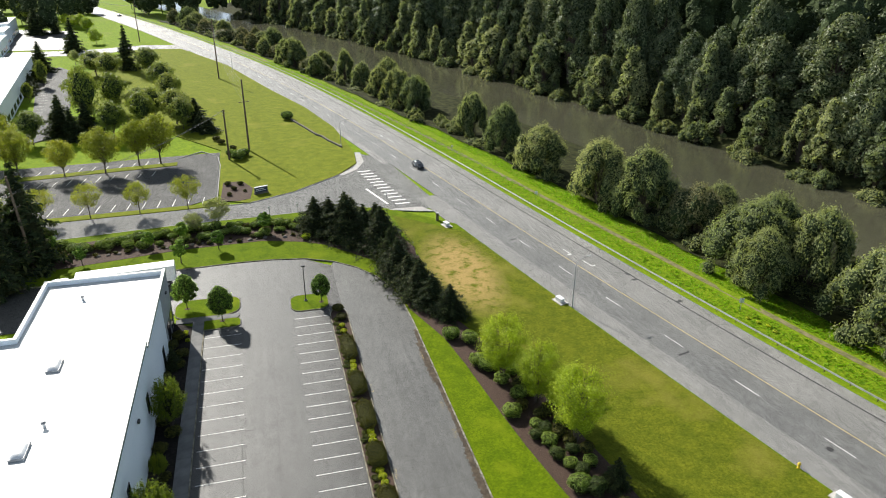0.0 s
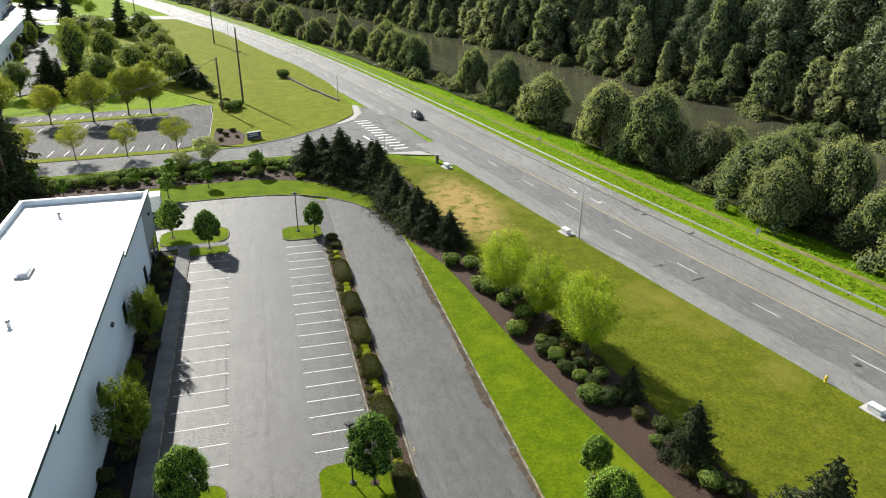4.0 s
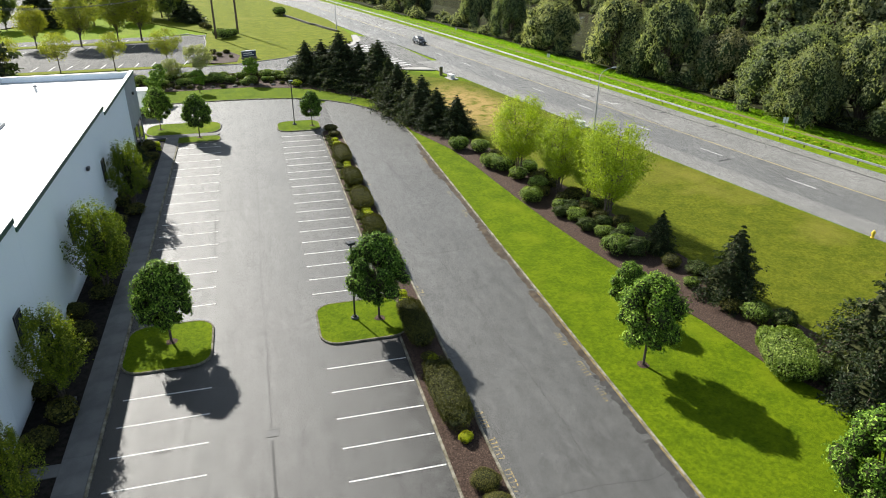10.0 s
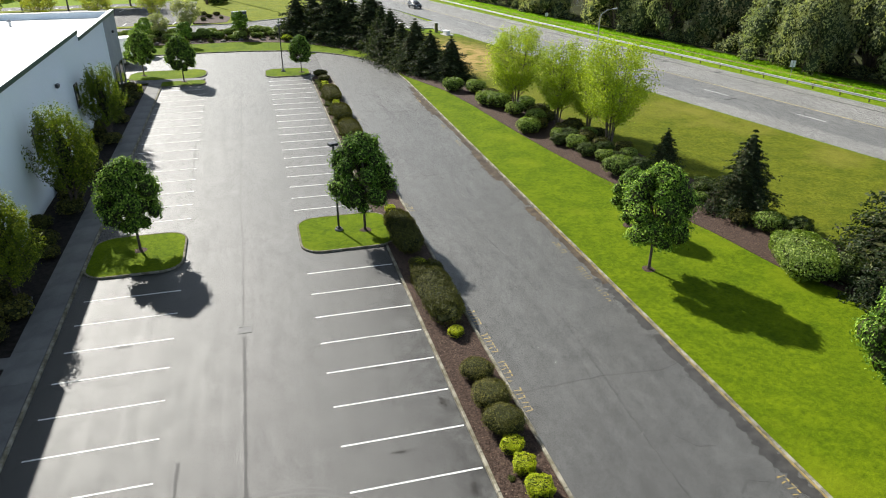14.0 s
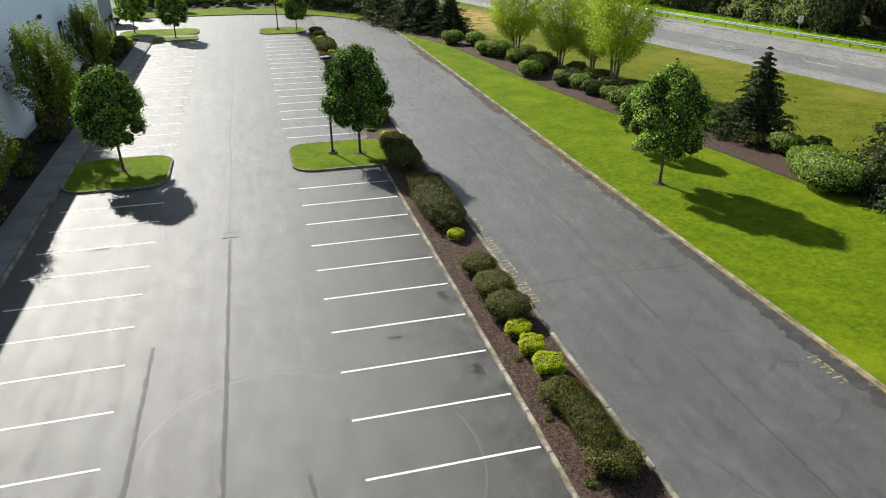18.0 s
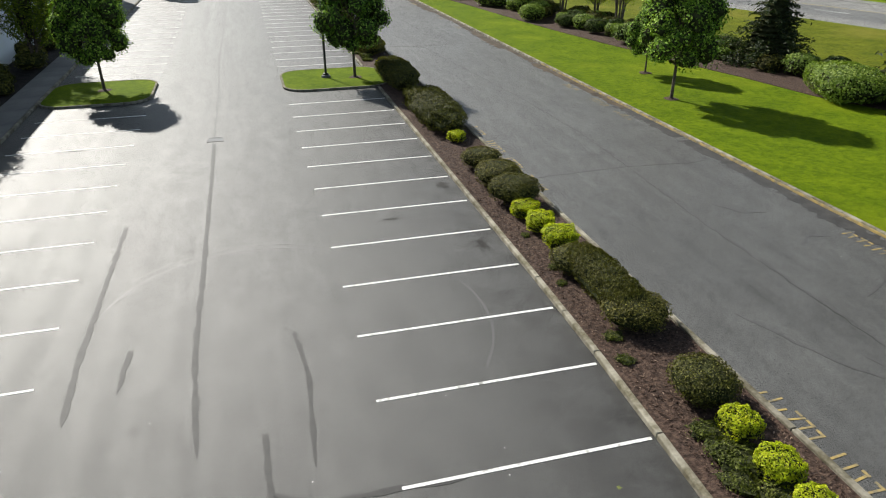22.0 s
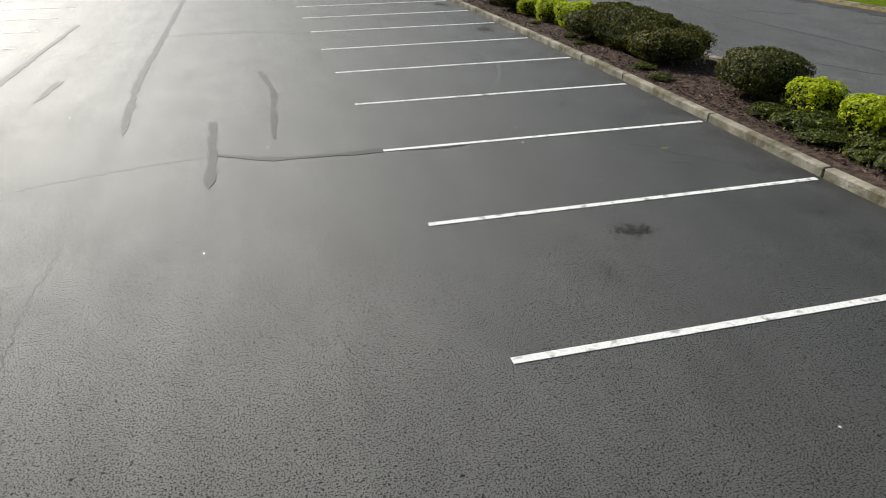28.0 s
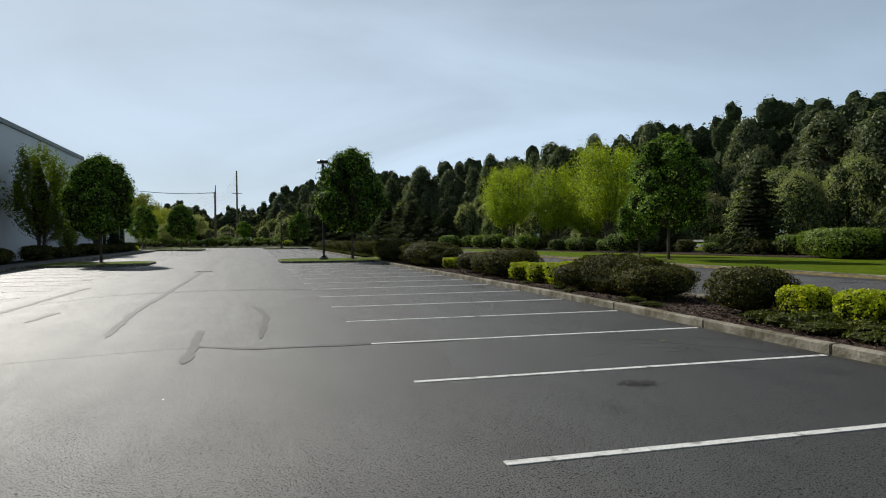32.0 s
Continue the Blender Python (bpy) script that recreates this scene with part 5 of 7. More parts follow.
for x, y, s, a, o in ((23.7, 37.0, 0.62, 20, maple_b), (25.3, 14.7, 1.0, 50, maple_b), (-10.7, 41.8, 0.92, 200, maple), (4.8, 98.0, 0.72, 80, maple), (-16.9, 101.0, 0.86, 10, maple_b), (-11.2, 95.6, 0.86, 300, maple)):
    again(o, x, y, 0.1, a, s, group="maples")
    ring(x, y, 0.12)
pear = branched("wall_tree", "upright tree with yellowish green leaves against the wall", 8.2, 1.3, 2.6, M["leaf_pear"], M["bark"], 8, stems=5, limbs=140, per=100, leaf=0.088, rise=0.9, scatter=0.19, girth=0.07, peak=0.36, spread=0.45, core=0.2, flat=0.45, tuft=0.3, base=0.12, spike=0.9, dome=1.5)
place(pear, -16.9, 36.6, 0.05, 0, 0.84, group="trees along the wall")
for x, y, s, a in ((-16.4, 50.6, 1.2, 60), (-16.6, 69.6, 1.1, 150), (-16.8, 26.4, 0.84, 220), (-17.2, 61.0, 0.5, 70)):
    again(pear, x, y, 0.05, a, s, group="trees along the wall")
birch = branched("birch_tree", "multi-stemmed birch with thin yellow-green leaves", 10.4, 2.0, 3.7, M["leaf_birch"], M["bark"], 5, stems=6, limbs=190, per=95, leaf=0.1, rise=0.62, scatter=0.33, girth=0.075, peak=0.45, spread=0.42, flat=0.4, tuft=0.3)
birch_b = branched("birch_tree", "multi-stemmed birch with thin yellow-green leaves", 9.8, 1.8, 3.4, M["leaf_birch"], M["bark"], 56, stems=5, limbs=170, per=95, leaf=0.1, rise=0.58, scatter=0.34, girth=0.075, peak=0.42, spread=0.42, flat=0.4, tuft=0.3)
place(birch, 26.8, 69.0, 0.1, group="birches")
place(birch_b, 29.4, 63.0, 0.1, 40, 0.95, group="birches")
for x, y, s, a, o in ((31.2, 54.6, 1.06, 100, birch), (31.6, 60.0, 0.85, 300, birch_b)):
    again(o, x, y, 0.1, a, s, group="birches")

spruce = conifer("spruce_tree", "dark green spruce with drooping boughs", 8.0, 3.9, 4, 70, whorls=22, leaf=0.17)
place(spruce, 18.9, 109.5, 0.1, group="spruces")
spruce_b = conifer("spruce_tree", "dark green spruce with drooping boughs", 8.0, 3.3, 44, 66, whorls=20, leaf=0.17)
place(spruce_b, 33.2, 37.0, 0.1, 0, 0.95, 0.84, group="spruces")
for i, (x, y, s, a) in enumerate(((6.8, 129.5, 1.0, 70), (9.6, 127.5, 1.25, 20), (12.6, 124.5, 1.3, 80), (15.6, 121, 1.3, 140), (18.4, 116.5, 1.22, 30), (33.6, 22.6, 0.95, 130), (19.3, 104.5, 1.0, 50), (20.2, 100.2, 1.0, 100), (21.3, 96, 0.95, 170), (22.6, 92, 0.95, 240), (24.6, 88.4, 0.75, 260),
                                   (32.4, 46.6, 0.62, 90), (36.6, 25.4, 1.2, 40), (35.6, 20.6, 1.1, 200), (38, 14, 1.1, 10), (14.5, 129.0, 1.1, 10), (18.5, 123, 1.0, 120))):
    again((spruce, spruce_b)[i % 2], x, y, 0.1, a, s * (1.36 if y > 80 else 1.05), s * (0.96 if y > 80 else 1.0), group="spruces")

# median shrubs
dark = [shrub("clipped_shrub", "rounded dark olive clipped shrub on the mulch median", (1.75, 1.9, 1.15), M["leaf_hedge"], 60 + i, 3600, 0.036, 2.4, 0.06) for i in range(2)]
gold = [shrub("golden_shrub", "small bright yellow-green shrub on the mulch median", (0.95, 1.0, 0.78), M["leaf_gold"], 70 + i, 2600, 0.034, 3.4, 0.12) for i in range(2)]
place(dark[0], 7.2, 6.3, 0.08, 0, 0.82, 0.74, group="median shrubs")
place(dark[1], 7.2, 18.35, 0.08, 30, 1.02, 0.88, group="median shrubs")
for i, (y, s) in enumerate(((2.0, 0.8), (9.5, 0.96), (12.7, 0.9), (20.3, 0.92), (22.4, 0.98), (34.9, 0.5), (91.6, 1.0), (94.6, 0.9),
                            (-1.6, 1.0), (-4.0, 1.1), (-8.0, 1.0), (-10.0, 1.0))):
    again(dark[i % 2], 7.2 + 0.12 * math.sin(i * 2.3), y, 0.08, 57 * i, s * (1.12 if y > 12 else 0.95), s * (0.95 if y > 12 else 0.8), group="median shrubs")
hedge = shrub("clipped_hedge", "long clipped olive-green hedge on the mulch median", (2.0, 6.4, 1.12), M["leaf_hedge"], 64, 11000, 0.045, 2.8, 0.09, "hedge")
place(hedge, 7.2, 30.4, 0.08, 0, 1.12, 1.05, group="median hedges")
again(hedge, 7.1, 39.2, 0.08, 180, 0.92, 1.05, group="median hedges")
for y, long in ((82.2, 6.1), (72.8, 4.9), (65.7, 5.4), (58.0, 4.1), (50.2, 4.6)):
    tagged(copy_thing(hedge, pose(7.2, y, 0.08, 0, 0, 180) @ Matrix.Diagonal((0.95, long / 6.4, 0.95, 1))), "", "", "median hedges")
again(hedge, 7.2, 11.1, 0.08, 180, 0.55, 0.8, group="median hedges")
place(gold[0], 7.2, 5.0, 0.08, 0, 0.78, 0.74, group="golden shrubs")
place(gold[1], 7.15, 3.7, 0.08, 0, 0.84, 0.78, group="golden shrubs")
for i, (y, s) in enumerate(((2.75, 1.05), (14.4, 1.1), (15.75, 1.05), (17.0, 0.95), (26.2, 0.85), (34.6, 0.8), (42.9, 0.9), (44.2, 0.8), (53.4, 0.9), (54.5, 0.9), (55.5, 0.9), (60.8, 0.9), (61.6, 0.9), (62.5, 0.9), (76.3, 0.9), (77.3, 0.85), (78.4, 0.9), (87.2, 0.9), (89.0, 0.9), (-6.0, 1.0))):
    again(gold[i % 2], 7.2 + 0.1 * math.sin(i * 1.7), y, 0.08, 77 * i, s * (1.2 if y > 10 else 0.9), s * (1.0 if y > 10 else 0.8), group="golden shrubs")
creeper = shrub("ground_cover", "low spreading olive-green ground cover plant", (1.1, 0.9, 0.28), M["leaf_cover"], 77, 1100, 0.036, 2.0, 0.35)
place(creeper, 6.7, 4.2, 0.06, 0, 0.9, group="ground cover")
for i, (x, y, s) in enumerate(((6.55, 5.2, 0.7), (6.8, 3.2, 0.9), (6.5, 4.5, 0.8), (6.35, 3.7, 0.75), (6.6, 2.5, 0.8), (6.4, 3.0, 0.6), (6.9, 4.6, 0.7), (6.5, 1.6, 0.7), (6.2, 8.0, 0.45), (6.4, 9.0, 0.5), (6.5, 13.0, 0.4), (6.5, 15.4, 0.35), (6.4, 50.0, 1.0), (6.5, 52.2, 1.1), (6.6, 68, 1.0), (6.5, 76, 1.1), (6.5, 79, 1.0), (6.4, 82, 1.2), (6.5, 62, 0.9), (6.3, 12, 0.35), (6.5, 47.5, 0.7))):
    again(creeper, x, y, 0.06, 40 * i, s, group="ground cover")

for i in range(34):
    y = 46.5 + i * 1.36
    again(creeper, 6.42 + 0.14 * math.sin(i * 2.1), y, 0.06, 53 * i, 0.75 + 0.3 * abs(math.sin(i * 1.3)), group="ground cover")

# loose bark chips on the mulch
def chips(name, k, spread, label, seed):
    rg = np.random.default_rng(seed)
    c = spread(rg, k)
    me = leaf_mesh(name, c, np.repeat([[0, 0, 1.0]], k, 0), rg.uniform(0.015, 0.05, k), M["chips"], rg, 0.4, jitter=0.3)
    tagged(part(name, me, None), label, "bark chips", "", "stuff")


chips("bark_chips", 16000, lambda r, k: np.stack([r.uniform(5.9, 8.3, k), -3 + 34 * r.uniform(0, 1, k) ** 1.4, r.uniform(0.088, 0.1, k)], 1), "loose bark chips on the median bed", 5)
chips("bark_chips", 9000, lambda r, k: (lambda y: np.stack([np.interp(y, [20, 28.5, 38.8, 46.4, 57.2, 70.2, 80], [33.0, 29.9, 27.2, 25.6, 24.2, 23.4, 21.5]) + 0.15 + 3.4 * r.uniform(0, 1, k), y, np.full(k, 0.14)], 1))(22 + 58 * r.uniform(0, 1, k)), "loose bark chips on the planting bed", 6)

# faint curved tyre scuffs on the aisle
M["tyre_scuff"] = surface("pale tyre scuff", (0.017, 0.0168, 0.015), (0.028, 0.0275, 0.0245), 4, 40, 0.65, 0.9, 0.4)
for i, (cx, cy, r_, a0, a1) in enumerate(((-2.7, 12.9, 4.1, 25, 165), (-2.7, 12.9, 4.4, 30, 140), (-1.2, 11.6, 4.9, -35, 20))):
    part("tyre_scuff", ribbon(arc(cx, cy, r_, a0, a1, 24), arc(cx, cy, r_ + 0.06, a0, a1, 24), 0.001, 0.0035), M["tyre_scuff"], lot)

# bed along the lawn
laurel = shrub("laurel_hedge", "large clipped laurel hedge with broad bright leaves", (3.6, 5.4, 1.7), M["leaf_laurel"], 80, 9000, 0.075, 3.2, 0.08, "hedge")
place(laurel, 31.4, 28.0, 0.1, -22, group="laurel hedges")
again(laurel, 36.5, 15.0, 0.1, 10, 0.9, group="laurel hedges")
bushes = [shrub("bed_shrub", "rounded green shrub in the mulch bed", (2.2, 2.2, 1.35), M["leaf_laurel"], 90 + i, 1800, 0.068, 2.4, 0.12) for i in range(2)]
deep = shrub("bed_shrub", "dark glossy green shrub in the mulch bed", (2.1, 2.3, 1.5), M["leaf_deep"], 93, 2000, 0.066, 2.1, 0.2)
place(deep, 28.3, 57.2, 0.1, 0, 0.9, group="bed shrubs")
place(bushes[0], 22.9, 81.5, 0.1, 0, 1.2, group="bed shrubs")
place(bushes[1], 25.4, 79.8, 0.1, 0, 1.15, group="bed shrubs")
for i, (x, y, s) in enumerate(((24.8, 73.6, 1.15), (25.8, 72.0, 1.0), (26.6, 68.6, 1.1), (28.6, 70.4, 0.9), (25.4, 61.4, 1.1), (27.6, 64.8, 0.8), (27.6, 58.4, 0.9), (26.8, 56.6, 0.8), (28.0, 55.2, 0.9), (27.9, 52.6, 0.85), (28.8, 50.8, 0.9), (29.6, 49.4, 0.9), (28.3, 47.3, 1.15), (29.8, 46.4, 1.1), (31.2, 50.6, 0.9), (30.0, 53.0, 0.8), (33.2, 33.6, 1.0), (33.0, 41.2, 0.9), (31.4, 39.6, 0.7), (34.6, 32.2, 1.0), (30.6, 57.8, 0.8), (32.6, 26.0, 1.1))):
    again((bushes[0], deep, bushes[1], deep)[i % 4] if i > 5 else bushes[i % 2], x, y, 0.1, 63 * i, s * (0.85, 1.1, 0.75, 1.0)[i % 4], group="bed shrubs")

# shaded planting at the wall's foot
wallbush = shrub("wall_shrub", "low dark shrub in the shade at the wall", (1.5, 1.7, 0.95), M["leaf_hedge"], 95, 800, 0.075, 2.2, 0.15)
place(wallbush, -17.0, 44.5, 0.05, group="wall shrubs")
for i in range(34):
    y = 6 + i * 2.6
    again(wallbush, -17.4 + 1.0 * math.sin(i * 1.9), y, 0.05, 50 * i, 0.75 + 0.45 * abs(math.sin(i * 2.7)), group="wall shrubs")
for x, y, s in ((-16.6, 92.6, 1.1), (-16.2, 90.6, 0.8)):
    again(gold[0], x, y, 0.06, 0, s, group="wall shrubs", label="yellow-green shrub by the building corner")
again(spruce, -17.6, 84.0, 0.05, 0, 0.42, group="wall shrubs", label="dark spiky evergreen at the building corner")
for i, (x, y, s) in enumerate(((28.4, 66.8, 1.1), (29.8, 68.2, 1.0), (27.2, 62.6, 1.0), (30.2, 60.6, 1.2), (28.9, 60.2, 1.0), (29.6, 56.4, 1.2), (31.6, 57.6, 1.0), (30.4, 54.6, 1.0), (29.2, 65.0, 1.0), (26.9, 71.8, 1.0), (27.6, 74.0, 1.0), (26.4, 76.4, 1.1), (31.8, 52.8, 1.0), (34.2, 39.4, 1.1), (32.2, 35.2, 1.0), (31.8, 43.4, 1.0))):
    again(wallbush, x, y, 0.1, 70 * i, s * 1.1, group="bed shrubs", label="dark low shrub under the birches")
bench = thing("concrete_bench", "plain grey concrete block bench beside the walk", "bench", at=pose(-16.2, 35.3, 0.05))
part("seat", boxes(((0, 0, 0.42), (0.5, 1.5, 0.1)), bevel=0.02), M["walk"], bench)
for s in (-0.5, 0.5):
    part("leg", boxes(((0, s, 0.18), (0.42, 0.2, 0.38)), bevel=0.02), M["walk"], bench)

# planting between the lot and the side street
shade = broadleaf("small_tree", "small leafy tree in the street planting", 5.2, 1.4, 1.9, 44, 70, 0.17, M["leaf_maple"], M["bark"], 21)
place(shade, -19.2, 119.8, 0.1, group="street planting")
for x, y, s, a in ((-37, 123.5, 0.8, 10), (-43.5, 129.5, 0.95, 50), (-12.5, 124.2, 0.85, 90), (-3.4, 130.0, 1.0, 140), (-19.5, 130, 0.9, 30), (-25.5, 127.6, 0.8, 60)):
    again(shade, x, y, 0.1, a, s, group="street planting")
silver = broadleaf("silver_tree", "silvery grey-green tree by the side street", 7.4, 1.2, 3.2, 60, 60, 0.16, M["leaf_willow"], M["bark_pale"], 23, solid=0.1)
place(silver, -12.8, 136.4, 0.1, group="street planting")
again(silver, -17.5, 134.0, 0.1, 80, 0.7, group="street planting")
rnd = random.Random(3)
for i in range(34):
    x = -46 + i * 1.62
    y = 134.6 - 0.006 * (x + 10) ** 2 + rnd.uniform(-0.5, 0.5)
    again((bushes[i % 2], wallbush)[i % 3 == 0], x, y, 0.1, rnd.uniform(0, 360), rnd.uniform(0.8, 1.15), group="street hedge", label="dense green hedge shrub beside the side street")
boulder = bmesh.new()
bmesh.ops.create_icosphere(boulder, subdivisions=2, radius=0.5)
for v in boulder.verts:
    v.co = v.co * (1 + 0.35 * noise.noise(v.co * 2.2)) * 0.9
    v.co.z *= 0.7
boulder = mesh_of(boulder, "boulder", M["stone"])
for i in range(26):
    x = -40 + i * 1.75 + rnd.uniform(-0.5, 0.5)
    r = rnd.uniform(0.5, 1.3)
    tagged(part("boulder", boulder, None, at=pose(x, 127.6 - 0.02 * abs(x + 12) + rnd.uniform(-0.5, 0.9), 0.2, 0, 0, i * 47) @ Matrix.Diagonal((r, r * 0.8, r * 0.8, 1))), "grey weathered boulder on the mulch bed", "rock", "street bed boulders")
for i in range(40):
    x = -43 + i * 1.22 + rnd.uniform(-0.5, 0.5)
    again((wallbush, bushes[0], bushes[1])[i % 3], x, 130.4 + rnd.uniform(-1.6, 2.2), 0.1, rnd.uniform(0, 360), rnd.uniform(0.55, 1.05), group="street bed shrubs", label="mixed green shrub in the street planting")
for i in range(22):
    x = -42 + i * 2.1 + rnd.uniform(-0.5, 0.5)
    again(wallbush, x, 127.4 + rnd.uniform(-0.8, 2.0), 0.1, rnd.uniform(0, 360), rnd.uniform(0.3, 0.75), group="street bed shrubs", label="small rounded shrub on the mulch bed")
stonep = shrub("flowering_shrub", "pale flowering shrub on the mulch bed", (1.8, 1.8, 1.1), M["leaf_birch"], 97, 900, 0.07, 2.2, 0.2)
place(stonep, 4.5, 125.5, 0.1, group="street bed shrubs")

# ---- lamps, boxes, signs ----
def lamp_post(x, y, turn):
    t = thing("lamp_post", "black parking lot lamp post with a box head", "lamp post", "lot lamps", at=pose(x, y, 0.1, 0, 0, turn))
    part("base", tube(bmesh.new(), [(0, 0, -0.15), (0, 0, 0.1), (0, 0, 0.16)], [0.3, 0.3, 0.26], 14), M["walk"], t)
    part("base_cover", boxes(((0, 0, 0.22), (0.3, 0.3, 0.14)), bevel=0.03), M["black"], t)
    part("pole", boxes(((0, 0, 3.3), (0.12, 0.12, 6.3)), bevel=0.01), M["black"], t)
    for s in (-1, 1):
        h = part("head", boxes(((s * 0.16, 0, 6.5), (0.3, 0.52, 0.2)), bevel=0.03), M["black"], t)
        part("lens", boxes(((s * 0.16, 0, 6.39), (0.22, 0.4, 0.03))), M["sign_white"], h)


lamp_post(2.85, 41.7, 20)
lamp_post(2.25, 99.1, 20)


def street_lamp(x, y, h, turn):
    t = thing("street_lamp", "tall grey street lamp with a curved arm over the road", "street lamp", "street lamps", at=pose(x, y, 0.05, 0, 0, turn))
    part("pole", tube(bmesh.new(), [(0, 0, -0.1), (0, 0, h * 0.5), (0, 0, h * 0.88)], [0.11, 0.085, 0.06], 10), M["grey"], t)
    part("arm", tube(bmesh.new(), [(0, 0, h * 0.87), (0.35, 0, h * 0.94), (1.2, 0, h * 0.985), (2.3, 0, h)], [0.05, 0.045, 0.04, 0.035], 8), M["grey"], t)
    part("head", boxes(((2.6, 0, h), (0.75, 0.26, 0.14)), bevel=0.04), M["grey"], t)
    part("base", boxes(((0, 0, 0.1), (0.3, 0.3, 0.25)), bevel=0.03), M["grey"], t)


street_lamp(45.2, 85.8, 8.9, 14)
street_lamp(20.3, 193, 7.5, 12)
street_lamp(-12, 330, 8.5, 20)


def utility_box(x, y, turn, label, post=False):
    t = thing("utility_box", label, "utility box", "roadside boxes", at=pose(x, y, 0.1, 0, 0, turn))
    part("pad", boxes(((0, 0, 0.02), (1.7, 2.6, 0.14)), bevel=0.02), M["concrete"], t)
    part("cabinet", boxes(((-0.1, 0, 0.42), (0.8, 1.5, 0.68)), bevel=0.04), M["sign_white"], t)
    part("lid", boxes(((-0.1, 0, 0.79), (0.88, 1.58, 0.07)), bevel=0.02), M["sign_white"], t)


utility_box(44.0, 88.0, 14, "white utility box on a concrete pad beside the road")
utility_box(34.2, 125.2, 14, "white utility box on a concrete pad beside the road")
utility_box(55.6, 38.2, 14, "white utility box on a concrete pad beside the road")
post = thing("cabinet_post", "tall narrow brown utility pedestal", "pedestal", at=pose(33.0, 128.6, 0.1))
part("body", boxes(((0, 0, 0.85), (0.55, 0.55, 1.7)), bevel=0.03), M["dirt"], post)
part("cap", boxes(((0, 0, 1.74), (0.62, 0.62, 0.1)), bevel=0.02), M["grey"], post)

hyd = thing("fire_hydrant", "yellow fire hydrant on the grass verge", "fire hydrant", at=pose(54.5, 43.8, 0.1))
part("barrel", tube(bmesh.new(), [(0, 0, -0.05), (0, 0, 0.06), (0, 0, 0.08), (0, 0, 0.62)], [0.2, 0.2, 0.13, 0.13], 12), M["yellow"], hyd)
part("bonnet", tube(bmesh.new(), [(0, 0, 0.6), (0, 0, 0.66), (0, 0, 0.76), (0, 0, 0.84)], [0.17, 0.17, 0.11, 0.04], 12), M["yellow"], hyd)
for a in (0, 90, 180):
    part("outlet", tube(bmesh.new(), [(0.1 * math.cos(radians(a)), 0.1 * math.sin(radians(a)), 0.46), (0.24 * math.cos(radians(a)), 0.24 * math.sin(radians(a)), 0.46)], 0.065, 8), M["yellow"], hyd)


def road_sign(x, y, z, h, w, tall, turn, mat="sign_white", label="small white road sign on a steel post"):
    t = thing("road_sign", label, "sign", "road signs", at=pose(x, y, z, 0, 0, turn))
    part("post", boxes(((0, 0, h / 2 - 0.2), (0.06, 0.06, h + 0.4))), M["steel"], t)
    p = part("panel", boxes(((0, -0.045, h - tall / 2), (w, 0.02, tall)), bevel=0.004), M[mat], t)
    part("lettering_bar", boxes(((0, -0.058, h - tall * 0.3), (w * 0.7, 0.004, tall * 0.1)), ((0, -0.058, h - tall * 0.6), (w * 0.55, 0.004, tall * 0.1))), M["black"], p)


sx, sy = along(77, -4.0)
road_sign(sx, sy, -0.15, 2.4, 0.75, 0.9, 160)
for k, (yo, do) in enumerate(((73, 3.4), (71.4, 3.8), (74.6, 3.0), (69.8, 3.3))):
    again(gold[k % 2], *along(yo, -do), -0.15, 40 * k, 0.9, 0.5, group="verge wildflowers", label="low yellow wildflowers beside the guard rail")
sx, sy = along(135, -3.4)
road_sign(sx, sy, -0.15, 2.2, 0.6, 0.75, 160)
sx, sy = along(178, -4.0)
road_sign(sx, sy, -0.2, 2.0, 0.5, 0.5, 160)
road_sign(24.6, 143.2, 0.05, 2.3, 0.7, 0.7, 60)
road_sign(-2.2, 141.8, 0.05, 1.6, 0.3, 0.45, 10)
road_sign(4.0, 142.3, 0.05, 1.6, 0.3, 0.45, 10)

# guard rail
rail = thing("guard_rail", "galvanised steel guard rail on posts along the river side", "guard rail")
bm = bmesh.new()
sect = [(0.0, 0.44), (0.05, 0.5), (0.0, 0.56), (0.0, 0.62), (0.05, 0.68), (0.0, 0.74)]
prev = None
for y in np.arange(-60, 640, 4.0):
    (x0, y0), (x1, y1) = along(y, 0.0), along(y, 1.0)
    row = [bm.verts.new((x0 + (x1 - x0) * d, y0 + (y1 - y0) * d, z - 0.05)) for d, z in sect] + [bm.verts.new((x0 + (x1 - x0) * (d - 0.012), y0 + (y1 - y0) * (d - 0.012), z - 0.05)) for d, z in sect[::-1]]
    if prev:
        for i in range(len(row)):
            bm.faces.new((prev[i], prev[(i + 1) % len(row)], row[(i + 1) % len(row)], row[i]))
    prev = row
bmesh.ops.recalc_face_normals(bm, faces=bm.faces)
part("beam", bm, M["steel"], rail)
pm = mesh_of(boxes(((0, 0, 0.18), (0.1, 0.14, 0.94)), bevel=0.01), "post", M["wood"])
for i in range(80):
    y = 10 + 3.8 * i
    x, yy = along(y, -0.12)
    part("post", pm, None, rail, at=pose(x, yy, 0, 0, 0, 14))

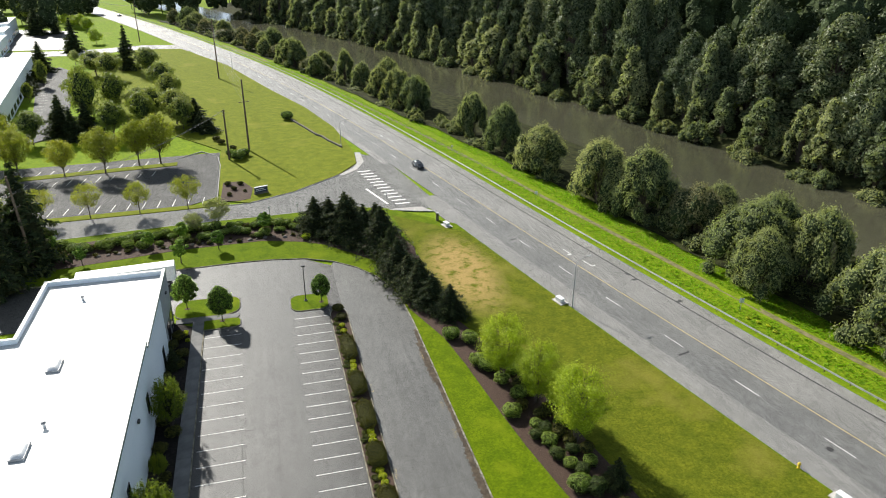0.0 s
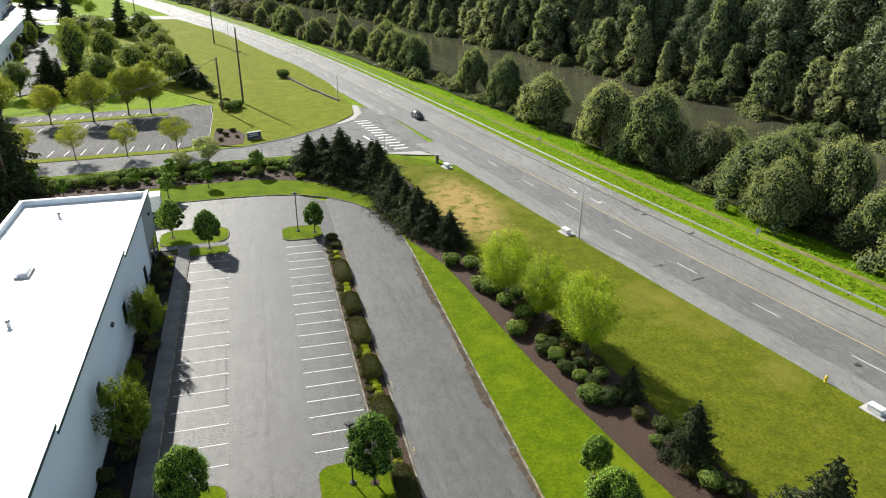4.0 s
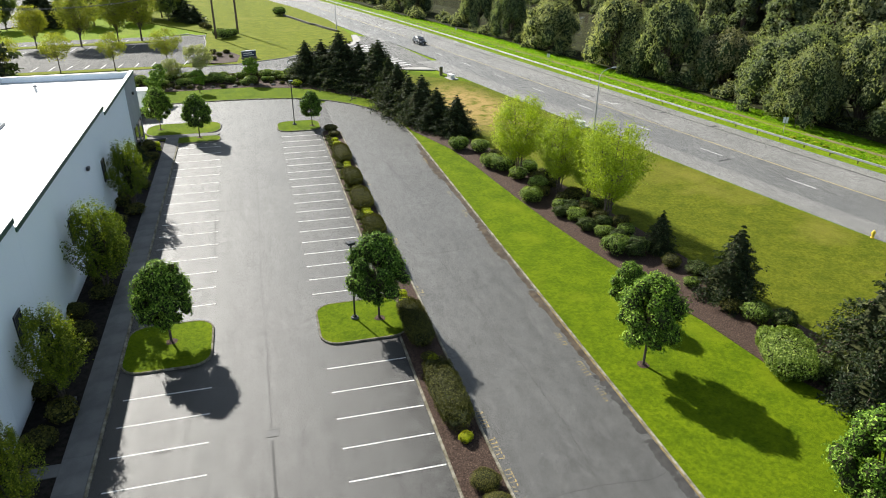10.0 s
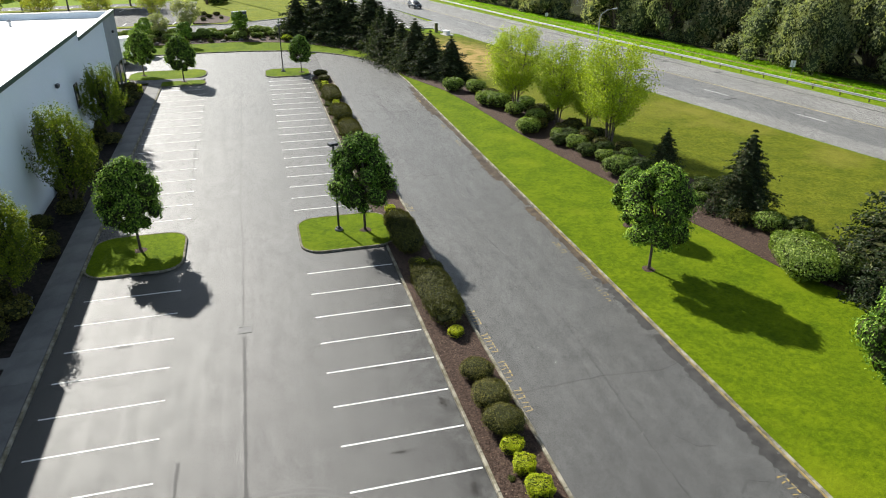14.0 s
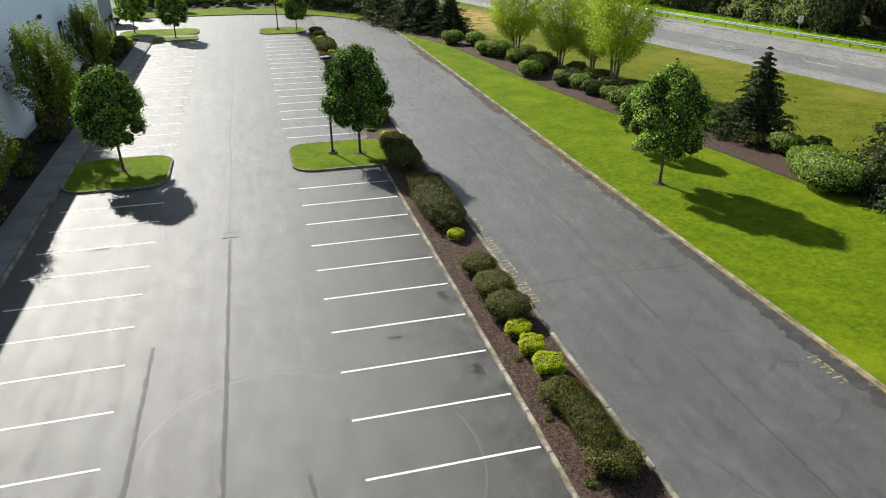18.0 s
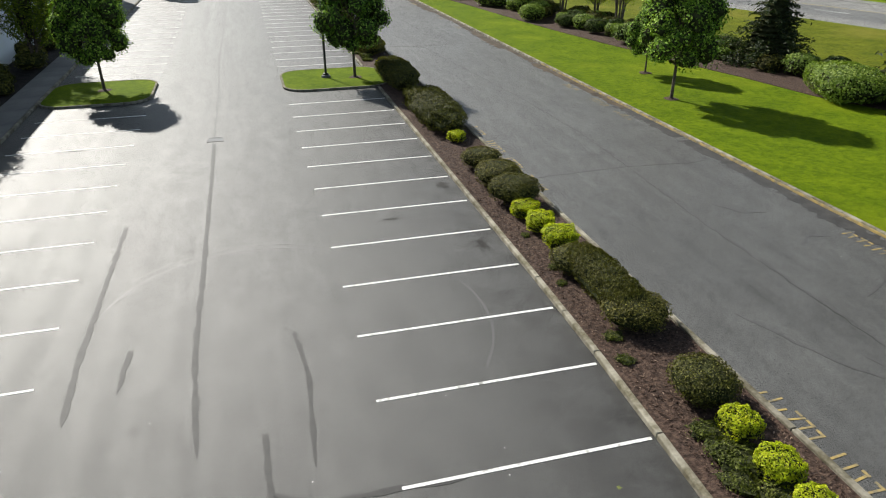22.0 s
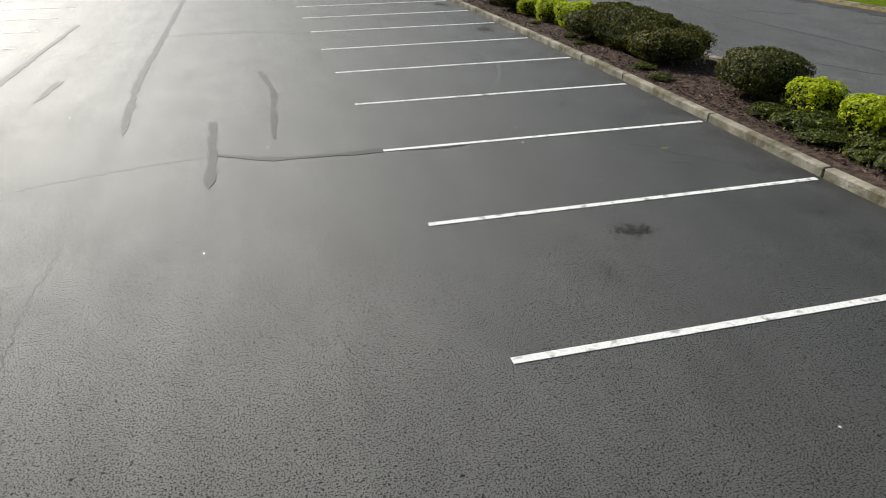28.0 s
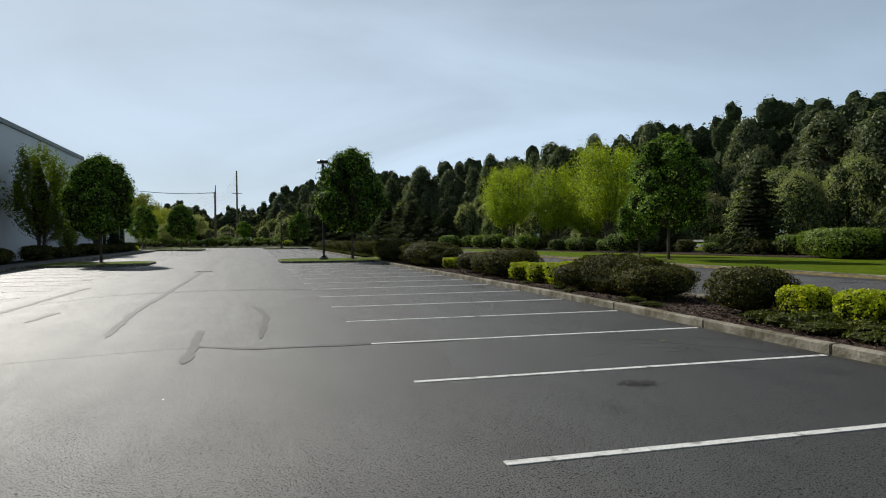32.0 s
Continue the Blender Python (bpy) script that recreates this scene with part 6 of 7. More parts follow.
# dirt track on the bank, following the slope
bm = bmesh.new()
prev = None
rnd = random.Random(12)
for y in range(-100, 420, 4):
    c = 7.8 - max(0, (y - 100) * 0.03)
    c = max(c, 4.0)
    row = []
    for o in (-0.75, -0.25, 0.25, 0.75):
        d = c + o * rnd.uniform(0.85, 1.2)
        x, yy = along(y, -d)
        row.append(bm.verts.new((x, yy, bank(d) + 0.03)))
    if prev:
        for i in range(3):
            bm.faces.new((prev[i], prev[i + 1], row[i + 1], row[i]))
    prev = row
tagged(part("dirt_track", bm, M["dirt"]), "narrow bare dirt track through the grass bank", "path", "", "structure")

# long grass on the bank
rg = np.random.default_rng(17)
cs, ws, ss = [], [], []
k = 34000
ys = 20 + rg.uniform(0, 1, k) ** 1.5 * 330
ds = np.where(rg.uniform(0, 1, k) < 0.22, rg.uniform(1.2, 6.2, k), rg.uniform(9.2, 21, k))
for y, d in zip(ys, ds):
    x, yy = along(y, -d)
    cs.append((x, yy, bank(d) + 0.1))
cs = np.array(cs)
tg = leaf_mesh("long_grass", cs, np.repeat([[0.2, 0.3, 0.9]], k, 0) + rg.normal(0, 0.5, (k, 3)), rg.uniform(0.16, 0.42, k), M["tall_grass"], rg, 0.3)
tagged(part("long_grass", tg, None), "long bright green grass on the river bank", "grass", "", "stuff")

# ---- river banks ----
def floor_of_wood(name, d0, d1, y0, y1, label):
    """A sheet of leaf litter and low brambles on the bank, tree shade in its colour, with an uneven edge."""
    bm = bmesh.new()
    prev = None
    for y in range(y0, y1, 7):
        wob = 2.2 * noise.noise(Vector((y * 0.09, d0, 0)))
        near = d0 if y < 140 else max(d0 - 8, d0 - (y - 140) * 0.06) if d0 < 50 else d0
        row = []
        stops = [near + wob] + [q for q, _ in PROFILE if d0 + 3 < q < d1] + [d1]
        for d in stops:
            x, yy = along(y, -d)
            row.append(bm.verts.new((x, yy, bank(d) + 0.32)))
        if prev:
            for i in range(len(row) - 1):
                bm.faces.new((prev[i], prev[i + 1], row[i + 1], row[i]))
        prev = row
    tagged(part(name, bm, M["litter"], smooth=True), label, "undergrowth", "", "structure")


floor_of_wood("undergrowth", 16.5, 50.5, -60, 560, "leaf litter and brambles under the riverside trees, darkened for shade")
floor_of_wood("undergrowth", 86.8, 270, -100, 660, "floor of the wood across the river, shade in its colour")
willow = lobed("willow_tree", "grey-green riverside willow with a full low crown", 13.4, 0.3, 7.4, 34, 440, 0.21, M["leaf_willow"], M["bark"], 11, size=(0.17, 0.34), stems=6, lumps=0.45)
willow_b = lobed("willow_tree", "grey-green riverside willow with a full low crown", 12.0, 0.2, 8.0, 36, 440, 0.21, M["leaf_willow"], M["bark"], 12, size=(0.15, 0.32), stems=6, lumps=0.45)
bronze = lobed("bronze_tree", "rounded riverside tree with brownish young leaves", 11.5, 0.8, 6.8, 30, 340, 0.23, M["leaf_bronze"], M["bark"], 112)
thicket = lobed("thicket_bush", "dense low thicket of pale brush on the bank", 4.6, 0.0, 4.0, 12, 150, 0.23, M["leaf_willow"], M["bark"], 14, girth=0.05, size=(0.25, 0.45))
rng = random.Random(5)
place(willow, 70.1, 160.0, -2.2, 0, 1.0, group="riverside trees")
place(willow_b, 84.5, 92.0, -2.4, 40, 1.12, 1.25, group="riverside trees")
place(bronze, 86.0, 112.0, -2.6, 0, 1.0, 1.05, group="riverside trees")
place(thicket, 61.0, 207.0, -1.8, 0, group="riverside thicket")
# the trees that stand apart on the near bank: x, y, width, height
for x, y, w, h, o in ((74.5, 134.0, 1.0, 1.2, willow), (79.0, 122.5, 0.85, 1.15, willow_b), (67.0, 181.0, 0.72, 1.12, willow), (63.5, 201.0, 0.62, 0.95, willow_b), (91.5, 96.0, 0.95, 1.15, willow), (80.5, 84.5, 0.7, 0.95, willow),
                      (92.0, 84.0, 0.8, 1.1, willow_b), (90.5, 68.0, 0.95, 1.05, willow_b), (97.0, 62.0, 0.9, 1.0, willow), (88.0, 56.0, 0.8, 0.9, willow_b), (104.0, 72.0, 0.75, 0.8, willow), (96.0, 118.0, 0.7, 0.75, willow), (84.0, 131.0, 0.7, 0.95, bronze), (78.5, 141.0, 0.6, 0.75, willow_b),
                      (52.5, 236.0, 0.78, 1.0, willow), (49.0, 250.0, 0.72, 0.95, willow_b), (56.0, 246.0, 0.7, 0.9, willow), (45.0, 266.0, 0.7, 0.9, willow), (50.0, 272.0, 0.7, 1.0, willow_b), (41.0, 284.0, 0.65, 0.85, willow), (100.0, 48.0, 1.0, 1.1, willow), (106.0, 58.0, 0.9, 1.0, willow_b)):
    again(o, x, y, bank(x - along(y, 0)[0]) - 0.2, rng.uniform(0, 360), w, h, group="riverside trees")
for i in range(26):
    y = 296 + i * 9.5
    dd = rng.uniform(11, 22)
    again(rng.choice((willow, willow_b, bronze)), *along(y + rng.uniform(-3, 3), -dd), bank(dd) - 0.1, rng.uniform(0, 360), rng.uniform(0.5, 0.95), rng.uniform(0.6, 1.05), group="riverside trees")
for i in range(84):
    y = 44 + i * 5.6 + rng.uniform(-2.5, 2.5)
    edge = 17 if y < 140 else max(11, 17 - (y - 140) * 0.06)
    dd = edge + rng.uniform(-0.5, 9) ** 1.0
    again(thicket, *along(y, -dd), bank(dd) - 0.1, rng.uniform(0, 360), rng.uniform(0.35, 0.95), rng.uniform(0.3, 0.85), group="riverside thicket")
alder = lobed("alder_tree", "grey-green alder leaning over the far river bank", 18.0, 0.5, 6.0, 26, 200, 0.4, M["leaf_bank"], M["bark"], 15, girth=0.2, size=(0.18, 0.36), lumps=0.45)
alder_b = lobed("alder_tree", "grey-green alder leaning over the far river bank", 21.0, 0.8, 5.2, 28, 200, 0.38, M["leaf_bank"], M["bark"], 115, girth=0.2, size=(0.2, 0.4), point=0.6, lumps=0.45)
place(alder, *along(110, -95), bank(95), 0, group="far bank trees")
place(alder_b, *along(126, -93), bank(93), 0, group="far bank trees")
cotton = lobed("cottonwood_tree", "tall dark cottonwood in the wood across the river", 38.0, 3.0, 8.6, 40, 300, 0.48, M["leaf_forest"], M["bark"], 13, girth=0.4, size=(0.22, 0.4), low=0.08)
cotton_b = lobed("cottonwood_tree", "tall dark cottonwood in the wood across the river", 34.0, 2.0, 9.6, 40, 300, 0.48, M["leaf_forest"], M["bark"], 113, girth=0.4, size=(0.2, 0.36), low=0.05, stems=5)
lime = lobed("tall_pale_tree", "tall yellow-green tree draped with creeper across the river", 30.0, 2.0, 5.6, 34, 280, 0.42, M["leaf_park"], M["bark"], 114, girth=0.3, size=(0.24, 0.42), point=0.5)
place(cotton, *along(90, -108), bank(108), 0, group="far bank trees")
place(cotton_b, *along(104, -112), bank(112), 0, group="far bank trees")
place(lime, 171, 150, 0.2, 0, group="far bank trees")
again(lime, 158, 196, -1, 70, 0.8, 0.85, group="far bank trees")
again(lime, 178, 118, 0.5, 150, 0.9, 1.0, group="far bank trees")
for i in range(48):
    dd = 88.6 + rng.uniform(-1, 2)
    again(thicket, *along(50 + i * 11.5 + rng.uniform(-5, 5), -dd), bank(dd) - 0.3, rng.uniform(0, 360), rng.uniform(0.6, 1.5), rng.uniform(0.6, 1.7), group="far bank thicket", label="brush overhanging the far river bank")
for i in range(78):
    y = 48 + i * 6.8
    dd = 91.5 + abs(rng.gauss(0, 3.5))
    k = rng.choice((0.45, 0.6, 0.8, 0.95, 1.1, 1.25))
    again(rng.choice((alder, alder_b)), *along(y + rng.uniform(-3, 3), -dd), bank(dd) - 0.2, rng.uniform(0, 360), k * rng.uniform(0.9, 1.1), k * rng.uniform(0.8, 1.25), group="far bank trees")
for i in range(62):
    y = 46 + i * 8.4
    dd = 106 + rng.uniform(-6, 7)
    again(rng.choice((cotton, cotton_b)), *along(y + rng.uniform(-4, 4), -dd), bank(dd) - 0.2, rng.uniform(0, 360), rng.uniform(0.75, 1.25), rng.uniform(0.75, 1.25), group="far bank trees")


def wood(name, label, spots, mat, seed, per=1200, leaf=0.66):
    """A far wood: many crowns and trunks in one mesh."""
    rg = np.random.default_rng(seed)
    bm, one = bmesh.new(), bmesh.new()
    bmesh.ops.create_icosphere(one, subdivisions=2, radius=1)
    ball = [np.array(v.co) for v in one.verts]
    faces = [[v.index for v in f.verts] for f in one.faces]
    one.free()
    C, W, S = [], [], []
    for x, y, z, h, r in spots:
        tube(bm, [(x, y, z - 0.5), (x, y, z + h * 0.8)], [0.35, 0.08], 4)
        nb = 20
        u = ball_points(rg, nb) * rg.uniform(0.3, 0.85, (nb, 1))
        u[:, :2] *= (1 - 0.35 * np.maximum(u[:, 2:], 0) ** 2)
        b = u * [r, r, h * 0.46] + [x, y, z + h * 0.54]
        k = per // nb
        d = ball_points(rg, nb * k) + np.repeat(u, k, 0) * 0.6 + [0, 0, 0.25]
        d /= np.linalg.norm(d, axis=1)[:, None]
        # solid balls in each crown whose dark colour stands for its inner shade
        for p in b:
            w = [r * 0.36, r * 0.36, r * 0.52] * rg.uniform(0.7, 1.3, (len(ball), 1))
            vs = [bm.verts.new(v) for v in p + np.array(ball) * w]
            for f in faces:
                bm.faces.new([vs[j] for j in f])
        C.append(np.repeat(b, k, 0) + d * [r * 0.4, r * 0.4, r * 0.58] * rg.uniform(0.75, 1.15, (nb * k, 1)))
        W.append(d * 0.6 + [0, 0, 0.75])
        S.append(rg.uniform(0.6, 1.2, nb * k) * leaf)
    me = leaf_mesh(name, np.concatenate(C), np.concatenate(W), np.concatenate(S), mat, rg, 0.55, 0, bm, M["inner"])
    return tagged(part(name, me, None), label, "wood", "", "stuff")


spots = []
for d0 in (122, 138, 158, 182, 212, 250):
    for i in range(38):
        y = 40 + i * 15 + rng.uniform(-6, 6)
        dd = d0 + rng.uniform(-6, 6)
        x, yy = along(y, -dd)
        spots.append((x, yy, bank(dd), rng.uniform(39, 51), rng.uniform(7, 10.5)))
wood("far_wood", "dense dark broadleaf wood beyond the river", spots, M["leaf_forest"], 51)
spots = []
for i in range(70):
    y = 560 + rng.uniform(0, 320)
    x, yy = along(y, rng.choice((-1, 1)) * rng.uniform(40, 200) if y > 640 else -rng.uniform(12, 110))
    spots.append((x, yy, 0, rng.uniform(22, 36), rng.uniform(6, 10)))
for i in range(60):
    spots.append((rng.uniform(-330, -120), rng.uniform(420, 640), 0, rng.uniform(16, 30), rng.uniform(6, 9)))
wood("distant_wood", "hazy line of trees beyond the road's end", spots, M["leaf_forest"], 52, 420, 1.1)

# ---- across the side street ----
front = broadleaf("street_tree", "young street tree with thin yellowish spring leaves", 8.2, 2.0, 3.7, 70, 48, 0.14, M["leaf_spring"], M["bark"], 25, solid=0.05, top=0.6, flat=0.2)
place(front, -49.5, 148.5, 0.1, group="far lot trees")
for x, y, s, a in ((-40, 148.4, 1.05, 40), (-29.9, 148.5, 1.0, 90), (-19.8, 148.8, 1.05, 150), (-59, 148, 1.0, 10), (-68, 147.5, 1.0, 80)):
    again(front, x, y, 0.1, a, s, group="far lot trees")
big = broadleaf("parking_tree", "broad shade tree with bronze-green spring leaves", 13.7, 2.2, 5.0, 120, 55, 0.2, M["leaf_spring"], M["bark"], 27, solid=0.1, girth=0.2, flat=0.3, top=0.55, blob=0.27)
place(big, -34.7, 186.6, 0.1, group="far lot trees")
for x, y, s, a in ((-29.3, 186.8, 1.05, 20), (-42.1, 181, 0.95, 70), (-51.8, 181, 0.75, 150), (-63, 183.8, 0.95, 200), (-69.7, 196.9, 1.0, 30), (-73, 181, 0.9, 60), (-82, 190, 1.0, 10), (-80, 229.3, 0.6, 90)):
    again(big, x, y, 0.1, a, s * 1.15, s * 1.05, group="far lot trees")
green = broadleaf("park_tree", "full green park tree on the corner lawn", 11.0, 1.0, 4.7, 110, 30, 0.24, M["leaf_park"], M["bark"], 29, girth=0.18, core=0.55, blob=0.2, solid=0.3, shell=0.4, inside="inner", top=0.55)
place(green, -45.6, 218.1, 0.05, 0, 1.15, 1.15, group="corner lawn trees")
for x, y, s, h, a in ((-28.6, 231.1, 1.05, 0.9, 30), (-55.1, 233.8, 1.0, 1.5, 90), (-37.5, 282.9, 1.05, 0.95, 200), (-47.5, 324.8, 1.15, 0.95, 60), (-69.8, 330.1, 1.25, 0.85, 120), (-41.4, 246.3, 0.9, 0.75, 20), (-67.5, 215.8, 0.85, 0.78, 50), (-85.7, 308.2, 0.5, 0.85, 100), (-84.1, 279.6, 0.4, 0.55, 170), (-36, 236, 0.95, 0.9, 220),
                      (-50, 252, 1.0, 1.1, 80), (-33, 262, 0.9, 0.9, 10), (-60, 250, 0.95, 1.2, 60), (-38, 226, 0.9, 0.95, 40), (-62, 318, 1.1, 0.9, 20), (-26, 224, 0.8, 0.8, 44), (-137.5, 542.6, 1.2, 1.45, 0), (-128, 560, 1.3, 1.5, 60), (-150, 548, 1.3, 1.4, 130)):
    again(green, x, y, 0.0, a, s * 1.15, h * 1.15, group="corner lawn trees")
pale = broadleaf("pale_tree", "small silvery tree in the far street planting", 7.7, 1.5, 3.2, 50, 40, 0.22, M["leaf_willow"], M["bark_pale"], 35, solid=0.1)
place(pale, -84.4, 362.3, 0.0, group="far pale trees")
again(pale, -96, 352, 0, 60, 0.8, group="far pale trees")
again(pale, -78, 356, 0, 160, 0.9, group="far pale trees")
spruce_far = conifer("far_conifer", "tall dark conifer beyond the lot", 8.0, 2.7, 45, 30, whorls=16, leaf=0.3)
place(spruce_far, -56.6, 216.9, 0.0, 0, 1.5, 1.3, group="far conifers")
for x, y, s, h, a in ((-57.9, 341.9, 1.5, 1.9, 0), (-93.1, 404.1, 1.5, 1.7, 60), (-22.8, 233.6, 1.35, 1.05, 20), (-18.0, 217.4, 1.0, 0.66, 70), (-20.5, 221, 1.1, 0.8, 10), (-60.5, 221, 1.4, 1.6, 130), (-54, 224, 1.3, 1.5, 50), (-62, 228, 1.4, 1.6, 10), (-94.8, 344.6, 1.7, 1.3, 30), (-87.2, 290.6, 0.9, 0.55, 0), (-88.2, 297, 1.1, 0.7, 50), (-90, 306, 1.0, 0.8, 90), (-90.5, 318, 1.2, 1.0, 90),
                      (-130, 486, 2.0, 1.6, 0), (-120, 488.8, 1.0, 0.85, 50), (-46, 127, 1.7, 1.9, 0), (-50, 122, 1.9, 2.1, 40), (-53, 128, 1.7, 1.8, 80), (-48.5, 116, 1.4, 1.4, 120), (-55, 118, 1.7, 1.7, 10)):
    again(spruce_far, x, y, 0.0, a, s * 0.95, h * (1 if y < 150 or y > 330 else 0.72), group="far conifers", label="tall dark conifer beyond the lot")
sallow = broadleaf("golden_tree", "round yellow-green tree beside the far road", 8.5, 1.0, 4.4, 60, 48, 0.28, M["leaf_birch"], M["bark"], 33)
place(sallow, -87.7, 435.3, 0, 0, 1.2, 1.0, group="far golden trees")
for x, y, s in ((-110.3, 513.6, 1.15), (-123.4, 532.7, 0.95), (-104, 500, 1.0), (-95.6, 345, 0.7), (-116, 520, 1.0)):
    again(sallow, x, y, 0, x * 7, s, group="far golden trees")

# far lot: strips, stall lines, kerbs
for name, pts in (("lot_strip", [(-75, 146.0), (-51, 147.4), (-13.6, 149.5), (-13.6, 151.4), (-20, 151.4), (-51.7, 150.2), (-75, 149.4)]), ("lot_strip", [(-80, 177.5), (-62, 179.4), (-25, 184.0), (-25, 187.0), (-62, 182.6), (-80, 181)])):
    ob = tagged(part(name, slab(pts, -0.1, 0.09), M["field"]), "grass strip with trees in the far parking lot", "lawn", "", "structure")
for i in range(17):
    x = -69 + i * 3.25
    dash(far_lot, (x, 151.6 + 0.02 * (x + 50)), (x + 0.35, 156.0 + 0.02 * (x + 50)), 0.13, M["white_paint"], -0.014, 0.006, "stall_line")
    yy = 181 + (x + 43) * 0.12
    if x < -27:
        dash(far_lot, (x, yy - 2.4), (x - 0.5, yy - 6.4), 0.13, M["white_paint"], -0.014, 0.006, "stall_line")
        dash(far_lot, (x, yy + 3.2), (x + 0.5, yy + 7.4), 0.13, M["white_paint"], -0.014, 0.006, "stall_line")
kerb(far_lot, [(-13.7, 152), (-13.7, 181), (-14.6, 190), (-19.2, 196), (-26, 189.6)], M["concrete"])
tagged(part("far_street", slab([(-150, 395), (-88, 392), (-60, 408), (-39, 400), (-32, 392), (-36, 420), (-62, 424), (-92, 410), (-150, 412)], -0.12, -0.03), M["road_pale"]), "pale side road joining far off", "road", "", "structure")
tagged(part("far_parking_lot", slab([(-150, 420), (-95, 415), (-112, 500), (-160, 520)], -0.12, -0.03), M["lot"]), "distant asphalt parking lot", "parking lot", "", "structure")


def office(x, y, w, l, h, turn, steps, label):
    """A long low office block with window bays along its front."""
    t = thing("office_building", label, "building", "far buildings", at=pose(x, y, 0, 0, 0, turn))
    part("wall", boxes(((-w / 2, l / 2, h / 2), (w, l, h))), M["wall"], t)
    part("roof", boxes(((-w / 2, l / 2, h - 0.02), (w - 0.8, l - 0.8, 0.3))), M["roof"], t)
    part("parapet", boxes(((0.02, l / 2, h + 0.2), (0.3, l + 0.2, 0.5)), ((-w / 2, 0.0, h + 0.2), (w, 0.3, 0.5))), M["wall"], t)
    k = int(l / 9)
    for i in range(k):
        wd = part("window", boxes(((0.03, 4.5 + 9 * i, 1.9), (0.1, 5.2, 1.9))), M["glass"], t)
        part("window_frame", boxes(((0.07, 4.5 + 9 * i, 2.9), (0.08, 5.4, 0.12)), ((0.07, 4.5 + 9 * i, 0.9), (0.08, 5.4, 0.12)), ((0.07, 4.5 + 9 * i, 1.9), (0.08, 0.12, 1.9))), M["grey"], wd)
    for i in range(steps):
        part("bay", boxes(((-6 - 9 * i, -0.6, h / 2 - 0.5), (5, 1.0, h - 1.5))), M["wall"], t)


office(-79, 231, 60, 108, 8.0, 9, 2, "long white warehouse beyond the far parking lot")
office(-124, 392, 60, 34, 7.0, 9, 3, "white office block with stepped roofs far off")
office(-132, 432, 60, 26, 8.0, 9, 3, "white office block with stepped roofs far off")
office(-138, 462, 60, 40, 9.0, 9, 3, "white office block with stepped roofs far off")

# utility poles and wires
def utility_pole(x, y, h, arms, turn, lean=0.0):
    t = thing("utility_pole", "tall weathered wooden utility pole with crossarms", "utility pole", "utility poles", at=pose(x, y, -0.1, 0, lean, turn))
    part("pole", tube(bmesh.new(), [(0, 0, -0.3), (0, 0, h * 0.5), (0, 0, h)], [0.3, 0.25, 0.19], 9), M["wood"], t)
    for z in arms:
        a = part("crossarm", boxes(((0, 0, z), (2.8, 0.12, 0.14))), M["wood"], t)
        for s in (-1.25, -0.5, 0.5, 1.25):
            part("insulator", tube(bmesh.new(), [(s, 0, z + 0.06), (s, 0, z + 0.26)], [0.05, 0.03], 6), M["grey"], a)


POLES = [(-45.1, 123.6, 18.5), (-11.4, 186, 14.0), (-6.0, 193.7, 20.4), (-17.5, 309.7, 25.0), (-65.3, 440, 22.0), (-120, 560, 22.0)]
utility_pole(*POLES[0], (15.0, 12.5), 70, -3)
utility_pole(*POLES[1], (13.6, 12.8), 80)
utility_pole(*POLES[2], (14.2,), 12)
utility_pole(*POLES[3], (), 12)
utility_pole(*POLES[4], (20.0, 18.0), 20)
utility_pole(*POLES[5], (20.0, 18.0), 20)


def wire(a, b, sag):
    c = bpy.data.curves.new("wire", "CURVE")
    c.dimensions, c.bevel_depth = "3D", 0.018
    s = c.splines.new("POLY")
    s.points.add(14)
    for i in range(15):
        f = i / 14
        s.points[i].co = (a[0] + (b[0] - a[0]) * f, a[1] + (b[1] - a[1]) * f, a[2] + (b[2] - a[2]) * f - sag * 4 * f * (1 - f), 1)
    c.materials.append(M["black"])
    tagged(new("wire", c), "thin sagging overhead power wire", "wire", "overhead wires")


for k, dz in enumerate((0.3, 1.6, 2.9, 4.2, 6.0)):
    wire((POLES[2][0], POLES[2][1], 20.2 - dz), (POLES[3][0], POLES[3][1], 22.5 - dz), 3)
    wire((POLES[3][0], POLES[3][1], 22.5 - dz), (POLES[4][0], POLES[4][1], 20.5 - dz), 3)
for o in (-1.2, -0.5, 0.5, 1.2):
    wire((POLES[1][0] + o * 0.2, POLES[1][1] + o, 13.8), (POLES[0][0] + o * 0.3, POLES[0][1] + o, 15.2), 2.2)
    wire((POLES[0][0] + o * 0.3, POLES[0][1] + o, 15.2), (-110 + o, 60 + o, 15.0), 2.5)
    wire((POLES[4][0] + o, POLES[4][1], 20.2), (POLES[5][0] + o, POLES[5][1], 20.2), 3)

# corner sign, low wall and its planting
sign = thing("monument_sign", "low business sign with dark blue panels on a base", "sign", at=pose(-3.6, 155.8, 0.05, 0, 0, 20))
part("base", boxes(((0, 0, 0.2), (3.4, 0.7, 0.5)), bevel=0.03), M["stone"], sign)
part("panel", boxes(((0, 0, 1.05), (3.2, 0.35, 1.2)), bevel=0.03), M["blue"], sign)
part("top_band", boxes(((0, 0, 1.7), (3.3, 0.42, 0.14)), bevel=0.02), M["sign_white"], sign)
part("lettering_bar", boxes(((-0.3, -0.185, 1.25), (2.0, 0.02, 0.22)), ((-0.1, -0.185, 0.85), (2.4, 0.02, 0.14))), M["sign_white"], sign)
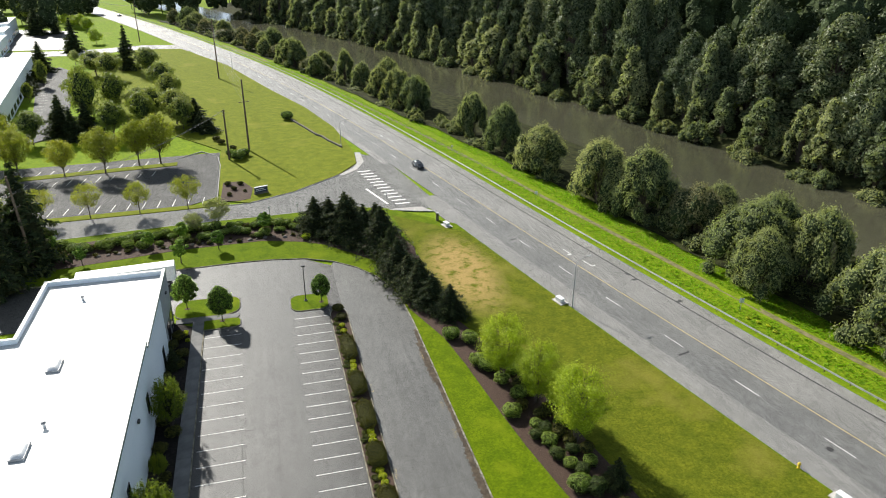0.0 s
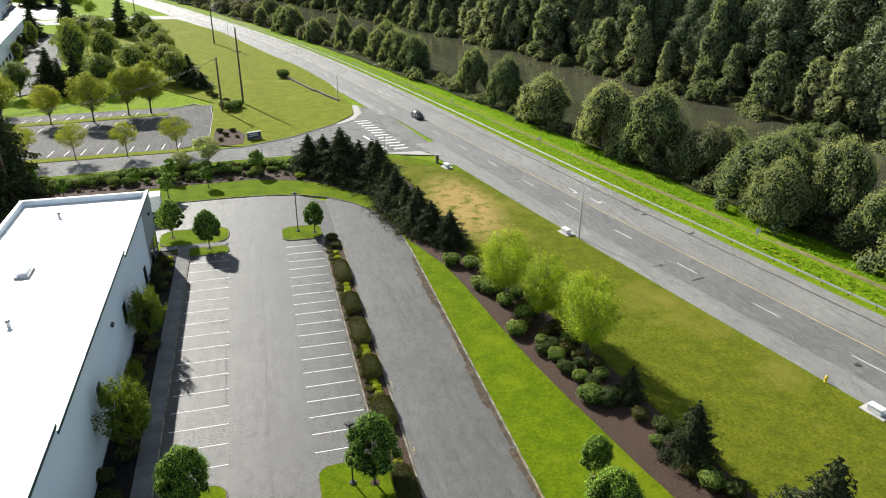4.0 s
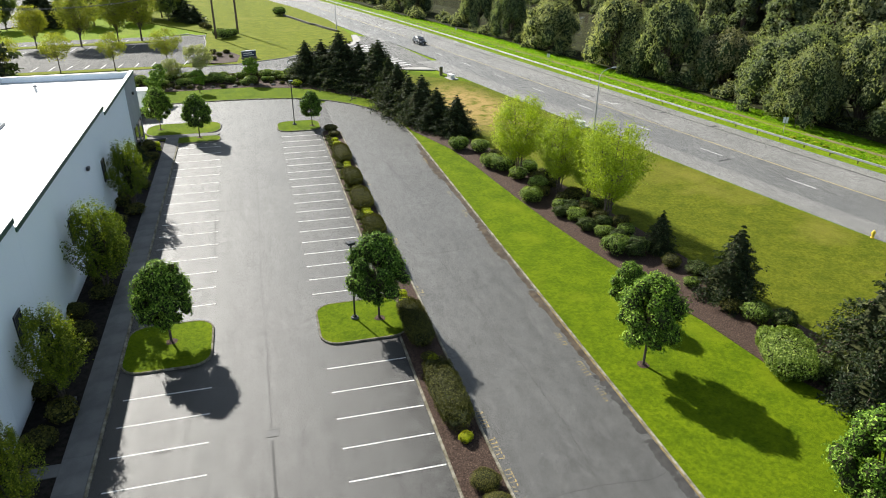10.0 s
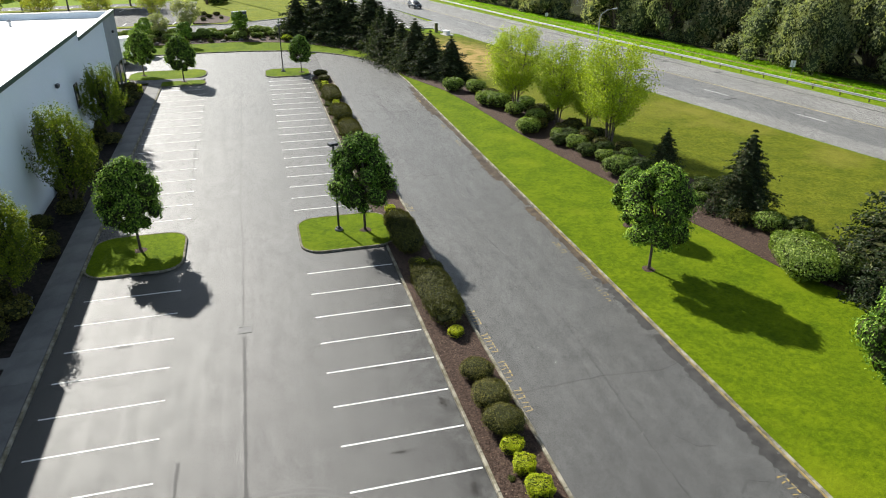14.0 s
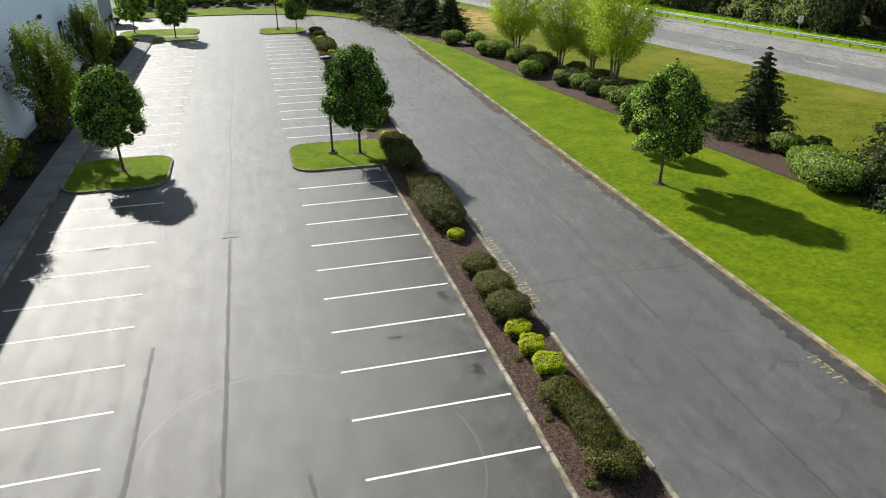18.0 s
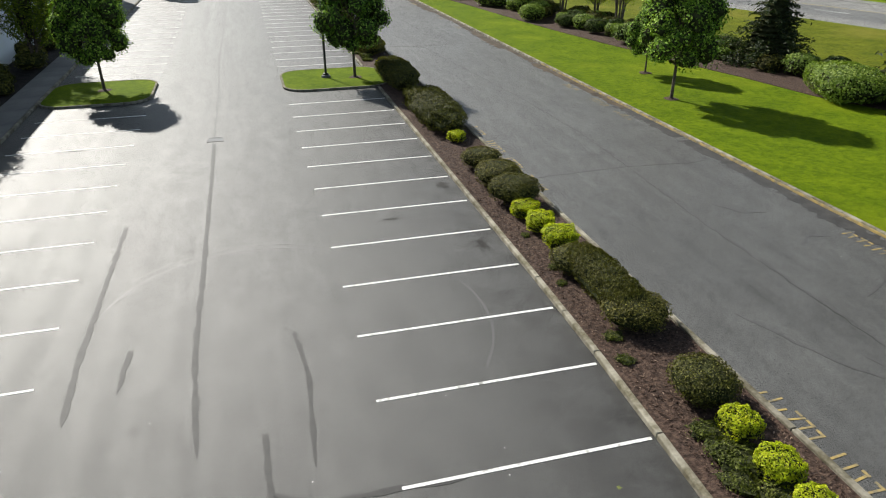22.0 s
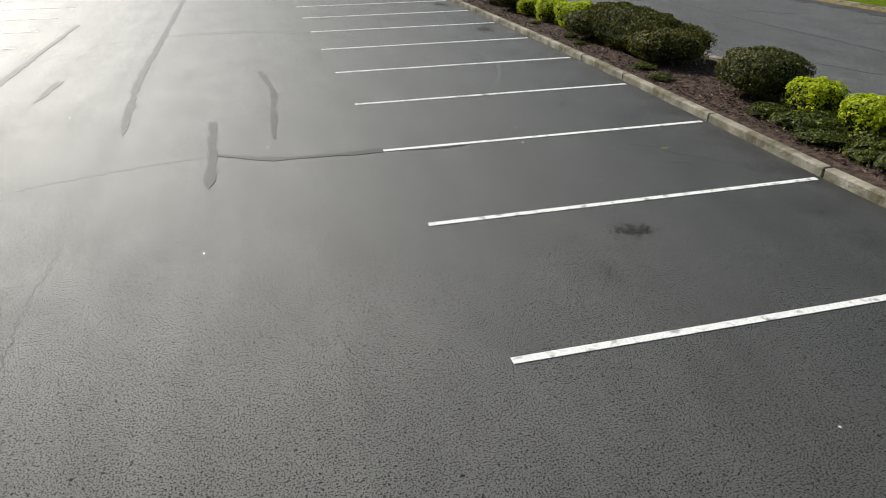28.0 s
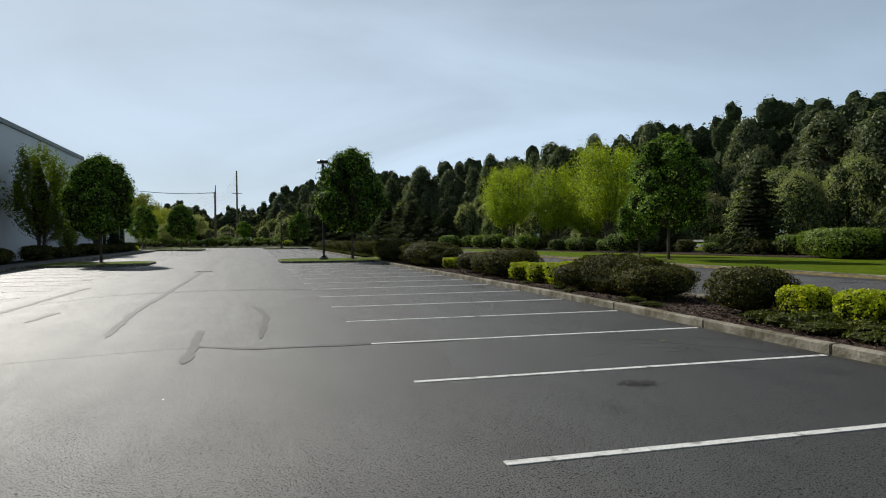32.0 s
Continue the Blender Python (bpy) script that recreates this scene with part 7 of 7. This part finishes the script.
tagged(part("sign_bed", slab([(-13, 152.6), (-9, 151.6), (-6.2, 152.6), (-5.5, 160), (-8, 166), (-12.6, 166)], -0.1, 0.12), M["mulch"]), "mulched planting bed round the sign", "flower bed", "", "structure")
for i, (x, y, s, o) in enumerate(((-11, 156, 0.8, wallbush), (-10, 160, 0.9, wallbush), (-8.5, 163.5, 0.9, wallbush), (-11.5, 163.8, 1.0, wallbush), (-7.4, 158, 0.6, wallbush), (-9, 186, 1.4, bushes[0]), (-7.5, 189, 1.2, bushes[1]), (-11, 190, 1.1, bushes[0]), (-10.5, 196, 1.2, wallbush), (-14, 203, 1.4, wallbush), (-15.5, 207, 1.4, wallbush), (6.8, 229, 1.6, bushes[1]))):
    again(o, x, y, 0.08, i * 50, s, group="corner shrubs", label="dark shrub on the corner lawn")
low = thing("low_wall", "low dark stone retaining wall on the corner lawn", "wall")
wl_pts = [(7.9, 227.6), (11.2, 216.8), (14.3, 206.0), (15.8, 203.5), (17.0, 198.8), (20.2, 190.3)]
for (ax, ay), (bx, by) in zip(wl_pts, wl_pts[1:]):
    d = Vector((bx - ax, by - ay))
    for i in range(max(1, int(d.length / 1.2))):
        f = (i + 0.5) / max(1, int(d.length / 1.2))
        part("stone", STONES.setdefault("stone", mesh_of(boxes(((0, 0, 0.25), (1.17, 0.5, 0.75)), bevel=0.05), "stone", M["stone"])), None, low, at=pose(ax + d.x * f, ay + d.y * f, 0, 0, 0, math.degrees(math.atan2(d.y, d.x))))


# ---- vehicles ----
def car(x, y, turn, paint, label, name="suv"):
    t = thing(name, label, "car", "vehicles", at=pose(x, y, 0.0, 0, 0, turn))
    bm = bmesh.new()
    prof = [(-2.3, 0.45), (-2.35, 0.75), (-2.2, 1.0), (-1.15, 1.1), (-0.45, 1.6), (0.4, 1.7), (1.6, 1.66), (2.2, 1.15), (2.32, 0.9), (2.3, 0.45)]
    rowl = []
    for s, k in ((-0.92, 0.0), (0.92, 0.0)):
        rowl.append([bm.verts.new((s * (0.8 if z > 1.2 else 1.0), x_, z)) for x_, z in prof])
    n = len(prof)
    for i in range(n):
        bm.faces.new((rowl[0][i], rowl[0][(i + 1) % n], rowl[1][(i + 1) % n], rowl[1][i]))
    bm.faces.new(rowl[0])
    bm.faces.new(rowl[1][::-1])
    bmesh.ops.recalc_face_normals(bm, faces=bm.faces)
    bmesh.ops.bevel(bm, geom=list(bm.edges), offset=0.07, segments=2, affect="EDGES")
    part("body", bm, paint, t, smooth=True)
    part("windscreen", boxes(((0, -0.83, 1.36), (1.35, 0.62, 0.04))), M["glass"], t).rotation_euler.x = 0
    for s in (-1, 1):
        part("side_window", boxes(((s * 0.84, 0.55, 1.36), (0.06, 1.9, 0.36)), bevel=0.02), M["glass"], t)
        part("headlight", boxes(((s * 0.68, -2.24, 0.86), (0.34, 0.14, 0.16)), bevel=0.03), M["sign_white"], t)
        part("tail_light", boxes(((s * 0.72, 2.26, 0.98), (0.2, 0.12, 0.26)), bevel=0.03), M["tail"], t)
        for yy in (-1.42, 1.4):
            w = part("wheel", tube(bmesh.new(), [(s * 0.72, yy, 0.34), (s * 0.94, yy, 0.34)], 0.34, 18), M["rubber"], t)
            part("rim", tube(bmesh.new(), [(s * 0.93, yy, 0.34), (s * 0.955, yy, 0.34)], 0.21, 12), M["steel"], w)
    return t


M["tail"] = surface("red lamp lens", (0.25, 0.01, 0.01), (0.3, 0.015, 0.012), 4, 30, 0.25, 0.5, 0.0)
M["car_dark"] = surface("dark blue-black car paint", (0.012, 0.016, 0.022), (0.016, 0.02, 0.028), 1, 30, 0.18, 0.7, 0.0)
M["car_silver"] = surface("silver car paint", (0.4, 0.41, 0.42), (0.45, 0.46, 0.47), 1, 30, 0.25, 0.6, 0.0, metal=0.4)
car(37.6, 166.6, 12, M["car_dark"], "dark sport utility car on the main road")
car(-74, 214, 100, M["car_silver"], "silver parked car in the far lot", "parked_car")
car(-77, 205, 100, M["car_dark"], "dark parked car in the far lot", "parked_car")
car(-91, 389, 80, M["car_dark"], "dark car parked far off", "parked_car")
car(-98, 590, 25, M["car_dark"], "dark car far along the road", "parked_car")

truck = thing("semi_truck", "white semi truck with a long white box trailer", "truck", at=pose(-19.2, 111.8, 0.0, 0, 0, 4.5))
tr = part("trailer", boxes(((-8.0, 0, 2.5), (15.8, 2.6, 2.8)), bevel=0.04), M["sign_white"], truck)
part("lettering_bar", boxes(((-8.6, -1.315, 2.6), (3.4, 0.02, 0.55))), M["black"], tr)
part("underframe", boxes(((-8.0, 0, 1.0), (14.5, 1.0, 0.3))), M["black"], tr)
cabp = part("cab", boxes(((-18.4, 0, 1.9), (2.6, 2.45, 2.6)), ((-20.4, 0, 1.35), (1.7, 2.0, 1.3)), bevel=0.15), M["sign_white"], truck)
part("windscreen", boxes(((-19.72, 0, 2.5), (0.06, 2.0, 0.8))), M["glass"], cabp)
for s in (-1, 1):
    part("side_window", boxes(((-18.9, s * 1.235, 2.45), (0.9, 0.04, 0.7))), M["glass"], cabp)
for x in (-1.6, -2.9, -14.6, -15.9, -20.6):
    for s in (-1, 1):
        w = part("wheel", tube(bmesh.new(), [(x, s * 0.75, 0.5), (x, s * 1.2, 0.5)], 0.5, 16), M["rubber"], truck)
        part("rim", tube(bmesh.new(), [(x, s * 1.19, 0.5), (x, s * 1.21, 0.5)], 0.28, 12), M["steel"], w)
